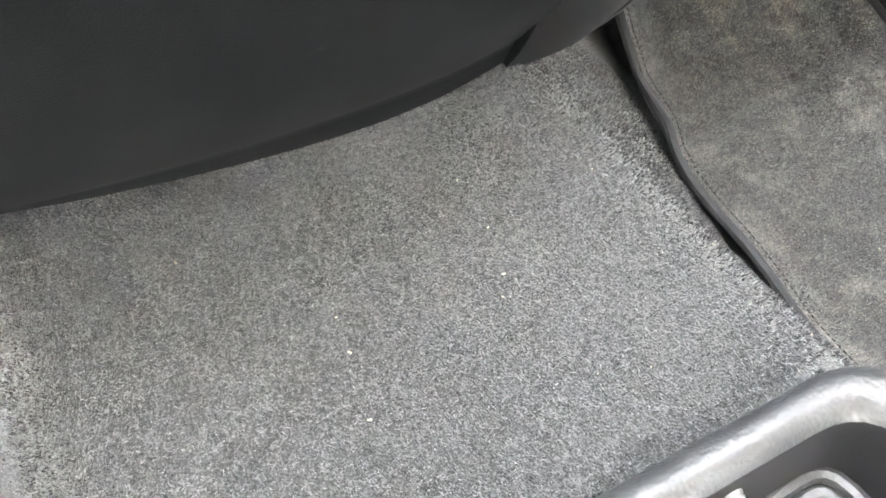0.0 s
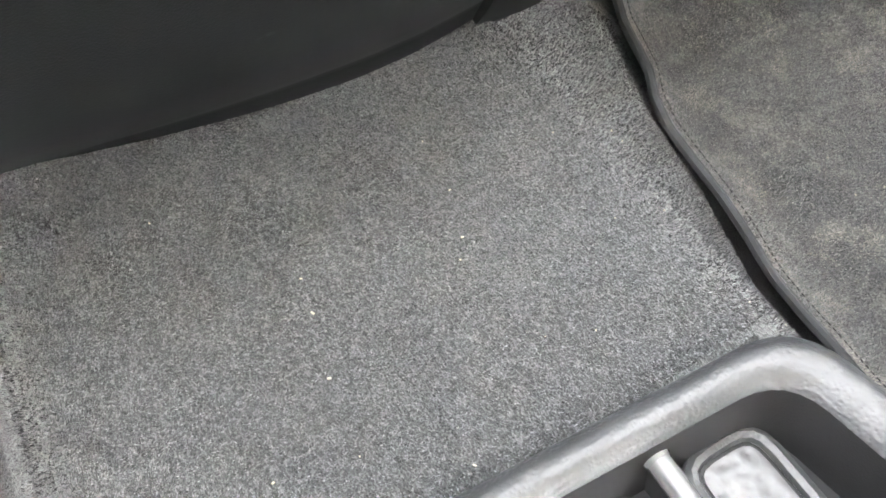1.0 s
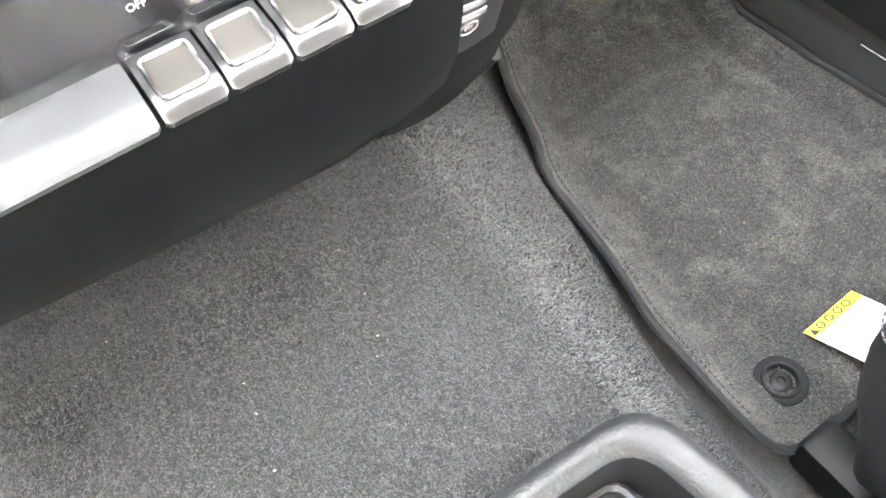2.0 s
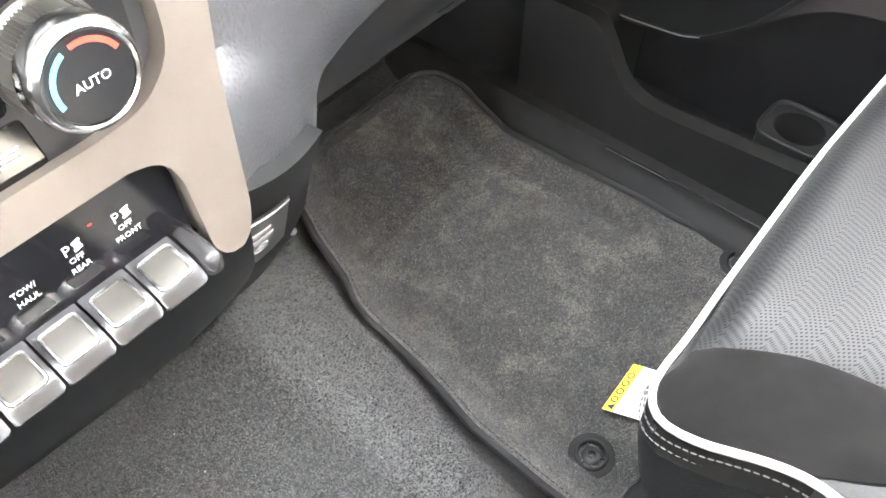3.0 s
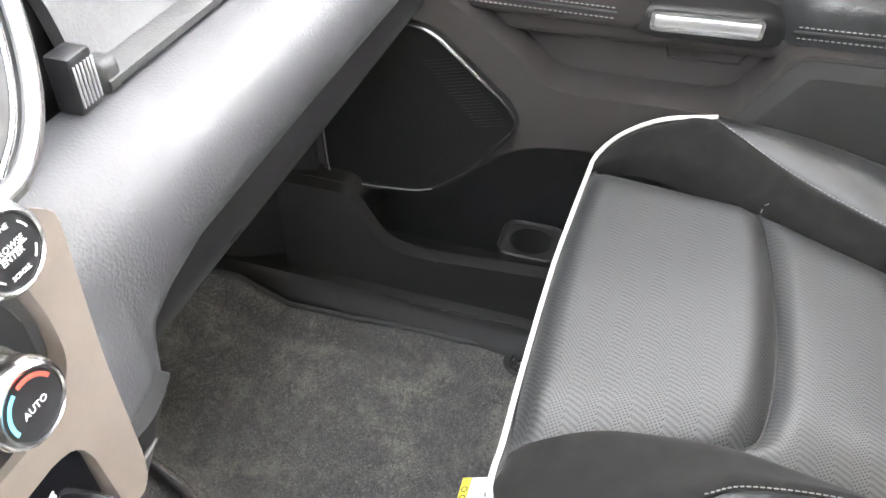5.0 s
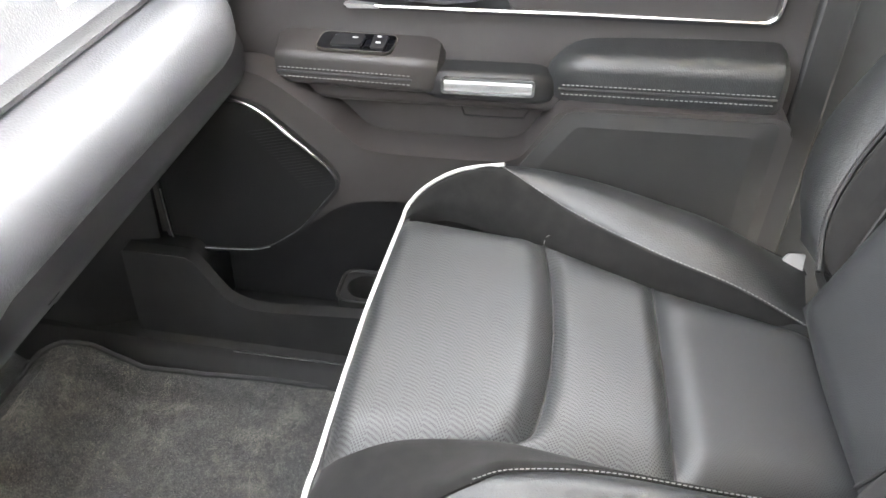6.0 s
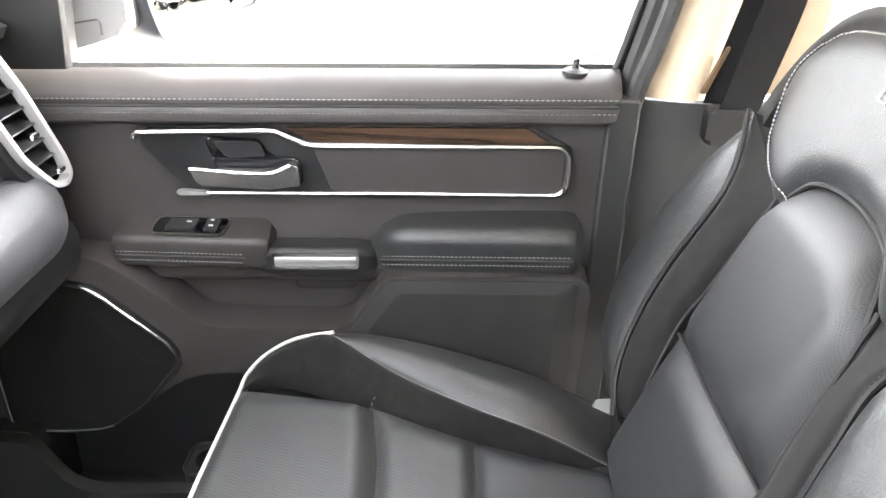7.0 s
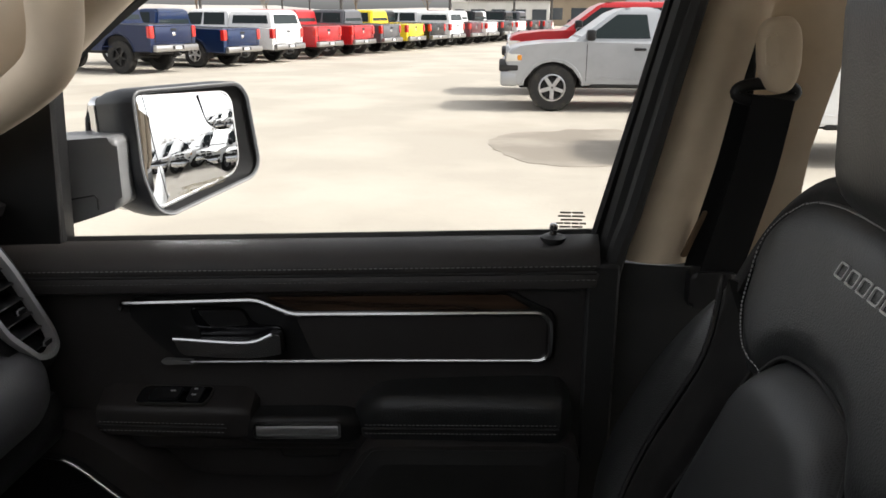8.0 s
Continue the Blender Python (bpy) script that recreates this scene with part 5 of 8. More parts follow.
def pad_profile(y):
    """Soft pad: from the groove under the glovebox, over the nose, down to its lower edge."""
    zl = interp(LOWER, y)
    leg = max(0.0, 0.600 - zl)
    back = 0.05 * max(0, (y - 0.60) / 0.1) ** 2
    pts = [(-0.640, 0.680), (-0.624, 0.6895), (-0.604, 0.690), (-0.585, 0.683), (-0.570, 0.668), (-0.561, 0.650), (-0.559, 0.632)]
    top = 0.632
    for k in range(1, 8):
        s = k / 7
        z = top + (zl - top) * s
        x = -0.559 - 0.012 * s ** 2 + 0.012 * min(1, leg / 0.06) * math.sin(0.5 * math.pi * s) + 0.050 * min(1, max(0, -y / 0.08)) * (0.35 + 0.65 * s)
        pts.append((x, z))
    x_end = pts[-1][0]
    pts += [(x_end - 0.006, zl - 0.006), (x_end - 0.02, zl - 0.008), (x_end - 0.05, zl - 0.002)]
    return [(p[0] - back, p[1]) for p in pts]


stations = np.concatenate([np.linspace(-0.10, 0.16, 44), np.linspace(0.18, 0.60, 14), np.linspace(0.62, 0.690, 9)])
rows = []
for y in stations:
    e = max(0, (y - 0.665) / 0.025)
    pr = pad_profile(y)
    cx, cz = -0.62, 0.645
    rows.append([(p[0] + (cx - p[0]) * 0.22 * e ** 2, y, p[1] + (cz - p[1]) * 0.22 * e ** 2) for p in pr])
pad_bm = grid_mesh(rows, 0.012)
part("dash_pad", pad_bm, DASH_SKIN, dash, "soft grey grained lower dash pad")
part("pad_end", prism(Plane((0, 0.688, 0), (-1, 0, 0), (0, 0, 1)), rounded([(0.80, 0.50), (0.62, 0.515), (0.602, 0.54), (0.592, 0.60), (0.588, 0.65), (0.625, 0.688), (0.80, 0.69)], 0.012, 3), -0.05, 0.004, 0.004), DASH_SKIN, dash, "rounded pad end")

# knee panel under the pad with the lower glovebox latch
rows = []
for y in np.linspace(0.02, 0.69, 18):
    rows.append([(x, y, z) for x, z in ((-0.600, 0.606), (-0.583, 0.600), (-0.579, 0.585), (-0.580, 0.560), (-0.587, 0.538), (-0.602, 0.524), (-0.66, 0.514), (-0.80, 0.50), (-1.05, 0.48))])
knee = part("knee_panel", grid_mesh(rows, 0.012), PLASTIC, dash, "black lower glovebox panel")
KN = Plane((-0.5785, 0.0, 0.552), (0, 1, 0), (0.04, 0, 0.999))
latch = part("latch_recess", prism(KN, rounded([(0.098, -0.020), (0.178, -0.020), (0.196, 0.008), (0.104, 0.006)], 0.006, 3), -0.004, 0.003, 0.001), PIANO, knee, "recessed glovebox latch")
part("latch_edge", tube([KN.at(0.104, 0.002, 0.004), KN.at(0.145, 0.004, 0.005), KN.at(0.186, 0.004, 0.004)], 0.0024, 8, smooth_n=14), CHROME, latch, "bright latch edge")
part("latch_mark", prism(KN, rounded([(0.160, -0.012), (0.184, -0.012), (0.188, 0.001), (0.166, 0.001)], 0.004, 2), 0.003, 0.0055, 0.001), CHROME, latch, "bright latch pull")

# upper glovebox door: grained panel with a pale raised lip along its lower edge
rows = []
for y in np.linspace(0.118, 0.60, 24):
    rows.append([(x, y, z) for x, z in ((-0.632, 0.7015), (-0.619, 0.7015), (-0.611, 0.705), (-0.611, 0.711), (-0.618, 0.7155), (-0.629, 0.7175), (-0.637, 0.73), (-0.645, 0.76), (-0.662, 0.80), (-0.70, 0.84), (-0.78, 0.872))])
upper_box = part("glovebox_door", grid_mesh(rows, 0.012), DASH_UPPER, dash, "grey upper glovebox door with a raised lip")
part("lip_corner", cube((-0.623, 0.125, 0.712), (0.022, 0.020, 0.026), 0.006, 3), DASH_UPPER, upper_box)
UPR = Plane((-0.6445, 0.446, 0.752), (0, 1, 0), (-0.25, 0, 0.97))
badge = part("badge", prism(UPR, rounded([(-0.050, -0.014), (0.046, -0.014), (0.046, 0.016), (-0.050, 0.016)], 0.004), -0.002, 0.003, 0.001), SILVER, upper_box, "silver badge with plain embossed bars")
for k in range(7):
    a = -0.040 + 0.012 * k
    part("badge_bar", prism(UPR, rounded([(a, -0.007), (a + 0.008, -0.007), (a + 0.008, 0.008), (a, 0.008)], 0.001, 1), 0.003, 0.0042), CHROME, badge)
# dash top to the windshield
rows = []
for y in np.linspace(-0.80, 0.78, 20):
    rows.append([(x, y, z) for x, z in ((-0.665, 0.875), (-0.70, 0.893), (-0.80, 0.905), (-0.95, 0.895), (-1.15, 0.86))])
part("dash_top", grid_mesh(rows, 0.02), PLASTIC, dash, "black dash top")
part("dash_core", cube((-0.80, 0.05, 0.76), (0.28, 1.36, 0.20), 0.02), PLASTIC, dash)
part("dash_driver", cube((-0.72, -0.58, 0.66), (0.30, 0.36, 0.34), 0.05, 3), DASH_SKIN, dash, "grey driver side dash")
# small ribbed tab and gap at the glovebox's inner end
tab = part("rib_tab", cube((-0.622, 0.098, 0.722), (0.02, 0.024, 0.042), 0.003), KEY_BLACK, dash, "ribbed black tab")
for k in range(6):
    part("rib", cube((-0.611, 0.089 + 0.0036 * k, 0.722), (0.002, 0.0016, 0.030), 0.0005, 1), SILVER, tab)

# end vent with its chrome frame
VENT = Plane((-0.600, 0.640, 0.755), (0, 1, 0), (-0.10, 0, 0.995))
outer = rounded([(-0.115, 0.155), (-0.045, 0.155), (0.020, 0.060), (0.080, -0.058), (0.084, -0.085), (0.066, -0.096), (0.030, -0.090), (-0.030, -0.030), (-0.090, 0.080)], 0.018, 4)
inner_o = offset_outline(outer, 0.008)
vent = part("vent", frame_ring(VENT, offset_outline(outer, -0.016), offset_outline(outer, 0.004), -0.10, 0.004), PLASTIC, dash, "air vent with chrome frame and slats")
part("vent_frame", frame_ring(VENT, outer, inner_o, 0.0, 0.016), VENT_CHROME, vent, "chrome vent frame")
part("vent_hole", prism(VENT, offset_outline(outer, 0.003), -0.060, -0.050), mat("vent dark", (0.004, 0.004, 0.004), 0.8), vent)


def span(outline, b):
    """Where the level b crosses the outline."""
    hits = []
    for p, q in zip(outline, outline[1:] + outline[:1]):
        if (p[1] - b) * (q[1] - b) < 0:
            hits.append(p[0] + (q[0] - p[0]) * (b - p[1]) / (q[1] - p[1]))
    return (min(hits), max(hits)) if len(hits) > 1 else (0, 0)


for k in range(8):
    b = -0.070 + 0.027 * k
    lo, hi = span(inner_o, b)
    if hi - lo < 0.012:
        continue
    part("slat", cube(VENT.at((lo + hi) / 2, b, -0.006), (0.026, hi - lo + 0.004, 0.0030), 0.001, 1, Matrix.Rotation(radians(16), 3, "Y").to_4x4()), KEY_BLACK, vent)
for b in (-0.004, -0.068):
    lo, hi = span(inner_o, b)
    part("vent_tab", cube(VENT.at((lo + hi) / 2 + 0.006, b, 0.014), (0.010, 0.020, 0.009), 0.003, 2), BRIGHT, vent, "bright vent tab")


# ---- centre stack ----
stack = thing("centre_stack", "centre control stack with knobs, silver toggles and champagne trim", "control panel", (-0.52, -0.2, 0.6))
ST = Plane((-0.49, 0, 0.6), (0, 1, 0), (-0.139, 0, 0.99))


def on(y, z):
    """Stack plane coordinates of a point given by its place across and its height."""
    return (y, (z - 0.6) / 0.99)


def shape(pts, r=0.003, seg=3):
    return rounded([on(*p) for p in pts], r, seg)


part("face", prism(ST, shape([(-0.42, 0.645), (-0.088, 0.645), (-0.076, 0.70), (-0.066, 0.75), (-0.074, 0.790), (-0.098, 0.83), (-0.098, 1.02), (-0.42, 1.02)], 0.006), -0.06, -0.004, 0.004), STACK_GREY, stack, "grey plastic stack face")
# screen in its bezel
part("screen_bezel", prism(ST, shape([(-0.42, 0.805), (-0.118, 0.805), (-0.092, 0.828), (-0.092, 1.02), (-0.42, 1.02)], 0.016, 5), -0.004, 0.006, 0.005, 3), STACK_GREY, stack, "grey screen surround")
screen = part("screen", prism(ST, shape([(-0.42, 0.832), (-0.121, 0.832), (-0.116, 0.837), (-0.116, 1.0), (-0.42, 1.0)], 0.002), 0.004, 0.0075, 0.001), SCREEN, stack, "dark display with lit menu words")
part("screen_edge", frame_ring(ST, shape([(-0.42, 0.829), (-0.119, 0.829), (-0.113, 0.836), (-0.113, 1.0), (-0.42, 1.0)], 0.004), shape([(-0.42, 0.833), (-0.122, 0.833), (-0.117, 0.838), (-0.117, 0.996), (-0.42, 0.996)], 0.004), 0.0, 0.0085), PIANO, screen)


def on_stack(y, z, h, turn=0):
    a, b = on(y, z)
    return ST.matrix(a, b, h, turn)


lettering("printed_word", "Settings", 0.0068, on_stack(-0.132, 0.8405, 0.0078), LIT, screen)
lettering("printed_word", "Phone", 0.0068, on_stack(-0.160, 0.8405, 0.0078), LIT, screen)
gear = [(0.0040 + (0.0012 if k % 2 else 0), k * math.pi / 8) for k in range(16)]
ga, gb = on(-0.132, 0.8515)
gear_out = [(ga + r * math.cos(a), gb + r * math.sin(a)) for r, a in gear]
gear_in = [(ga + 0.0026 * math.cos(a), gb + 0.0026 * math.sin(a)) for r, a in gear]
part("icon", frame_ring(ST, gear_out, gear_in, 0.0074, 0.0079), LIT, screen)
pa, pb = on(-0.160, 0.8515)
part("icon", frame_ring(ST, rounded([(pa - 0.004, pb - 0.006), (pa + 0.004, pb - 0.006), (pa + 0.004, pb + 0.006), (pa - 0.004, pb + 0.006)], 0.001, 1), rounded([(pa - 0.003, pb - 0.004), (pa + 0.003, pb - 0.004), (pa + 0.003, pb + 0.005), (pa - 0.003, pb + 0.005)], 0.0005, 1), 0.0074, 0.0079), LIT, screen)

# champagne trim: upright by the pad and the band under the knobs
trim_pts = [(-0.42, 0.675), (-0.135, 0.674), (-0.108, 0.676), (-0.091, 0.691), (-0.0885, 0.715), (-0.092, 0.745), (-0.091, 0.772), (-0.078, 0.772), (-0.058, 0.757), (-0.064, 0.725), (-0.073, 0.675), (-0.0805, 0.602), (-0.0865, 0.587), (-0.098, 0.585),
            (-0.105, 0.595), (-0.1065, 0.655), (-0.42, 0.6565)]
trim_r = [0.001, 0.006, 0.012, 0.01, 0.01, 0.006, 0.005, 0.005, 0.006, 0.01, 0.01, 0.008, 0.006, 0.006, 0.006, 0.020, 0.001]
part("champagne_trim", prism(ST, shape(trim_pts, trim_r, 6), -0.02, 0.007, 0.003, 3), BEIGE, stack, "champagne metallic trim frame")
# silver curve rising beside the screen, with a pale panel inside
curve = [(-0.514, -0.078, 0.776), (-0.512, -0.064, 0.780), (-0.516, -0.045, 0.793), (-0.522, -0.030, 0.815), (-0.530, -0.020, 0.85), (-0.545, -0.012, 0.90)]
part("silver_curve", tube(curve, 0.0040, 8, smooth_n=30), SILVER, stack, "satin silver vent surround")
part("inner_curve", tube([Vector(p) + Vector((0.0, -0.010, 0.005)) for p in curve[1:]], 0.0018, 8, smooth_n=26), CHROME, stack, "bright inner line")
rows = []
for p in spline(curve, 14):
    rows.append([(p.x - 0.004 - 0.03 * s, p.y + (-0.098 - p.y) * s, p.z + 0.012 * s) for s in np.linspace(0, 1, 8)])
part("vent_shell", grid_mesh(rows, 0.006), STACK_GREY, stack, "pale grey vent shell")
part("curve_side", grid_mesh([[(p.x - 0.002 - 0.10 * s, p.y + 0.10 * s, p.z - 0.004) for s in np.linspace(0, 1, 6)] for p in spline(curve, 12)], 0.006), DASH_UPPER, stack)

# black panel behind the knobs, seat heater row, keys
part("knob_panel", prism(ST, shape([(-0.42, 0.672), (-0.128, 0.672), (-0.100, 0.690), (-0.097, 0.728), (-0.108, 0.745), (-0.42, 0.742)], 0.008), -0.004, 0.001, 0.001), KEY_BLACK, stack, "black climate panel")
heat = part("heater_keys", prism(ST, shape([(-0.42, 0.741), (-0.118, 0.744), (-0.109, 0.751), (-0.110, 0.760), (-0.42, 0.757)], 0.004), -0.002, 0.007, 0.003), KEY_BLACK, stack, "black seat heater key row")
for y in (-0.146, -0.186, -0.226):
    part("divider", prism(ST, shape([(y - 0.001, 0.743), (y + 0.001, 0.743), (y + 0.001, 0.757), (y - 0.001, 0.757)], 0.0004, 1), 0.006, 0.0085), CHROME, heat)


def bars(parent, y, z, h, n=3, w=0.006, gap=0.0026, thick=0.0011, slope=0.0, name="mark"):
    """A small printed pictogram, drawn as plain strokes."""
    for k in range(n):
        dz = (k - (n - 1) / 2) * gap
        ww = w * (1 - 0.22 * (k % 2))
        part(name, prism(ST, shape([(y - ww / 2, z + dz - thick / 2), (y + ww / 2, z + dz - thick / 2 + slope), (y + ww / 2, z + dz + thick / 2 + slope), (y - ww / 2, z + dz + thick / 2)], 0.0003, 1), h - 0.0004, h), PRINT, parent)


def seat_icon(parent, y, z, h):
    line = [ST.at(*on(y + a, z + b), h) for a, b in ((-0.0035, 0.0045), (-0.002, -0.003), (0.0035, -0.003), (0.0045, -0.0005))]
    part("seat_icon", tube(line, 0.0006, 4), PRINT, parent)
    for k in range(3):
        part("seat_icon", tube([ST.at(*on(y - 0.0005 + 0.0016 * k, z), h), ST.at(*on(y - 0.0002 + 0.0016 * k, z + 0.0042), h)], 0.0004, 4), PRINT, parent)


seat_icon(heat, -0.128, 0.751, 0.0072)
seat_icon(heat, -0.166, 0.750, 0.0072)
seat_icon(heat, -0.206, 0.750, 0.0072)
key = part("screen_key", prism(ST, shape([(-0.150, 0.762), (-0.124, 0.762), (-0.121, 0.786), (-0.147, 0.787)], 0.003), -0.003, 0.002, 0.0015), KEY_BLACK, stack, "black screen off key")
lettering("printed_word", "SCREEN\nOFF", 0.0052, on_stack(-0.137, 0.774, 0.0022), PRINT, key)
for y in (-0.180, -0.214, -0.248):
    part("upper_key", prism(ST, shape([(y - 0.014, 0.764), (y + 0.014, 0.764), (y + 0.014, 0.788), (y - 0.014, 0.788)], 0.003), -0.003, 0.002, 0.0015), KEY_BLACK, stack)
hz = [on(-0.180 + 0.004 * math.cos(a), 0.776 + 0.004 * math.sin(a)) for a in (math.pi / 2, math.pi * 7 / 6, math.pi * 11 / 6)]
part("hazard_mark", prism(ST, hz, 0.0018, 0.0024), PRINT_RED, stack)
front_key = part("front_key", prism(ST, shape([(-0.178, 0.698), (-0.152, 0.698), (-0.150, 0.728), (-0.178, 0.728)], 0.004), -0.002, 0.0025, 0.001), PIANO, stack, "black defrost key")
lettering("printed_word", "FRONT", 0.0045, on_stack(-0.164, 0.703, 0.0027), PRINT, front_key)
bars(front_key, -0.164, 0.714, 0.0028, 4, 0.010, 0.0022)
rear_key = part("rear_key", prism(ST, shape([(-0.176, 0.674), (-0.148, 0.674), (-0.150, 0.695), (-0.177, 0.695)], 0.003), -0.002, 0.002, 0.001), PIANO, stack, "black rear defrost key")
bars(rear_key, -0.160, 0.684, 0.0023, 3, 0.009, 0.0022)


def knob(y, z, r, height, label):
    m = on_stack(y, z, 0.0)
    base = part("knob", lathe(m, [(0, 0.0), (r * 1.12, 0.0), (r * 1.12, 0.004), (r * 1.02, 0.006), (r * 0.99, height * 0.62), (0, height * 0.62)], 40), SMOKE, stack, label)
    # fine grip ribs between smooth flats
    for k in range(72):
        if (k // 6) % 3 == 2:
            continue
        a = 2 * math.pi * k / 72
        part("rib", cube(m @ Vector((r * 1.005 * math.cos(a), r * 1.005 * math.sin(a), height * 0.36)), (0.0016, 0.0007, height * 0.42), 0, 1, m.to_3x3().to_4x4() @ Matrix.Rotation(a, 4, "Z")), SMOKE, base, smooth=False)
    part("ring", lathe(m, [(r * 0.97, height * 0.60), (r * 1.06, height * 0.62), (r * 1.07, height * 0.80), (r * 1.00, height * 0.95), (r * 0.90, height), (r * 0.84, height * 0.985), (r * 0.84, height * 0.9)], 48), CHROME, base, "satin chrome ring")
    cap = part("cap", lathe(m, [(r * 0.845, height * 0.93), (r * 0.82, height * 0.965), (r * 0.5, height * 0.985), (0, height * 0.99)], 40), KEY_BLACK, base, "black cap with white print")
    return base, cap, m, height * 0.992


def arc_print(name, m, r, a0, a1, h, w, material, parent):
    angles = [radians(a0 + (a1 - a0) * k / 16) for k in range(17)]
    outer = [m @ Vector(((r + w) * math.cos(a), (r + w) * math.sin(a), h)) for a in angles]
    inner = [m @ Vector(((r - w) * math.cos(a), (r - w) * math.sin(a), h)) for a in angles]
    return part(name, grid_mesh([outer, inner], 0.0003), material, parent)


R = 0.0195
base, cap, m, h = knob(-0.105, 0.772, R, 0.030, "tuning knob with satin chrome ring")
lettering("printed_word", "BROWSE\nENTER", 0.0042, m @ Matrix.Translation((0, 0, h)), PRINT, cap)
part("rule", prism(Plane(m @ Vector((0, 0, h)), m.to_3x3() @ Vector((1, 0, 0)), m.to_3x3() @ Vector((0, 1, 0))), [(-0.009, -0.0002), (0.009, -0.0002), (0.009, 0.0003), (-0.009, 0.0003)], 0, 0.0002), PRINT, cap)
lettering("printed_word", "TUNE", 0.0034, m @ Matrix.Translation((0, 0.0105, h)), PRINT, cap)
lettering("printed_word", "SCROLL", 0.0030, m @ Matrix.Translation((0, -0.0105, h)), PRINT, cap)
for a0, a1 in ((20, 45), (135, 160), (200, 225), (315, 340)):
    arc_print("mark", m, 0.0128, a0, a1, h, 0.0004, PRINT, cap)
base, cap, m, h = knob(-0.131, 0.710, R, 0.030, "temperature knob with satin chrome ring")
lettering("printed_word", "AUTO", 0.0050, m @ Matrix.Translation((0, -0.001, h)), PRINT, cap)
arc_print("cold_arc", m, 0.0135, 115, 200, h, 0.0010, PRINT_BLUE, cap)
arc_print("warm_arc", m, 0.0135, 25, 102, h, 0.0010, PRINT_RED, cap)
base, cap, m, h = knob(-0.208, 0.713, R * 1.08, 0.030, "fan mode knob with satin chrome ring")
lettering("printed_word", "MODE", 0.0042, m @ Matrix.Translation((0.002, -0.0105, h)), PRINT, cap)
arc_print("mark", m, 0.0105, 60, 150, h, 0.0010, PRINT, cap)
for a in range(3):
    part("fan_mark", cube(m @ Vector((-0.004 + 0.003 * math.cos(a * 2.1), 0.006 + 0.003 * math.sin(a * 2.1), h)), (0.0035, 0.0016, 0.0004), 0, 1, m.to_3x3().to_4x4() @ Matrix.Rotation(a * 2.1, 4, "Z")), PRINT, cap)
part("seat_icon", tube([m @ Vector(p) for p in ((0.0035, 0.003, h), (0.003, -0.002, h), (-0.001, -0.003, h), (-0.002, -0.007, h))], 0.0010, 5), PRINT, cap)

# gloss strip with four lit marks, silver toggles below
strip_pl = part("toggle_strip", prism(ST, shape([(-0.42, 0.602), (-0.109, 0.602), (-0.108, 0.645), (-0.116, 0.654), (-0.42, 0.656)], 0.004), -0.014, 0.002, 0.001), PIANO, stack, "gloss black strip with white marks")
for y, words in ((-0.135, ("P", "OFF", "FRONT")), (-0.158, ("P", "OFF", "REAR")), (-0.181, ("TOW/", "HAUL")), (-0.203, ("", "OFF"))):
    for k, word in enumerate(words):
        z = 0.6365 - 0.0048 * k if len(words) == 3 else 0.6335 - 0.0050 * k
        if word == "P":
            lettering("printed_word", "P", 0.0068, on_stack(y - 0.0022, z + 0.0006, 0.0022), PRINT, strip_pl)
            bars(strip_pl, y + 0.0026, z + 0.0004, 0.0024, 3, 0.0040, 0.0017, 0.0012, 0.0008)
        elif not word:
            bars(strip_pl, y, z + 0.0012, 0.0024, 3, 0.0062, 0.0020, 0.0014, 0.0004)
        else:
            lettering("printed_word", word, 0.0038, on_stack(y, z, 0.0022), PRINT, strip_pl)
part("led", prism(ST, shape([(-0.1485, 0.6415), (-0.1465, 0.6415), (-0.1465, 0.6421), (-0.1485, 0.6421)], 0.0002, 1), 0.0018, 0.0024), PRINT_RED, strip_pl)


def toggle(y0, y1, material, label, framed=True):
    prof = [(-0.500, 0.6150), (-0.487, 0.6142), (-0.475, 0.6125), (-0.4665, 0.6098), (-0.4635, 0.6065), (-0.4655, 0.6028), (-0.475, 0.6010), (-0.500, 0.600)]
    bm = bmesh.new()
    cols = []
    for k, y in enumerate((y0 + 0.0006, y0 + 0.0022, y1 - 0.0022, y1 - 0.0006)):
        s = 0.93 if k in (0, 3) else 1.0
        cols.append([bm.verts.new((-0.487 + (p[0] + 0.487) * s, y, 0.608 + (p[1] - 0.608) * s)) for p in prof])
    n = len(prof)
    for a, b in zip(cols, cols[1:]):
        for k in range(n):
            bm.faces.new((a[k], a[(k + 1) % n], b[(k + 1) % n], b[k]))
    bm.faces.new(cols[0][::-1])
    bm.faces.new(cols[-1])
    ob = part("toggle", bm, material, stack, label)
    if framed:
        part("toggle_inset", grid_mesh([[(-0.485, y, 0.6145), (-0.476, y, 0.6132), (-0.4692, y, 0.6113)] for y in (y0 + 0.004, y1 - 0.004)][::-1], 0.0012, (0.2, 0, 1)), SMOKE, ob, "grey inset of the toggle")
        edge = [(-0.4855, y0 + 0.0036), (-0.4855, y1 - 0.0036), (-0.4690, y1 - 0.0036), (-0.4690, y0 + 0.0036)]
        ring = [(p[0], p[1], float(np.interp(p[0], (-0.4855, -0.476, -0.4690), (0.6149, 0.6136, 0.6116)))) for p in rounded(edge, 0.0022, 3)]
        part("toggle_border", tube(ring, 0.0009, 6, True), CHROME, ob, "bright border round the toggle face")
    return ob


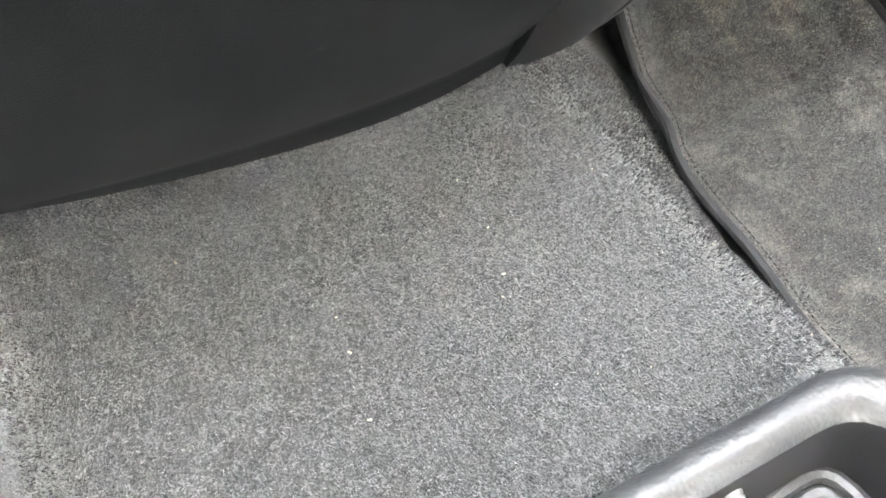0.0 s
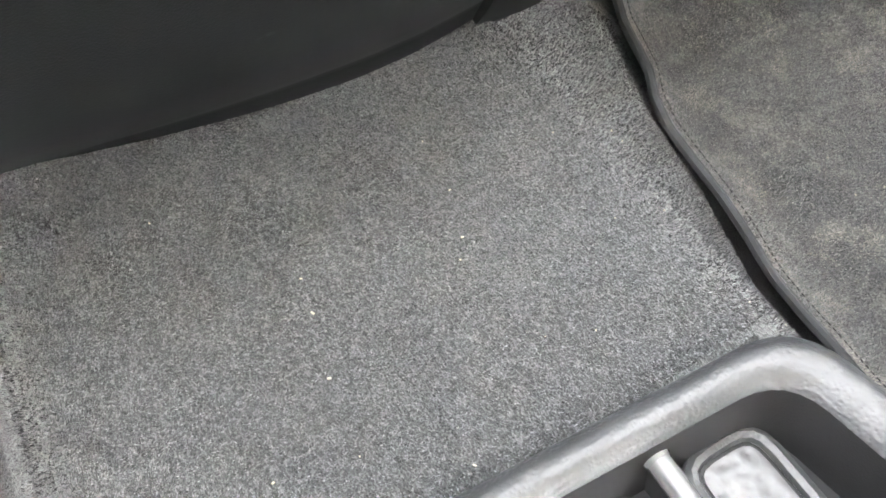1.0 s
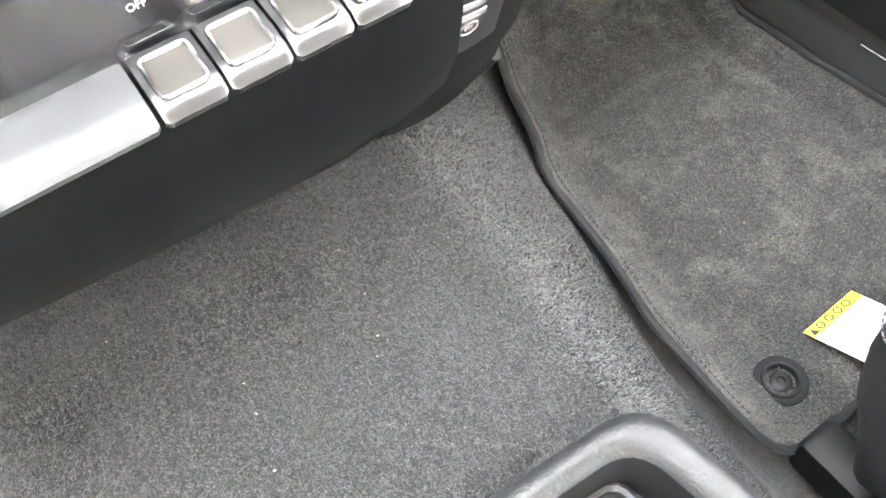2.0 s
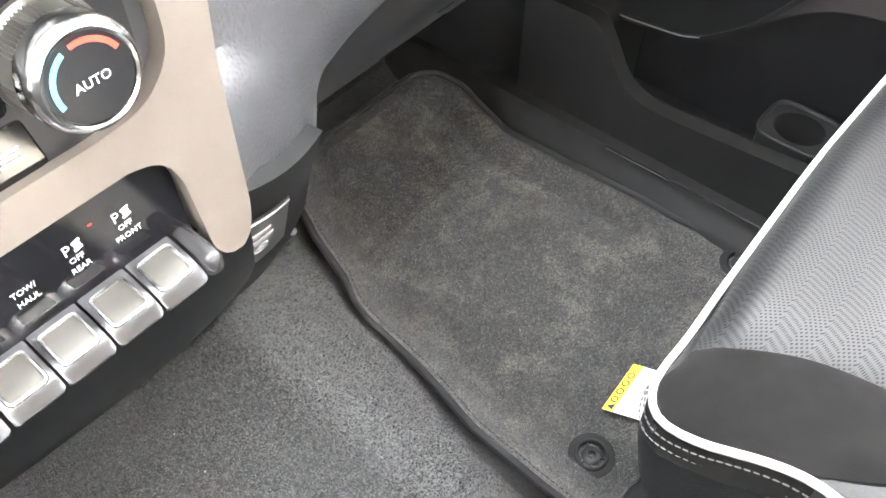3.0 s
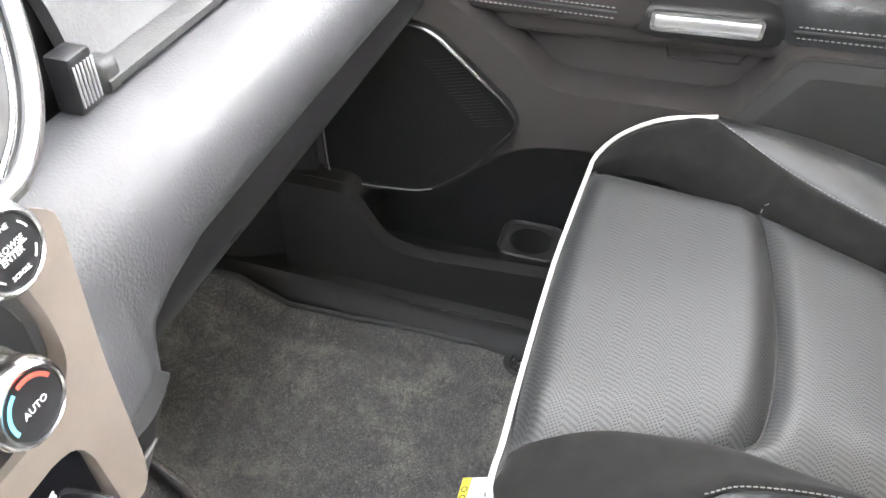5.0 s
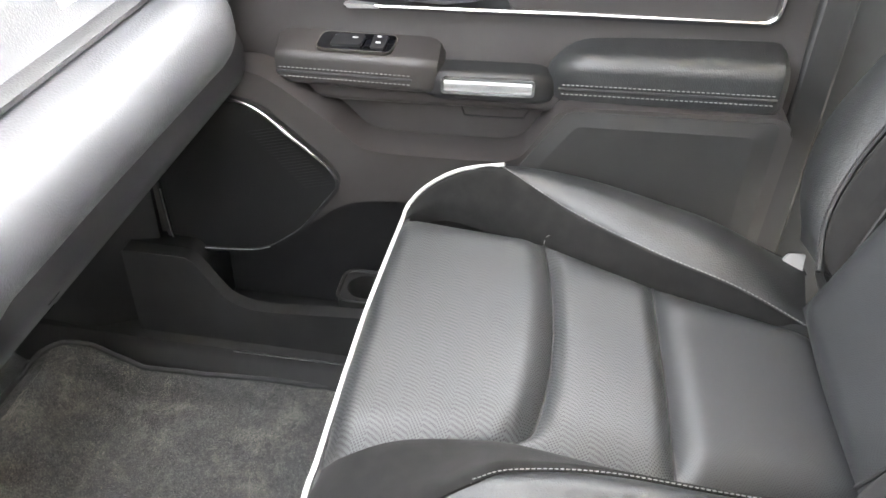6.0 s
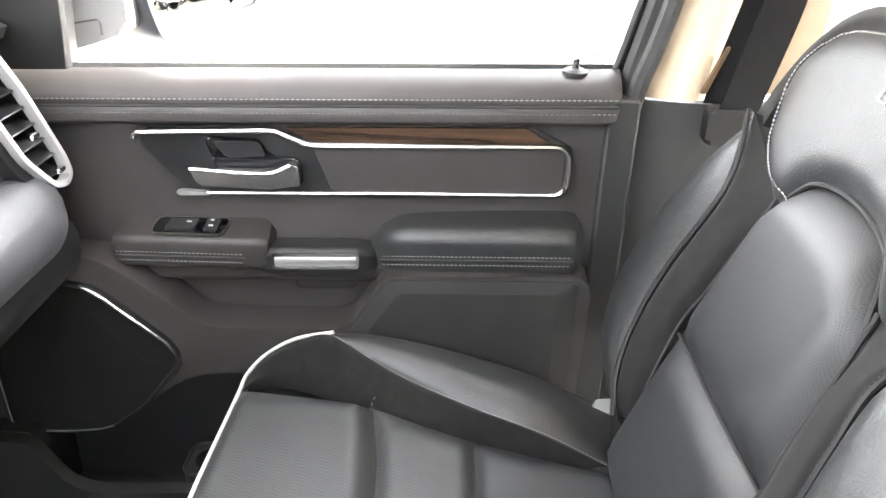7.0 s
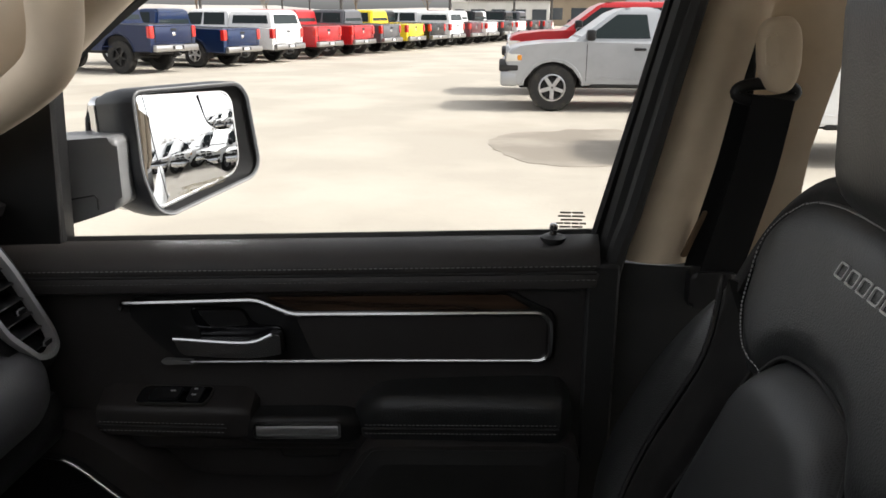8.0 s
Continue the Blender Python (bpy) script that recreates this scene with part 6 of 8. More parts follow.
for k in range(4):
    y1 = -0.1205 - 0.0235 * k
    toggle(y1 - 0.0235, y1, TOGGLE, "silver toggle switch")
toggle(-0.40, -0.2150, STACK_GREY, "plain grey toggle blank", False)
part("toggle_cap", cube((-0.480, -0.1150, 0.6075), (0.030, 0.0095, 0.0135), 0.004, 3), TOGGLE, stack, "rounded silver end cap")

# black lower cover running down to the carpet, with its side port panel
prof = [(-0.490, 0.602), (-0.496, 0.575), (-0.508, 0.535), (-0.530, 0.484), (-0.562, 0.430), (-0.600, 0.381), (-0.624, 0.357), (-0.630, 0.350), (-0.637, 0.345), (-0.642, 0.336), (-0.652, 0.320), (-0.660, 0.309), (-0.672, 0.296)]
rows = []
for y in np.linspace(-0.46, -0.075, 20):
    e = max(0, (y + 0.13) / 0.055)
    w = max(0, (-y - 0.10) / 0.3)
    bend = 0.012 * w + 0.059 * w * w
    rows.append([(p[0] - 0.012 * e ** 2 - bend * max(0, (0.598 - p[1]) / 0.28) ** 2, y + (0.055 * e * max(0, (0.598 - p[1]) / 0.28)), p[1]) for p in prof])
part("lower_cover", grid_mesh(rows[::-1], 0.01), PLASTIC_WORN, stack, "black scuffed lower cover")
a_line = [(-0.512, -0.090, 0.590), (-0.527, -0.084, 0.535), (-0.548, -0.078, 0.484), (-0.585, -0.064, 0.42), (-0.630, -0.055, 0.350), (-0.656, -0.055, 0.314)]
b_line = [(-0.532, 0.008, 0.560), (-0.550, 0.014, 0.525), (-0.568, 0.021, 0.489), (-0.593, 0.030, 0.430), (-0.623, 0.041, 0.384), (-0.645, 0.047, 0.342), (-0.662, 0.040, 0.318)]
la, lb = spline(a_line, 14), spline(b_line, 14)
part("side_cover", grid_mesh([[la[i].lerp(lb[i], s) + Vector((0.010, 0, 0)) * math.sin(math.pi * s) for s in np.linspace(0, 1, 10)] for i in range(14)], 0.01), SOCKET, stack, "black side cover with power socket")
part("lower_lip", tube([(-0.656, -0.050, 0.314), (-0.657, -0.040, 0.3145), (-0.660, 0.0, 0.3145), (-0.662, 0.030, 0.317), (-0.655, 0.047, 0.330), (-0.640, 0.0475, 0.352)], 0.0045, 8, smooth_n=30), PLASTIC, stack, "rounded lower lip of the side cover")
part("joint", tube([(-0.575, -0.066, 0.442), (-0.590, -0.040, 0.424), (-0.604, -0.012, 0.404), (-0.610, 0.012, 0.396)], 0.0012, 6, smooth_n=16), RUBBER, stack, "dark joint line")


def on_side(v, u, lift=0.0):
    """A point of the side cover: v down it, u from its front edge across, lift off its face."""
    def raw(v, u):
        k = v * 13
        i = min(int(k), 12)
        a, b = la[i].lerp(la[i + 1], k - i), lb[i].lerp(lb[i + 1], k - i)
        return a.lerp(b, u) + Vector((0.010, 0, 0)) * math.sin(math.pi * u)
    p = raw(v, u)
    n = (raw(v, min(u + 0.02, 1)) - raw(v, max(u - 0.02, 0))).cross(raw(min(v + 0.02, 1), u) - raw(max(v - 0.02, 0), u)).normalized()
    return p + (n if n.x > 0 else -n) * lift


def side_patch(v0, v1, u0, u1, lift, n=8):
    rows = [[on_side(v0 + (v1 - v0) * i / n, u0 + (u1 - u0) * k / n, lift) for k in range(n + 1)] for i in range(n + 1)]
    return grid_mesh(rows, 0.0008)


PORT_INK = mat("port print", (0.30, 0.30, 0.30), 0.6)
port = part("port_cover", side_patch(0.11, 0.36, 0.06, 0.56, 0.0022), KEY_BLACK, stack, "black power socket cover")
part("port_edge", tube([on_side(0.115, u, 0.0034) for u in np.linspace(0.16, 0.54, 9)], 0.0008, 5), SILVER, port, "bright edge of the flap")
for v, u0, u1 in ((0.17, 0.22, 0.38), (0.205, 0.22, 0.40)):
    part("port_mark", side_patch(v, v + 0.016, u0, u1, 0.0036, 3), PORT_INK, port)
part("port_mark", tube([on_side(0.255 + 0.020 * math.sin(a), 0.30 + 0.060 * math.cos(a), 0.0034) for a in np.linspace(0, 2 * math.pi, 17)[:-1]], 0.0006, 4, True), PORT_INK, port)
part("port_mark", side_patch(0.250, 0.260, 0.275, 0.325, 0.0036, 2), PORT_INK, port)


# ---- floor mat, tag, tray ----
floor_mat = thing("floor_mat", "dusty dark grey carpet floor mat with stitched binding", "floor mat", (-0.62, 0.37, 0.005))
MAT_L = [(-0.92, 0.225), (-0.82, 0.184), (-0.74, 0.160), (-0.70, 0.147), (-0.672, 0.133), (-0.65, 0.131), (-0.62, 0.134), (-0.57, 0.130), (-0.48, 0.116), (-0.40, 0.115), (-0.315, 0.122)]
MAT_R = [(-0.92, 0.510), (-0.89, 0.535), (-0.85, 0.552), (-0.77, 0.558), (-0.67, 0.563), (-0.57, 0.568), (-0.48, 0.578), (-0.42, 0.590), (-0.36, 0.592), (-0.315, 0.590)]


def mat_z(x, y):
    edge = interp(MAT_L, x)
    lift_l = interp([(-1.0, 0.13), (-0.70, 0.116), (-0.62, 0.085), (-0.5, 0.070), (-0.4, 0.060), (-0.31, 0.035)], x)
    s = max(0.0, 1 - (y - edge) / 0.085)
    front = max(0.0, -0.77 - x)
    wave = 0.0035 * noise.noise(Vector((x * 9, y * 9, 0.3))) + 0.002 * noise.noise(Vector((x * 25, y * 25, 1.3)))
    rip = 0.006 * math.exp(-((x + 0.67) / 0.02) ** 2) * s
    right = 0.02 * max(0, 1 - (interp(MAT_R, x) - y) / 0.05) * min(1, max(0, (-0.42 - x) / 0.14))
    return 0.014 + lift_l * s ** 1.7 + 0.55 * front + wave + rip + right


rows = []
for k in range(91):
    x = -0.915 + 0.60 * k / 90
    u = min(1, max(0, (x + 0.915) / 0.045)), min(1, max(0, (-0.315 - x) / 0.045))
    r = 0.045 * (1 - math.sqrt(1 - (1 - u[0]) ** 2)) + 0.045 * (1 - math.sqrt(1 - (1 - u[1]) ** 2))
    a, b = interp(MAT_L, x) + r, interp(MAT_R, x) - r
    rows.append([(x, y, mat_z(x, y)) for y in np.linspace(a, b, 44)])
part("mat_body", grid_mesh(rows[::-1], 0.006, (0, 0, 1)), MAT_PILE, floor_mat, "dark pile rubbed with pale dust")
edge_loop = [r[0] for r in rows] + rows[-1][1:-1] + [r[-1] for r in rows[::-1]] + rows[0][-2:0:-1]
edge_loop = [Vector(p) + Vector((0, 0, 0.001)) for p in edge_loop]
part("binding", tube(edge_loop, 0.0048, 8, True), mat("binding cloth", (0.024, 0.025, 0.026), 0.85, bump=("noise", 600, 0.5, 0.001)), floor_mat, "dark cloth edge binding")
inner_loop = [p + (Vector((p.x * 0.9 - 0.062, 0.37, p.z)) - p).normalized() * 0.009 + Vector((0, 0, 0.003)) for p in edge_loop[:84]]
part("stitching", stitches(inner_loop, 0.006, 0.004, 0.0007), THREAD_BLACK, floor_mat, "black binding stitches")
for gx, gy in ((-0.376, 0.204), (-0.376, 0.570)):
    gm = Matrix.Translation((gx, gy, mat_z(gx, gy) + 0.001)) @ Matrix.Rotation(radians(4), 4, "X")
    grommet = part("grommet", lathe(gm, [(0.027, 0.0), (0.027, 0.002), (0.025, 0.0032), (0.020, 0.0032), (0.0185, 0.005), (0.0165, 0.005), (0.0150, 0.001), (0.0148, -0.006), (0, -0.006)], 36), RUBBER, floor_mat, "black mat fastener")
    part("post", lathe(gm, [(0.0115, -0.006), (0.0115, 0.001), (0.009, 0.0025), (0.005, 0.0025), (0.0042, -0.002), (0, -0.002)], 20), PLASTIC, grommet)
    for k in range(3):
        a = radians(20 + 120 * k)
        part("spoke", cube(gm @ Vector((0.012 * math.cos(a), 0.012 * math.sin(a), 0.001)), (0.008, 0.0022, 0.002), 0.0005, 1, Matrix.Rotation(a, 4, "Z")), PLASTIC, grommet)

pile("mat_pile", FIBRE_MAT, "short dark pile of the floor mat", 240000, (-0.90, -0.32), lambda x: (np.interp(x, [p[0] for p in MAT_L], [p[1] for p in MAT_L]) + 0.008, np.interp(x, [p[0] for p in MAT_R], [p[1] for p in MAT_R]) - 0.008), mat_z, 0.0030, 0.00042, 4)

# dry crumbs and lint on mat and hump
debris = bmesh.new()
random.seed(5)
for k in range(70):
    if k < 48:
        x, y = random.uniform(-0.92, -0.36), random.uniform(0.22, 0.56)
        z = mat_z(x, y) + 0.001
    else:
        x, y = random.uniform(-0.62, -0.38), random.uniform(-0.33, -0.01)
        z = tunnel_height(x, y) + 0.001
    s = random.uniform(0.0005, 0.0012)
    cube((x, y, z), (s * random.uniform(1, 2.6), s, s * 0.7), s * 0.2, 1, Matrix.Rotation(random.uniform(0, 3), 4, "Z"), debris)
tagged(part("crumbs", debris, mat("crumb", (0.42, 0.38, 0.30), 0.9), None, "pale crumbs and lint on the carpet"), "pale crumbs and lint scattered on the carpet", "debris", kind="stuff")

# paper warning tag on the mat
tag = thing("paper_tag", "white paper tag with a yellow warning band on the mat", "tag", (-0.365, 0.30, 0.02))
TG = Plane((-0.397, 0.254, 0.030), (0.93, 0.36, 0.0), (-0.03, 0.985, 0.10))
sheet = part("sheet", prism(TG, [(0.0, 0.0), (0.145, 0.0), (0.145, 0.072), (0.0, 0.072)], 0.0, 0.0012), PAPER, tag, "white paper sheet", smooth=False)
band = part("yellow_band", prism(TG, [(0.0, 0.0), (0.0125, 0.0), (0.0125, 0.072), (0.0, 0.072)], 0.0012, 0.0018), PRINT_YELLOW, tag, "yellow warning band", smooth=False)
INK = mat("black ink", (0.02, 0.02, 0.02), 0.6)
part("warning_triangle", prism(TG, [(0.0025, 0.006), (0.0105, 0.002), (0.0105, 0.011)], 0.0018, 0.0022), INK, band, smooth=False)
for k in range(4):
    b = 0.017 + 0.0125 * k
    part("pictogram", frame_ring(TG, [(0.006 + 0.0045 * math.cos(a), b + 0.0045 * math.sin(a)) for a in np.linspace(0, 2 * math.pi, 13)[:-1]], [(0.006 + 0.003 * math.cos(a), b + 0.003 * math.sin(a)) for a in np.linspace(0, 2 * math.pi, 13)[:-1]], 0.0018, 0.0022), INK, band, smooth=False)
GREY_INK = mat("grey ink", (0.42, 0.42, 0.42), 0.6)
for k in range(11):
    a = 0.020 + 0.0085 * k
    part("print_line", prism(TG, [(a, 0.008), (a + 0.0022, 0.008), (a + 0.0022, 0.062 - 0.006 * (k % 3)), (a, 0.062 - 0.006 * (k % 3))], 0.0012, 0.0016), GREY_INK, sheet, smooth=False)

# open storage tray between the seats
tray = thing("storage_tray", "black plastic storage tray with a divider and rubber liner", "storage tray", (-0.25, -0.17, 0.32))
out = rounded([(-0.394, -0.32), (-0.379, -0.043), (-0.12, -0.004), (-0.10, -0.32)], [0.03, 0.034, 0.02, 0.02], 6)
inn = rounded([(-0.366, -0.295), (-0.3555, -0.071), (-0.14, -0.039), (-0.13, -0.295)], [0.02, 0.024, 0.02, 0.02], 6)


def loops(levels, material, name, label):
    """A moulded wall from stacked outlines, each with its height."""
    bm = bmesh.new()
    rings = [[bm.verts.new((p[0], p[1], z)) for p in ring] for ring, z in levels]
    n = len(rings[0])
    for a, b in zip(rings, rings[1:]):
        for k in range(n):
            bm.faces.new((a[k], a[(k + 1) % n], b[(k + 1) % n], b[k]))
    return part(name, bm, material, tray, label, angle=60)


mid = [(a[0] + (b[0] - a[0]) * 0.5, a[1] + (b[1] - a[1]) * 0.5) for a, b in zip(out, inn)]
q1 = [(a[0] + (b[0] - a[0]) * 0.2, a[1] + (b[1] - a[1]) * 0.2) for a, b in zip(out, inn)]
q3 = [(a[0] + (b[0] - a[0]) * 0.85, a[1] + (b[1] - a[1]) * 0.85) for a, b in zip(out, inn)]
SILVER_GREY = mat("grey gloss plastic", (0.060, 0.061, 0.062), 0.25, bump=("noise", 500, 0.1, 0.0004))
TRAY_SKIN = mat("tray skin", (0.026, 0.027, 0.028), 0.42, spots=(20, 3, (0.038, 0.039, 0.04), 0.4, 0.7), bump=("cells", 480, 0.4, 0.0010))
loops([(offset_outline(out, 0.004), 0.285), (out, 0.312), (q1, 0.334), (mid, 0.341), (q3, 0.338), (inn, 0.332)], TRAY_SKIN, "rim", "broad grained black rim")
bottom = offset_outline(inn, 0.003)
loops([(inn, 0.332), (offset_outline(inn, 0.001), 0.310), (bottom, 0.284), ([(-0.24 + (p[0] + 0.24) * 0.02, -0.17 + (p[1] + 0.17) * 0.02) for p in bottom], 0.284)], PLASTIC, "well", "deep black well")
for lo, hi in (((-0.356, -0.282), (-0.15, -0.150)), ((-0.354, -0.124), (-0.16, -0.080))):
    lin = rounded([(lo[0], lo[1]), (hi[0], lo[1]), (hi[0], hi[1]), (lo[0], hi[1])], 0.016, 4)
    if lin[0][0] > lin[-1][0]:
        lin = lin[::-1]
    TP = Plane((0, 0, 0), (1, 0, 0), (0, 1, 0))
    liner = part("liner", prism(TP, lin, 0.284, 0.290, 0.002), RUBBER, tray, "grey rubber liner")
    part("liner_rim", tube([(p[0], p[1], 0.2915) for p in lin], 0.0042, 8, True), TRAY_SKIN, liner, "raised liner bead")
    part("liner_pad", prism(TP, offset_outline(lin, 0.006), 0.290, 0.2915), mat("liner grey", (0.07, 0.07, 0.072), 0.42, spots=(90, 2, (0.055, 0.055, 0.057), 0.45, 0.6), bump=("cells", 170, 0.9, 0.002)), liner, "shiny patterned liner pad")
divider = part("divider", tube([(-0.362, -0.137, 0.315), (-0.30, -0.137, 0.313), (-0.22, -0.137, 0.311), (-0.135, -0.137, 0.310)], 0.0060, 16, smooth_n=12), SILVER_GREY, tray, "rounded grey divider bar")
part("divider_web", prism(Plane((0, 0, 0.0), (1, 0, 0), (0, 1, 0)), rounded([(-0.360, -0.141), (-0.14, -0.141), (-0.14, -0.133), (-0.360, -0.133)], 0.003), 0.284, 0.311), PLASTIC, divider)
part("divider_collar", tube([(-0.366, -0.137, 0.3155), (-0.364, -0.137, 0.3155), (-0.358, -0.137, 0.315), (-0.356, -0.137, 0.315)], [0.0066, 0.0070, 0.0070, 0.0062], 16), SILVER_GREY, divider)


# ---- door mirror ----
mirror = thing("door_mirror", "dark grey door mirror with chrome-edged glass", "car mirror", (-0.52, 0.95, 0.80))
MG = Plane((-0.45, 1.02, 0.935), (0.498, 0.867, 0), (-0.081, 0.046, 0.9956))


def mg(pts, r, seg=4):
    """Outline on the mirror face from (outward, height) points."""
    return rounded([(p[0], p[1] - 0.935) for p in pts], r, seg)


house_out = mg([(-0.126, 1.030), (0.092, 1.030), (0.109, 1.010), (0.119, 0.887), (0.104, 0.864), (-0.090, 0.828), (-0.114, 0.842), (-0.130, 0.90)], [0.014, 0.02, 0.02, 0.02, 0.02, 0.02, 0.02, 0.02])
glass_out = mg([(-0.120, 1.026), (0.072, 1.021), (0.087, 1.005), (0.088, 0.895), (0.070, 0.870), (-0.097, 0.836), (-0.120, 0.847), (-0.128, 0.90)], [0.012, 0.02, 0.02, 0.02, 0.02, 0.02, 0.02, 0.02])
MIR_GREY = mat("mirror housing", (0.030, 0.033, 0.038), 0.42, spots=(14, 3, (0.038, 0.041, 0.046), 0.4, 0.7), bump=("cells", 600, 0.2, 0.0006))
MIR_ARM = mat("mirror arm", (0.17, 0.172, 0.175), 0.45, bump=("cells", 700, 0.2, 0.0005))


def closed_ring(pts, d, dx=0.0):
    return [MG.at(p[0] - dx, p[1], d) for p in pts + pts[:1]]


well_rows = [closed_ring(offset_outline(glass_out, 0.001), 0.001), closed_ring(offset_outline(glass_out, -0.002), 0.002), closed_ring(offset_outline(house_out, 0.002), 0.012), closed_ring(offset_outline(house_out, 0.000), 0.0188)]
part("bezel", grid_mesh(well_rows), SOCKET, mirror, "black bezel sunk round the glass")
shell_rows = [closed_ring(offset_outline(house_out, -grow), d, dx) for d, grow, dx in ((0.019, -0.001, 0), (0.020, 0.003, 0), (0.017, 0.007, 0), (-0.03, 0.010, 0), (-0.06, 0.006, 0.004), (-0.083, -0.003, 0.010))]
part("housing", grid_mesh(shell_rows), MIR_GREY, mirror, "dark grey mirror housing", angle=50)
# highlight along the housing edge, drawn as a paler tube
part("rim_highlight", tube([MG.at(p[0], p[1], 0.0195) for p in offset_outline(house_out, -0.004)], 0.0022, 6, True), MIR_ARM, mirror, "pale line painted as the highlight on the housing edge")
part("chrome_cap", grid_mesh([closed_ring(offset_outline(house_out, -grow), d, dx) for d, grow, dx in ((-0.078, -0.0005, 0.009), (-0.088, 0.0, 0.012), (-0.106, -0.012, 0.017), (-0.122, -0.036, 0.02), (-0.130, -0.062, 0.02), (-0.132, -0.09, 0.02))]), BRIGHT, mirror, "bright chrome cap on the back", angle=60)
part("backing", prism(MG, glass_out, -0.012, -0.006), PLASTIC, mirror)


def sag(a, b):
    """The gently convex face of the passenger-side mirror glass."""
    return 0.0065 - (a * a + b * b) / 2.8


def dome(outline, depth):
    """A closed face filled ring by ring towards its middle."""
    ca, cb = sum(p[0] for p in outline) / len(outline), sum(p[1] for p in outline) / len(outline)
    rings = []
    for f in (1.0, 0.85, 0.7, 0.55, 0.4, 0.25, 0.12, 0.01):
        pts = [(ca + f * (p[0] - ca), cb + f * (p[1] - cb)) for p in outline + outline[:1]]
        rings.append([MG.at(p[0], p[1], depth(*p)) for p in pts])
    return grid_mesh(rings)


face = part("glass", dome(offset_outline(glass_out, 0.001), sag), MIRROR, mirror, "silvered mirror glass")
part("glass_edge", frame_ring(MG, offset_outline(glass_out, -0.001), offset_outline(glass_out, 0.0022), 0.0, 0.0042), CHROME, mirror, "bright glass edge")
spot = mg([(0.012, 1.018), (0.072, 1.015), (0.083, 1.0), (0.083, 0.960), (0.068, 0.953), (0.046, 0.954), (0.022, 0.968)], [0.004, 0.012, 0.012, 0.010, 0.012, 0.02, 0.02], 5)
part("spot_ring", tube([MG.at(p[0], p[1], sag(*p) + 0.0006) for p in spot], 0.0008, 5, True), PLASTIC, face, "dark line round the wide-angle spot")
part("wide_spot", dome(spot, lambda a, b: sag(0.05, 0.05) + 0.0034 - ((a - 0.050) ** 2 + (b - 0.050) ** 2) / 0.9), MIRROR, face, "convex wide-angle mirror")
part("inner_line", tube([MG.at(a, b, sag(a, b) + 0.0003) for a, b in ((-0.098, 0.088), (-0.095, 0.045), (-0.092, 0.0), (-0.086, -0.045), (-0.080, -0.085))], 0.0006, 4, smooth_n=10), PLASTIC, face)
lettering("words", "OBJECTS IN MIRROR ARE\nCLOSER THAN THEY APPEAR", 0.0085, MG.matrix(0.0, -0.075, 0.0050, 3), mat("etched words", (0.25, 0.22, 0.15), 0.6), face)
arm = part("arm", prism(Plane((0, 0.93, 0), (1, 0, 0), (0, 0, 1)), rounded([(-0.74, 0.952), (-0.62, 0.961), (-0.520, 0.969), (-0.520, 0.856), (-0.557, 0.842), (-0.632, 0.817), (-0.74, 0.785)], 0.016, 4), -0.05, 0.070, 0.022, 5), MIR_ARM, mirror, "grey mirror arm")
part("arm_line", tube([(-0.72, 0.8585, 0.852), (-0.630, 0.8585, 0.862), (-0.566, 0.8585, 0.874), (-0.561, 0.8585, 0.868), (-0.561, 0.8585, 0.850)], 0.0014, 5), RUBBER, arm)

# ---- the lot outside ----
GZ = -0.62
ground_m = mat("dusty concrete", (0.372, 0.338, 0.282), 0.85, spots=(0.5, 9, (0.445, 0.405, 0.34), 0.42, 0.62), second=(0.14, 10, (0.32, 0.28, 0.225), 0.54, 0.70), bump=("noise", 14, 0.25, 0.01))
rows = [[(x, y, GZ) for y in (-3000, -60, -6, 0, 6, 30, 60, 120, 3000)] for x in (-3000, -120, -30, -8, 0, 8, 30, 120, 3000)]
tagged(part("ground", grid_mesh(rows[::-1]), ground_m, None, "pale dusty concrete lot"), "pale dusty concrete parking lot", "ground", kind="structure")

TYRE = mat("tyre", (0.022, 0.021, 0.020), 0.85, spots=(8, 4, (0.06, 0.052, 0.042), 0.5, 0.8), bump=("noise", 30, 0.4, 0.01))
RIM = mat("alloy rim", (0.55, 0.55, 0.56), 0.28, 0.9)
RIM_BLACK = mat("black rim", (0.02, 0.02, 0.02), 0.35, 0.5)
CAR_GLASS = mat("car window", (0.022, 0.030, 0.031), 0.12, Specular_IOR_Level=0.14)
LAMP_RED = mat("tail lamp", (0.55, 0.02, 0.015), 0.15, Coat_Weight=0.8)
LAMP_CLEAR = mat("head lamp", (0.70, 0.68, 0.62), 0.12, Coat_Weight=0.8)
LAMP_AMBER = mat("amber lamp", (0.75, 0.30, 0.04), 0.2)
BUMPER = mat("dull chrome bumper", (0.36, 0.35, 0.34), 0.28, 0.85)
GRILLE = mat("car grille", (0.02, 0.02, 0.02), 0.4)
UNDER = mat("underbody", (0.018, 0.017, 0.016), 0.8)
PLATE_M = mat("plain plate", (0.5, 0.5, 0.5), 0.5)


def paint(name, c, metal=0.3):
    m = mat("paint " + name, c, 0.30, metal, spots=(3, 4, tuple(v * 0.9 for v in c), 0.45, 0.7), Coat_Weight=0.35, Coat_Roughness=0.08)
    return m


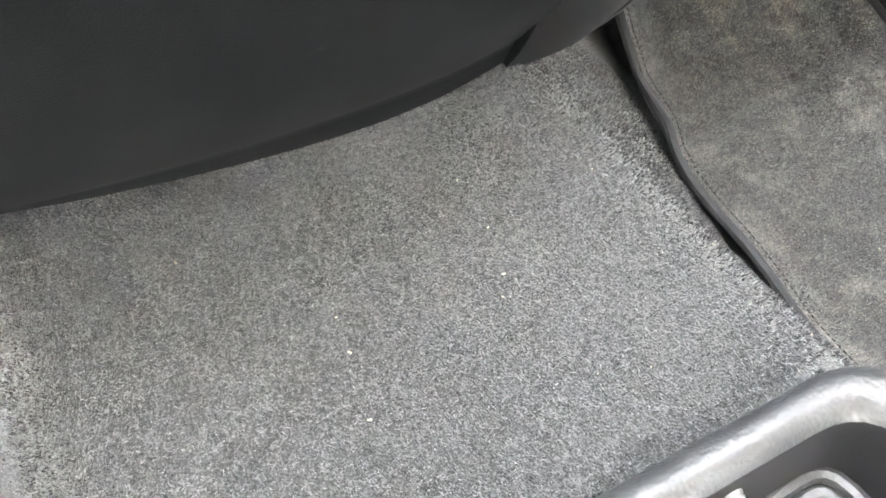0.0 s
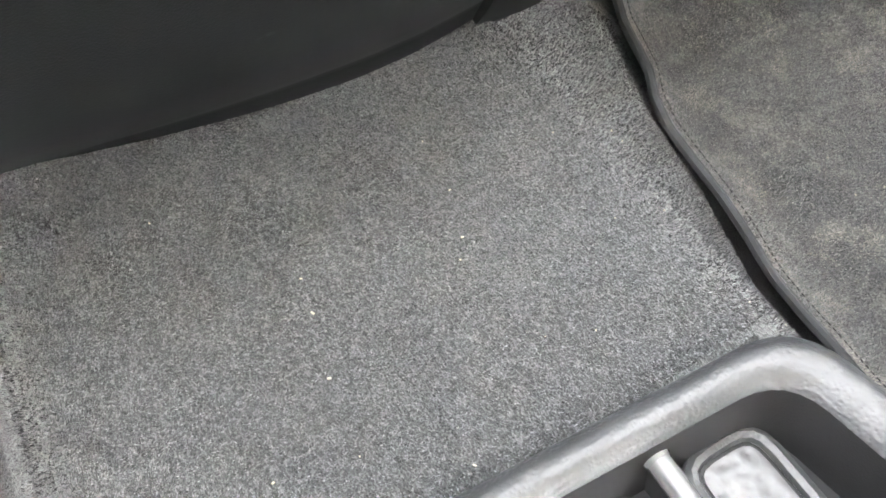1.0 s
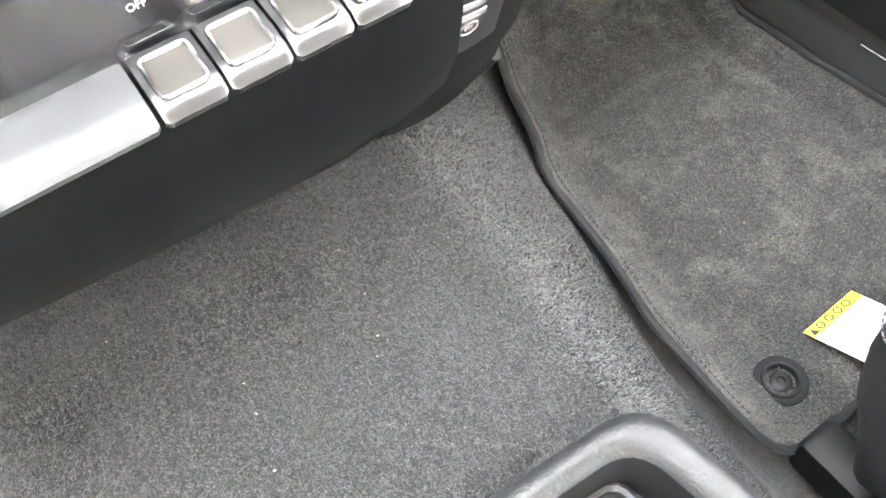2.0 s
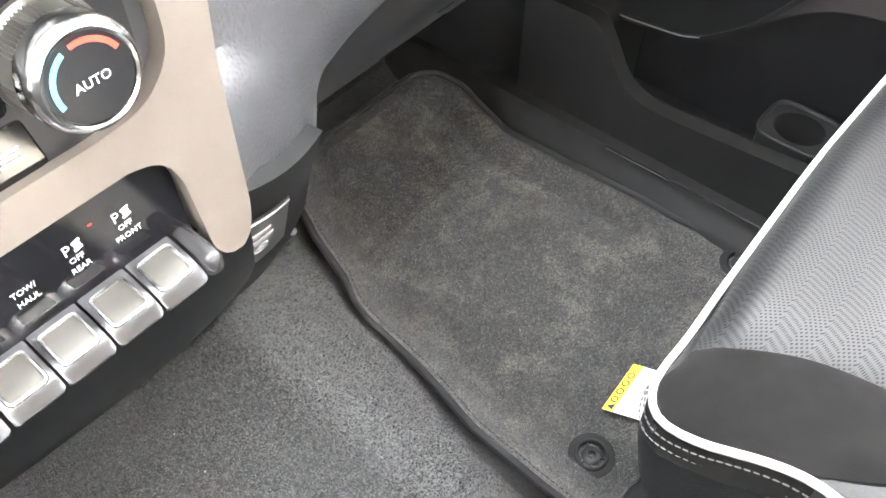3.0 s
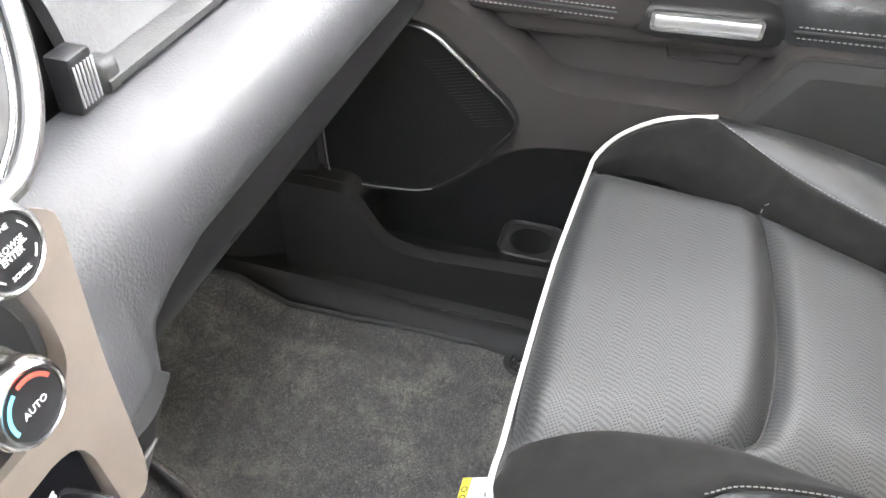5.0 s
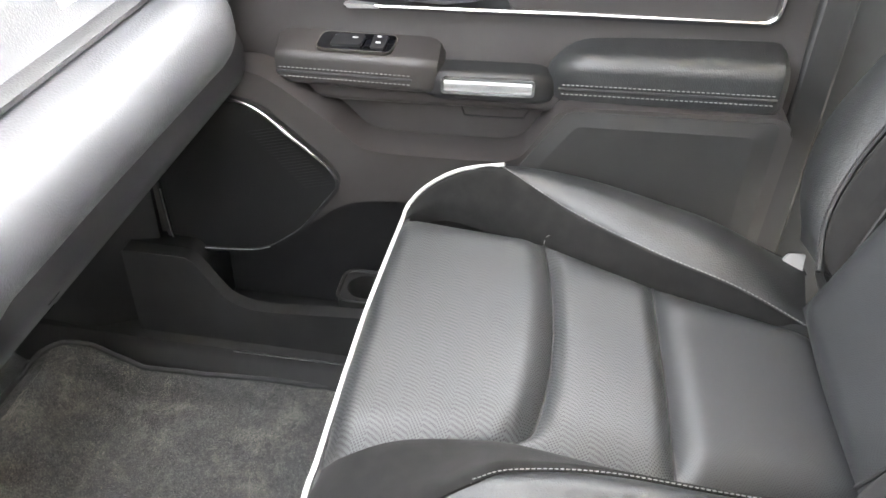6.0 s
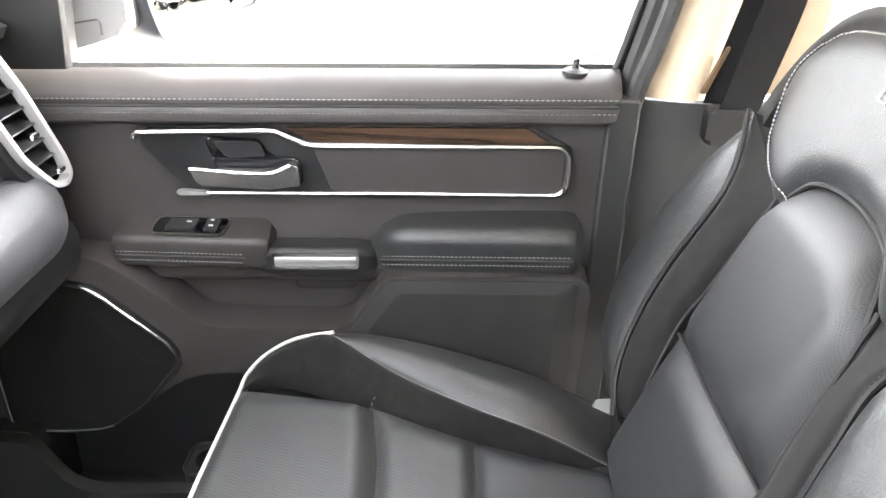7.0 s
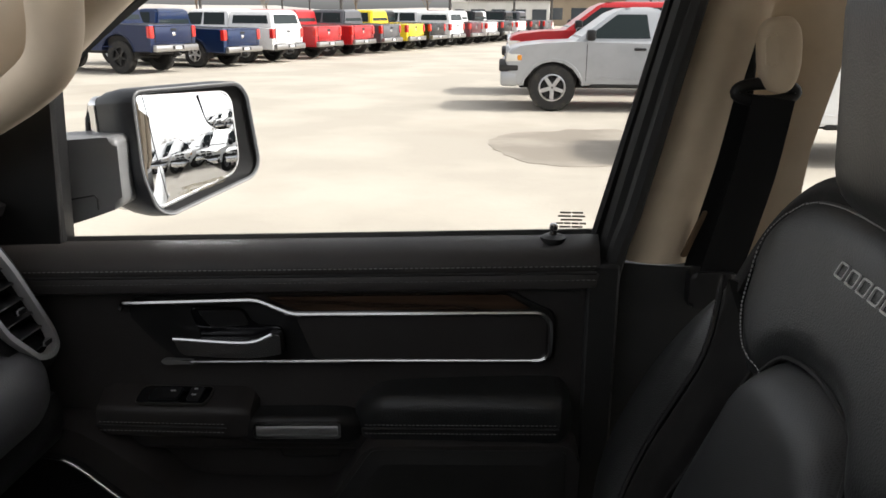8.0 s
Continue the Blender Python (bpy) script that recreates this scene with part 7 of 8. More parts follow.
PAINTS = {
    "silver": paint("silver", (0.40, 0.41, 0.425), 0.45), "white": paint("white", (0.78, 0.78, 0.77), 0.0), "blue": paint("blue", (0.004, 0.014, 0.060)), "navy": paint("navy", (0.006, 0.022, 0.078)),
    "red": paint("red", (0.42, 0.010, 0.014), 0.1), "yellow": paint("yellow", (0.80, 0.60, 0.02), 0.0), "black": paint("black", (0.012, 0.012, 0.014)), "grey": paint("grey", (0.11, 0.11, 0.12)), "maroon": paint("maroon", (0.10, 0.012, 0.02)),
}


def pickup(colour, label, at, heading, crew=True, cap="", lifted=0.0, rims=None, length=5.7):
    """A pickup truck: nose along +x before it is turned; parts built about the ground point under its middle."""
    body_m = PAINTS[colour]
    truck = thing("pickup_truck", label, "truck", (0, 0, 0), "parked trucks")
    L = length / 2
    z0 = 0.48 + lifted
    W = 0.98
    side = Plane((0, 0, 0), (1, 0, 0), (0, 0, 1))
    cab_back = -0.95 if crew else -0.08
    fw, rw, wr = L - 0.86, -L + 1.25, 0.435 + 0.3 * lifted

    def arch(cx):
        return [(cx + (wr + 0.11) * math.cos(a), max(z0, z0 + (wr + 0.08) * math.sin(a) * 0.93)) for a in np.linspace(math.pi, 0, 9)]

    low = [(-L, z0 + 0.06), (-L + 0.02, z0)] + arch(rw) + arch(fw) + [(L - 0.25, z0 - 0.02), (L - 0.06, z0 + 0.08)]
    outline = low + [(L, z0 + 0.35), (L - 0.03, z0 + 0.60), (L - 0.10, z0 + 0.67), (L - 0.26, z0 + 0.715), (L - 0.70, z0 + 0.765), (L - 1.25, z0 + 0.79), (cab_back, z0 + 0.80), (cab_back - 0.03, z0 + 0.77), (-L + 0.02, z0 + 0.77), (-L, z0 + 0.74)]
    bm = prism(side, outline, -W, W, 0.05, 2, True)
    body = part("body", bm, body_m, truck, "painted body")
    ct, wb = z0 + 1.40, z0 + 0.78
    roof_f, roof_b = L - 2.05, cab_back + 0.14
    bmc = bmesh.new()
    ringz = []
    for z, x1, x0, w in ((wb - 0.03, L - 1.18, cab_back, W - 0.03), (wb + 0.02, L - 1.26, cab_back, W - 0.05), (ct - 0.10, roof_f + 0.12, roof_b - 0.12, W - 0.20), (ct - 0.02, roof_f - 0.08, roof_b, W - 0.27), (ct, roof_f - 0.30, roof_b + 0.15, W - 0.36)):
        ringz.append([bmc.verts.new(v) for v in ((x1, -w, z), (x1, w, z), (x0, w, z), (x0, -w, z))])
    for a, b in zip(ringz, ringz[1:]):
        for k in range(4):
            bmc.faces.new((a[k], a[(k + 1) % 4], b[(k + 1) % 4], b[k]))
    bmc.faces.new(ringz[-1])
    bmesh.ops.bevel(bmc, geom=[e for e in bmc.edges if abs(e.verts[0].co.z - e.verts[1].co.z) > 0.05], offset=0.06, segments=2, affect="EDGES")
    part("cab", bmc, body_m, truck, "painted cab")

    def pane_quad(name, pts, out):
        n = (Vector(pts[1]) - Vector(pts[0])).cross(Vector(pts[2]) - Vector(pts[0])).normalized()
        if n.dot(Vector(out)) < 0:
            n = -n
        c = sum((Vector(p) for p in pts), Vector()) / len(pts)
        fr = [Vector(p) + n * 0.012 for p in pts]
        b2 = bmesh.new()
        lo = [b2.verts.new(Vector(p) - n * 0.02) for p in pts]
        hi = [b2.verts.new(p) for p in fr]
        b2.faces.new(hi)
        for k in range(len(pts)):
            b2.faces.new((lo[k], lo[(k + 1) % len(pts)], hi[(k + 1) % len(pts)], hi[k]))
        return part(name, b2, CAR_GLASS, truck, "dark tinted glass", smooth=False)

    zt, zb = ct - 0.13, wb + 0.07

    def side_w(z):
        return W - 0.05 - 0.15 * (z - wb - 0.02) / (ct - 0.12 - wb)

    xa_b, xa_t = L - 1.45, roof_f + 0.04
    xb_b, xb_t = cab_back + 0.17, roof_b + 0.10
    for s in (-1, 1):
        mid = (xa_b + xb_b) / 2 - 0.1 if crew else None
        spans = [((xa_b, xa_t), (mid + 0.06, mid + 0.04)), ((mid - 0.06, mid - 0.02), (xb_b, xb_t))] if crew else [((xa_b, xa_t), (xb_b + 0.1, xb_t + 0.1))]
        for (fb, ft), (bb, bt) in spans:
            pane_quad("side_window", [(fb, s * side_w(zb), zb), (ft, s * side_w(zt), zt), (bt, s * side_w(zt), zt), (bb, s * side_w(zb), zb)], (0, s, 0))
        part("wing_mirror", cube((L - 1.52, s * (W + 0.10), wb + 0.13), (0.17, 0.22, 0.20), 0.05, 2), PLASTIC, truck, "black wing mirror")
        part("handle", cube(((xb_b + xa_b) / 2 - 0.35, s * (W + 0.012), wb - 0.12), (0.22, 0.03, 0.05), 0.012, 1), PLASTIC if colour == "silver" else body_m, truck)
        for xx in ([xa_b - 0.02, mid, xb_b - 0.05] if crew else [xa_b - 0.02, xb_b - 0.02]):
            part("door_gap", cube((xx, s * (W + 0.001), z0 + 0.42), (0.012, 0.006, 0.66), 0, 1), UNDER, truck)
        part("side_step", cube((0.1, s * (W - 0.05), z0 + 0.0), (2.3, 0.12, 0.07), 0.02, 1), UNDER, truck)
        part("tail_lamp", cube((-L + 0.05, s * (W - 0.07), z0 + 0.56), (0.16, 0.17, 0.34), 0.02, 1), LAMP_RED, truck, "red tail lamp")
        part("head_lamp", cube((L - 0.15, s * (W - 0.168), z0 + 0.50), (0.30, 0.34, 0.22), 0.05, 2), LAMP_CLEAR, truck, "clear head lamp")
        part("amber_lamp", cube((L - 0.24, s * (W - 0.035), z0 + 0.50), (0.10, 0.09, 0.12), 0.02, 1), LAMP_AMBER, truck, "amber lamp")
        for cx in (fw, rw):
            m4 = Matrix.Translation((cx, s * (W - 0.16), wr)) @ Matrix.Rotation(radians(-90 * s), 4, "X")
            wheel = part("wheel", lathe(m4, [(wr * 0.55, -0.12), (wr * 0.9, -0.13), (wr, -0.09), (wr, 0.09), (wr * 0.93, 0.125), (wr * 0.62, 0.13), (wr * 0.57, 0.11), (wr * 0.55, -0.12)], 28), TYRE, truck, "dusty tyre")
            spokes = lathe(m4, [(wr * 0.58, 0.115), (wr * 0.53, 0.122), (wr * 0.50, 0.10), (wr * 0.50, 0.04)], 28)
            # dark disc added so that the gaps between spokes read as shaded
            part("rim_back", lathe(m4, [(wr * 0.52, 0.03), (wr * 0.36, 0.045), (0.0, 0.045)], 20), UNDER, wheel, "dark backing disc behind the spokes")
            for k in range(5):
                a = 2 * math.pi * k / 5 + 0.3
                cube(m4 @ Vector((wr * 0.29 * math.cos(a), wr * 0.29 * math.sin(a), 0.095)), (wr * 0.50, wr * 0.17, 0.03), 0.008, 1, m4.to_3x3().to_4x4() @ Matrix.Rotation(a, 4, "Z"), spokes)
            part("rim", spokes, rims or RIM, wheel, "spoked wheel rim")
            part("wheel_well", cube((cx, s * (W - 0.30), z0 + 0.22), (wr * 2.1, 0.34, 0.5), 0.04, 1), UNDER, truck)
    pane_quad("windshield", [(L - 1.33, -W + 0.14, wb + 0.06), (L - 1.33, W - 0.14, wb + 0.06), (roof_f + 0.10, W - 0.28, zt), (roof_f + 0.10, -W + 0.28, zt)], (1, 0, 0.5))
    pane_quad("rear_window", [(cab_back + 0.01, -W + 0.22, zb + 0.05), (cab_back + 0.01, W - 0.22, zb + 0.05), (roof_b - 0.10, W - 0.32, zt), (roof_b - 0.10, -W + 0.32, zt)], (-1, 0, 0.2))
    part("front_bumper", cube((L - 0.06, 0, z0 + 0.12), (0.34, 2 * W + 0.01, 0.28), 0.06, 2), BRIGHT if colour != "silver" else body_m, truck, "front bumper")
    part("bumper_top", cube((L - 0.05, 0, z0 + 0.315), (0.37, 2 * W + 0.016, 0.13), 0.035, 2), UNDER, truck, "black bumper cover")
    grille = part("grille", cube((L - 0.03, 0, z0 + 0.53), (0.08, 1.12, 0.34), 0.04, 2), body_m if colour in ("silver", "white") else BRIGHT, truck, "cross-bar grille")
    for gy in (-0.27, 0.27):
        for gz in (-0.08, 0.08):
            part("grille_opening", cube((L + 0.008, gy, z0 + 0.53 + gz), (0.03, 0.44, 0.11), 0.02, 1), GRILLE, grille)
    part("rear_bumper", cube((-L - 0.06, 0, z0 + 0.10), (0.20, 2 * W - 0.10, 0.20), 0.05, 2), BUMPER, truck, "chrome rear bumper")
    for by in (-0.62, 0.62):
        part("bumper_pad", cube((-L - 0.085, by, z0 + 0.205), (0.15, 0.46, 0.02), 0.006, 1), UNDER, truck, "black step pad")
    part("bumper_notch", cube((-L - 0.150, 0, z0 + 0.115), (0.03, 0.52, 0.12), 0.02, 1), UNDER, truck, "dark bumper recess")
    part("tailgate_mark", cube((-L - 0.024, 0, z0 + 0.50), (0.012, 0.13, 0.10), 0.02, 2), BRIGHT, truck, "plain bright mark")
    part("tailgate_ledge", cube((-L - 0.012, 0, z0 + 0.735), (0.07, 2 * W - 0.38, 0.035), 0.012, 2), body_m, truck, "rounded tailgate top")
    part("number_plate", cube((-L - 0.168, 0, z0 + 0.115), (0.01, 0.30, 0.10), 0.004, 1), PLATE_M, truck, "plain plate")
    part("tailgate", cube((-L - 0.005, 0, z0 + 0.50), (0.03, 2 * W - 0.40, 0.46), 0.02, 2), body_m, truck, "tailgate")
    for s in (-1, 1):
        part("tailgate_gap", cube((-L - 0.004, s * (W - 0.185), z0 + 0.50), (0.03, 0.014, 0.50), 0, 1), UNDER, truck)
        part("mud_flap", cube((rw - wr - 0.12, s * (W - 0.16), z0 - 0.06), (0.02, 0.28, 0.26), 0.006, 1), UNDER, truck)
        for cx in (fw, rw):
            lip = [(cx + (wr + 0.115) * math.cos(a), s * (W + 0.002), max(z0 - 0.01, z0 + (wr + 0.085) * math.sin(a) * 0.93)) for a in np.linspace(math.pi, 0, 15)]
            part("arch_lip", tube(lip, 0.014, 6), body_m, truck)
        part("body_crease", cube((0.0, s * (W + 0.001), z0 + 0.14), (2 * L - 2.9, 0.012, 0.03), 0.005, 1), body_m, truck)
    part("hitch", cube((-L - 0.10, 0, z0 - 0.08), (0.24, 0.10, 0.10), 0.02, 1), UNDER, truck)
    part("rear_axle", tube([(rw, -W + 0.25, wr), (rw, W - 0.25, wr)], 0.09, 10), UNDER, truck, "dark rear axle")
    part("tailgate_handle", cube((-L - 0.022, 0, z0 + 0.62), (0.02, 0.24, 0.08), 0.01, 1), PLASTIC, truck)
    part("frame", cube((0, 0, z0 + 0.02), (2 * L - 0.5, 0.9, 0.22), 0.03, 1), UNDER, truck)
    part("bed_hollow", cube(((cab_back - L) / 2 - 0.02, 0, z0 + 0.772), (abs(-L - cab_back) - 0.18, 2 * W - 0.22, 0.012), 0.004, 1), UNDER, truck, "open black bed")
    if cap:
        cm = PAINTS[cap]
        cx0, cx1 = -L + 0.02, cab_back - 0.02
        b3 = bmesh.new()
        rg = []
        for z, g, w in ((z0 + 0.77, 0.0, W - 0.02), (z0 + 1.26, 0.12, W - 0.16), (z0 + 1.36, 0.24, W - 0.28)):
            rg.append([b3.verts.new(v) for v in ((cx1, -w, z), (cx1, w, z), (cx0 + g, w, z), (cx0 + g, -w, z))])
        for a, b in zip(rg, rg[1:]):
            for k in range(4):
                b3.faces.new((a[k], a[(k + 1) % 4], b[(k + 1) % 4], b[k]))
        b3.faces.new(rg[-1])
        bmesh.ops.bevel(b3, geom=b3.edges[:], offset=0.03, segments=2, affect="EDGES")
        part("bed_cap", b3, cm, truck, "fibreglass bed cap")
        for s in (-1, 1):
            pane_quad("cap_window", [(cx0 + 0.18, s * (W - 0.055), z0 + 0.90), (cx1 - 0.15, s * (W - 0.055), z0 + 0.90), (cx1 - 0.18, s * (W - 0.125), z0 + 1.18), (cx0 + 0.28, s * (W - 0.125), z0 + 1.18)], (0, s, 0))
        pane_quad("cap_rear_window", [(cx0 + 0.035, -W + 0.2, z0 + 0.88), (cx0 + 0.035, W - 0.2, z0 + 0.88), (cx0 + 0.10, W - 0.28, z0 + 1.20), (cx0 + 0.10, -W + 0.28, z0 + 1.20)], (-1, 0, 0.1))
    truck.location = (at[0], at[1], GZ)
    truck.rotation_euler = (0, 0, radians(heading))
    return truck


# the row across the lot, tails towards the lane
row = [("blue", "", "lifted blue pickup with black wheels, dusty tyres", 0.16, True), ("navy", "", "dark blue regular-cab pickup", 0.0, False), ("white", "white", "white pickup with a white bed cap", 0.0, True), ("red", "", "bright red four-door pickup", 0.0, True),
       ("red", "", "red pickup with short cab", 0.0, False), ("grey", "", "grey four-door pickup truck", 0.0, True), ("yellow", "", "bright yellow four-door pickup", 0.0, True), ("black", "", "black short-cab pickup truck", 0.0, False), ("white", "white", "white pickup with a long bed cap", 0.0, True), ("maroon", "", "dark red four-door pickup", 0.0, True),
       ("white", "", "plain white four-door pickup", 0.0, True), ("black", "", "black four-door pickup truck", 0.0, True), ("white", "", "white pickup with open bed", 0.0, False), ("black", "", "black pickup with dusty sides", 0.0, True), ("grey", "", "dark grey four-door pickup", 0.0, True)]
tail0, step = Vector((-9.55, 24.0)), Vector((0.335, 0.942))
gap = [0.0, 3.3, 6.0, 8.8, 11.6, 14.2, 16.8, 19.4, 22.0, 24.8, 27.4, 30.2, 33.0, 36.0, 39.0]
for (colour, cap, label, lifted, crew), d in zip(row, gap):
    h = 161
    ahead = Vector((math.cos(radians(h)), math.sin(radians(h))))
    p = tail0 + step * d + ahead * 2.9
    pickup(colour, label, p, h, crew, cap, lifted, RIM_BLACK if lifted else None)
# nose-out trucks across the lane on the other side
pickup("silver", "silver regular-cab pickup with dark bumper top", (3.0, 16.1), 180, False, length=5.6)
pickup("red", "red pickup behind the silver one", (3.1, 19.2), 180, True, lifted=0.14)
pickup("white", "white pickup parked close by", (5.2, 10.6), 180, True)
# row behind, seen in the door mirror
for k in range(6):
    pickup("white", "white pickup in the angled row behind the cab", (13.0 + 2.25 * k, 7.5 - 1.5 * k), 236, True)

# the pickup's own outer side, white with a chrome handle, seen in the door mirror
outer = thing("wall_outer_side", "white outer side of the pickup with chrome door handles", "car body", (0.3, 0.95, 0.1), kind="structure")
for name, xa, xb in (("front_door_skin", -0.80, 0.262), ("rear_door_skin", 0.270, 1.30), ("bed_side", 1.312, 3.35)):
    rows = [[(x, y, z) for x in np.linspace(xa, xb, 6)] for y, z in ((0.885, 0.735), (0.925, 0.715), (0.950, 0.66), (0.962, 0.55), (0.966, 0.42), (0.960, 0.25), (0.945, 0.05), (0.920, -0.12))]
    skin = part(name, grid_mesh(rows, 0.006, (0, 1, 0)), PAINTS["white"], outer)
    if name != "bed_side":
        hx = xb - 0.20
        part("outer_handle", tube([(hx - 0.09, 0.962, 0.60), (hx - 0.06, 0.985, 0.603), (hx + 0.06, 0.985, 0.605), (hx + 0.09, 0.962, 0.606)], 0.013, 10, smooth_n=16), BRIGHT, skin, "chrome pull handle")

# truck shadow painted on the lot in front of the silver truck
random.seed(11)
ring = []
for k in range(48):
    a = 2 * math.pi * k / 48
    r = 1 + 0.22 * noise.noise(Vector((math.cos(a) * 1.6, math.sin(a) * 1.6, 4.0))) + 0.10 * noise.noise(Vector((math.cos(a) * 5, math.sin(a) * 5, 9.0)))
    ring.append((1.35 + 1.45 * r * math.cos(a), 11.0 + 1.75 * r * math.sin(a)))
FLAT = Plane((0, 0, GZ), (1, 0, 0), (0, 1, 0))
tagged(part("painted_shadow", prism(FLAT, ring, 0.001, 0.005), mat("shadowed concrete", (0.235, 0.205, 0.165), 0.7, spots=(1.2, 6, (0.31, 0.275, 0.225), 0.45, 0.65)), None, "", smooth=False), "darker patch painted as a truck's shadow on the pale concrete", "stain", kind="structure")


# ---- distance: low buildings, lamp posts, bare trees ----
WALL_TAN = mat("far tan wall", (0.36, 0.29, 0.21), 0.8, spots=(0.6, 4, (0.30, 0.24, 0.17), 0.4, 0.7))
WALL_WHITE = mat("far white wall", (0.66, 0.65, 0.62), 0.7, spots=(0.5, 4, (0.56, 0.55, 0.52), 0.4, 0.7))
ROOF = mat("far dark roof", (0.06, 0.055, 0.05), 0.8, spots=(0.8, 4, (0.09, 0.08, 0.07), 0.4, 0.7))
FAR_GLASS = mat("far window", (0.05, 0.06, 0.07), 0.1)
POST = mat("lamp post", (0.05, 0.045, 0.04), 0.6)
BARK = mat("bark", (0.12, 0.085, 0.06), 0.9, spots=(5, 4, (0.17, 0.13, 0.10), 0.4, 0.7))
TWIG = mat("bare twigs", (0.20, 0.15, 0.10), 0.9)


def building(x, y, w, d, h, wall, label, gable=0.0, turn=0, windows=6):
    b = thing("building", label, "building", (0, 0, 0))
    part("wall", cube((0, 0, h / 2), (w, d, h), 0.05, 1), wall, b)
    if gable:
        pl = Plane((0, 0, 0), (1, 0, 0), (0, 0, 1))
        part("roof", prism(pl, [(-w / 2 - 0.4, h), (w / 2 + 0.4, h), (0, h + gable)], -d / 2 - 0.4, d / 2 + 0.4), ROOF, b, "dark pitched roof", smooth=False)
    else:
        part("roof", cube((0, 0, h + 0.2), (w + 0.6, d + 0.6, 0.4), 0.05, 1), wall, b, "flat roof edge")
    for k in range(windows):
        xx = -w / 2 + w * (k + 0.5) / windows
        part("window", cube((xx, -d / 2 - 0.02, h * 0.45), (w / windows * 0.7, 0.1, h * 0.45), 0.02, 1), FAR_GLASS, b, "dark window")
    b.location, b.rotation_euler = (x, y, GZ), (0, 0, radians(turn))
    return b


building(-3, 150, 11, 9, 3.4, WALL_WHITE, "low white showroom with a row of windows", 0, 4, 5)
building(1, 108, 10, 8, 3.2, WALL_WHITE, "small white office with a dark hipped roof", 2.6, 0, 4)
building(12, 125, 12, 9, 3.6, WALL_TAN, "tan workshop with a pitched roof", 2.4, -8, 3)
building(42, 120, 34, 12, 4.4, WALL_TAN, "wide tan building behind the trucks", 0, -6, 5)

sign = thing("road_sign", "green road sign on two posts", "sign", (-20.5, 84, GZ))
for dx in (-1.4, 1.4):
    part("post", cube((-20.5 + dx, 84, GZ + 2.2), (0.15, 0.15, 4.4), 0.02, 1), POST, sign)
board = part("board", cube((-20.5, 83.9, GZ + 4.2), (4.4, 0.1, 1.3), 0.03, 1), mat("sign green", (0.01, 0.22, 0.12), 0.5), sign, "green board with plain white bars")
for k in range(2):
    part("bar", cube((-20.7, 83.82, GZ + 4.5 - 0.5 * k), (3.0 - 0.8 * k, 0.05, 0.2), 0.01, 1), PRINT, board)


def lamp_post(x, y, h):
    p = thing("lamp_post", "tall dark lamp post with twin heads", "lamp post", (x, y, GZ), "lot lamp posts")
    part("pole", tube([(x, y, GZ), (x, y, GZ + h * 0.5), (x, y, GZ + h)], [0.14, 0.11, 0.08], 8), POST, p)
    part("base", lathe(Matrix.Translation((x, y, GZ)), [(0.3, 0), (0.3, 0.7), (0, 0.7)], 12), WALL_WHITE, p, "concrete foot")
    for s in (-1, 1):
        part("lamp_head", cube((x + s * 0.7, y, GZ + h), (0.9, 0.35, 0.16), 0.04, 1), POST, p)
    return p


for x, y, h in ((-26, 72, 10), (-12.5, 66, 9.5), (-4.5, 76, 10), (1.5, 92, 10), (6, 100, 10), (-36, 60, 10), (24, 30, 9), (15, 86, 10)):
    lamp_post(x, y, h)


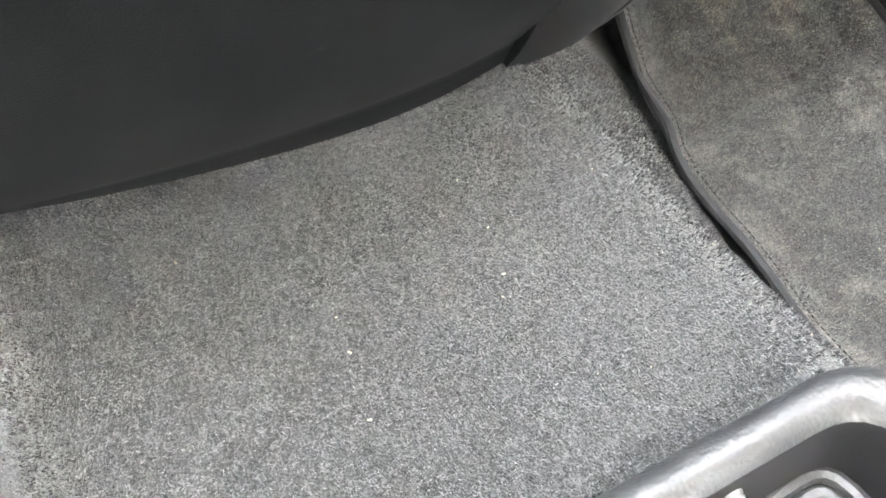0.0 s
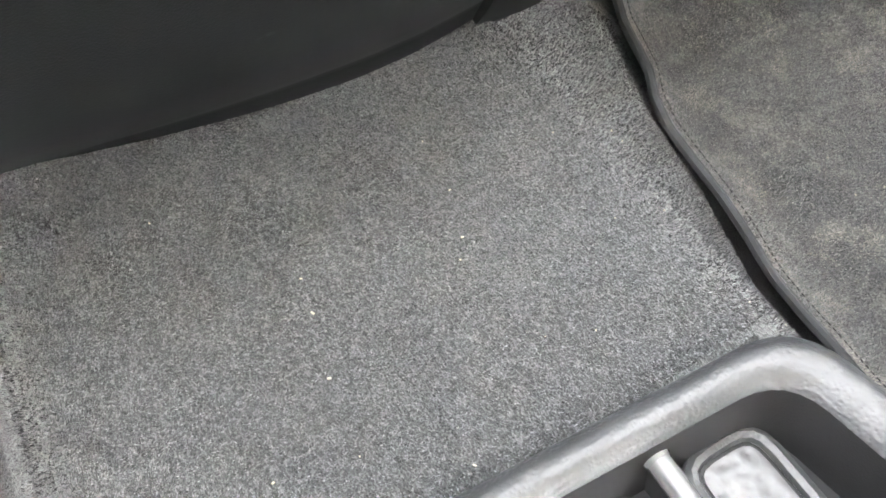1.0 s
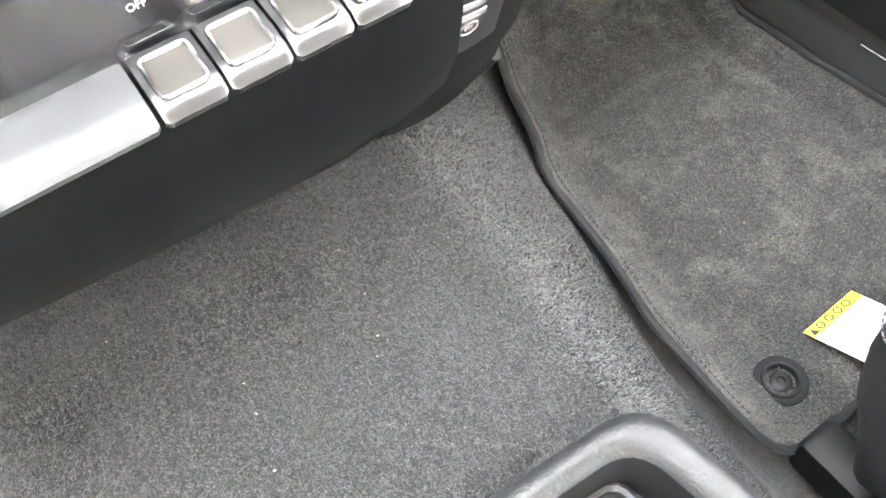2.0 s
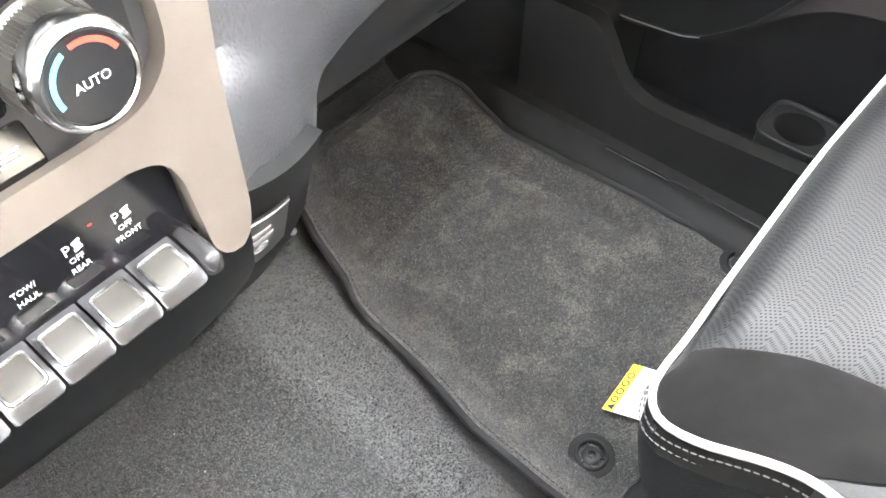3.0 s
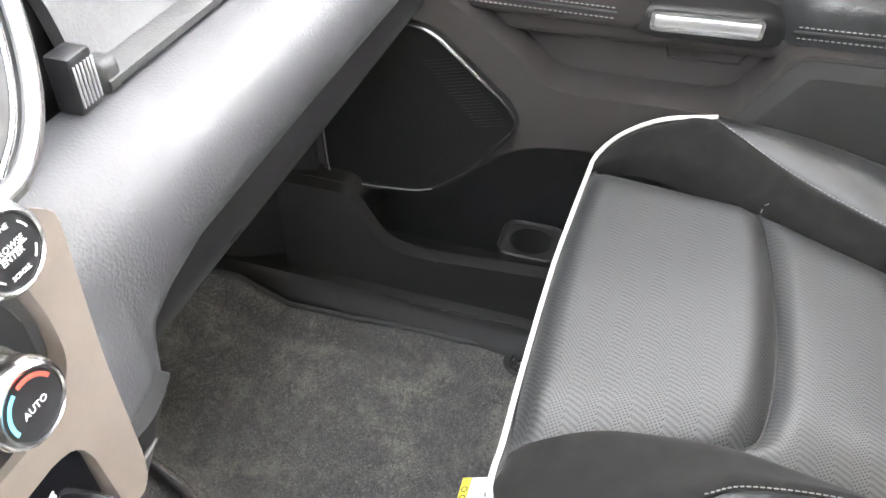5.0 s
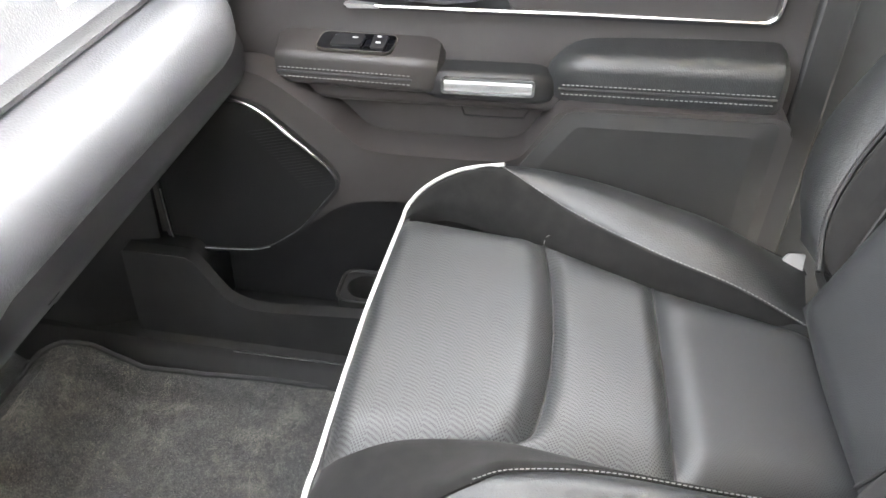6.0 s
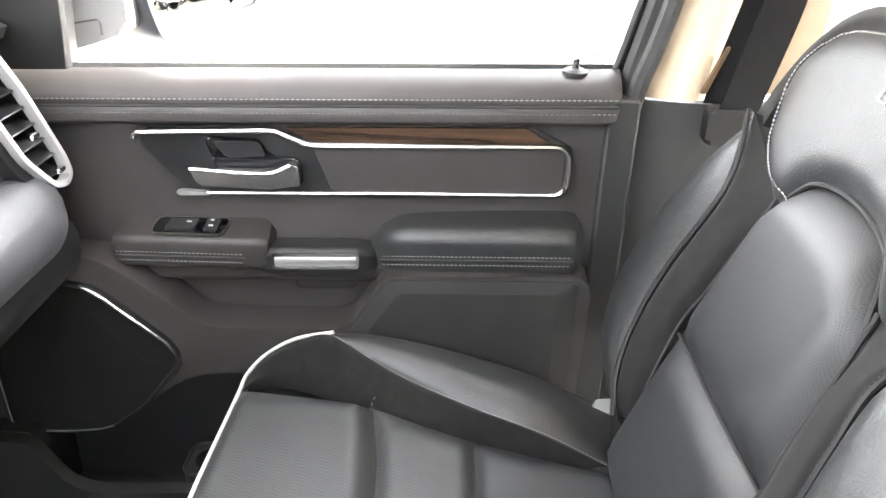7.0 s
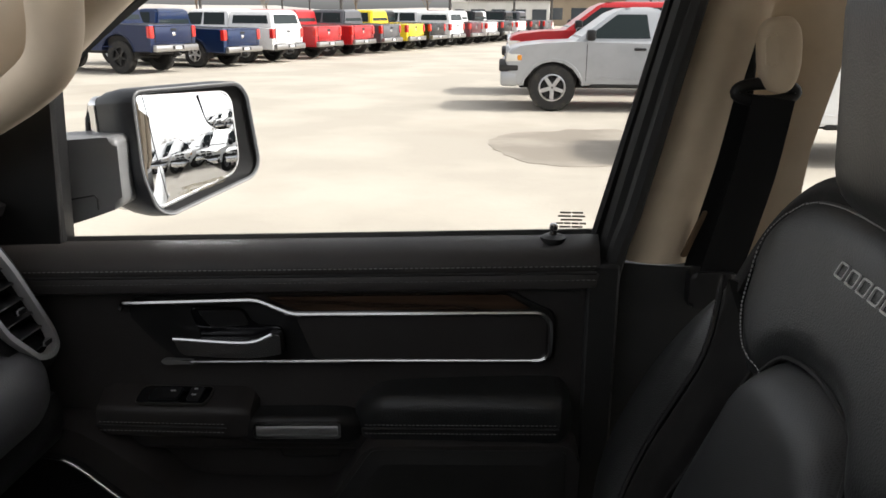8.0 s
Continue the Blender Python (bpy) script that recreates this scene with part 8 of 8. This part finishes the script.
def bare_tree(x, y, h, seed, spread=0.35):
    """A leafless tree: trunk, forking limbs, a haze of fine twigs."""
    rnd = random.Random(seed)
    t = thing("tree", "bare brown tree with fine twigs", "tree", (x, y, GZ), "bare trees")
    trunk = tube([(x, y, GZ), (x + 0.1, y, GZ + h * 0.2), (x, y + 0.1, GZ + h * 0.42)], [0.16 * h / 8, 0.12 * h / 8, 0.09 * h / 8], 6)
    verts, faces = [], []

    def limb(p, d, length, r, level):
        q = p + d * length
        s = d.cross(Vector((0.3, 0.7, 0.2))).normalized()
        u = d.cross(s)
        base = len(verts)
        for c, rr in ((p, r), (q, r * 0.55)):
            for a in range(3):
                verts.append(c + (s * math.cos(a * 2.1) + u * math.sin(a * 2.1)) * rr)
        for a in range(3):
            faces.append((base + a, base + (a + 1) % 3, base + 3 + (a + 1) % 3, base + 3 + a))
        if level == 0:
            return
        for _ in range(4 if level > 1 else 5):
            nd = (d + Vector((rnd.gauss(0, spread), rnd.gauss(0, spread), rnd.gauss(0.12, spread * 0.6)))).normalized()
            limb(p.lerp(q, rnd.uniform(0.45, 1.0)), nd, length * rnd.uniform(0.55, 0.8), r * 0.55, level - 1)

    for k in range(5):
        a = rnd.uniform(0, 6.28)
        limb(Vector((x, y, GZ + h * rnd.uniform(0.2, 0.42))), Vector((0.5 * math.cos(a), 0.5 * math.sin(a), 0.85)).normalized(), h * 0.26, 0.06 * h / 8, 3)
    part("trunk", trunk, BARK, t)
    part("crown", (verts, faces), TWIG, t, "leafless crown", smooth=False)
    return t


for k in range(12):
    rnd = random.Random(100 + k)
    bare_tree(-62 + 11.5 * k + rnd.uniform(-3, 3), 140 + rnd.uniform(-8, 16), rnd.uniform(7, 11), 40 + k)
for k in range(16):
    rnd = random.Random(200 + k)
    bare_tree(125 + rnd.uniform(-8, 12), 2 + 2.9 * k + rnd.uniform(-1, 1), rnd.uniform(4.5, 6.5), 80 + k, 0.5)
# far wooded ridge on the horizon
rows = []
for i in range(60):
    x = -600 + 1200 * i / 59
    hgt = 4 + 2 * noise.noise(Vector((x * 0.01, 0, 0))) + 1.6 * noise.noise(Vector((x * 0.06, 3, 0)))
    rows.append([(x, 330 + 10 * s, GZ + hgt * s) for s in (0, 0.5, 1)])
# the haze of distance is mixed into this pale brown
tagged(part("backdrop", grid_mesh(rows), mat("hazed far woods", (0.42, 0.39, 0.36), 0.95, spots=(0.05, 6, (0.50, 0.47, 0.44), 0.4, 0.65))), "hazy brown wooded ridge on the horizon", "ridge", kind="structure")
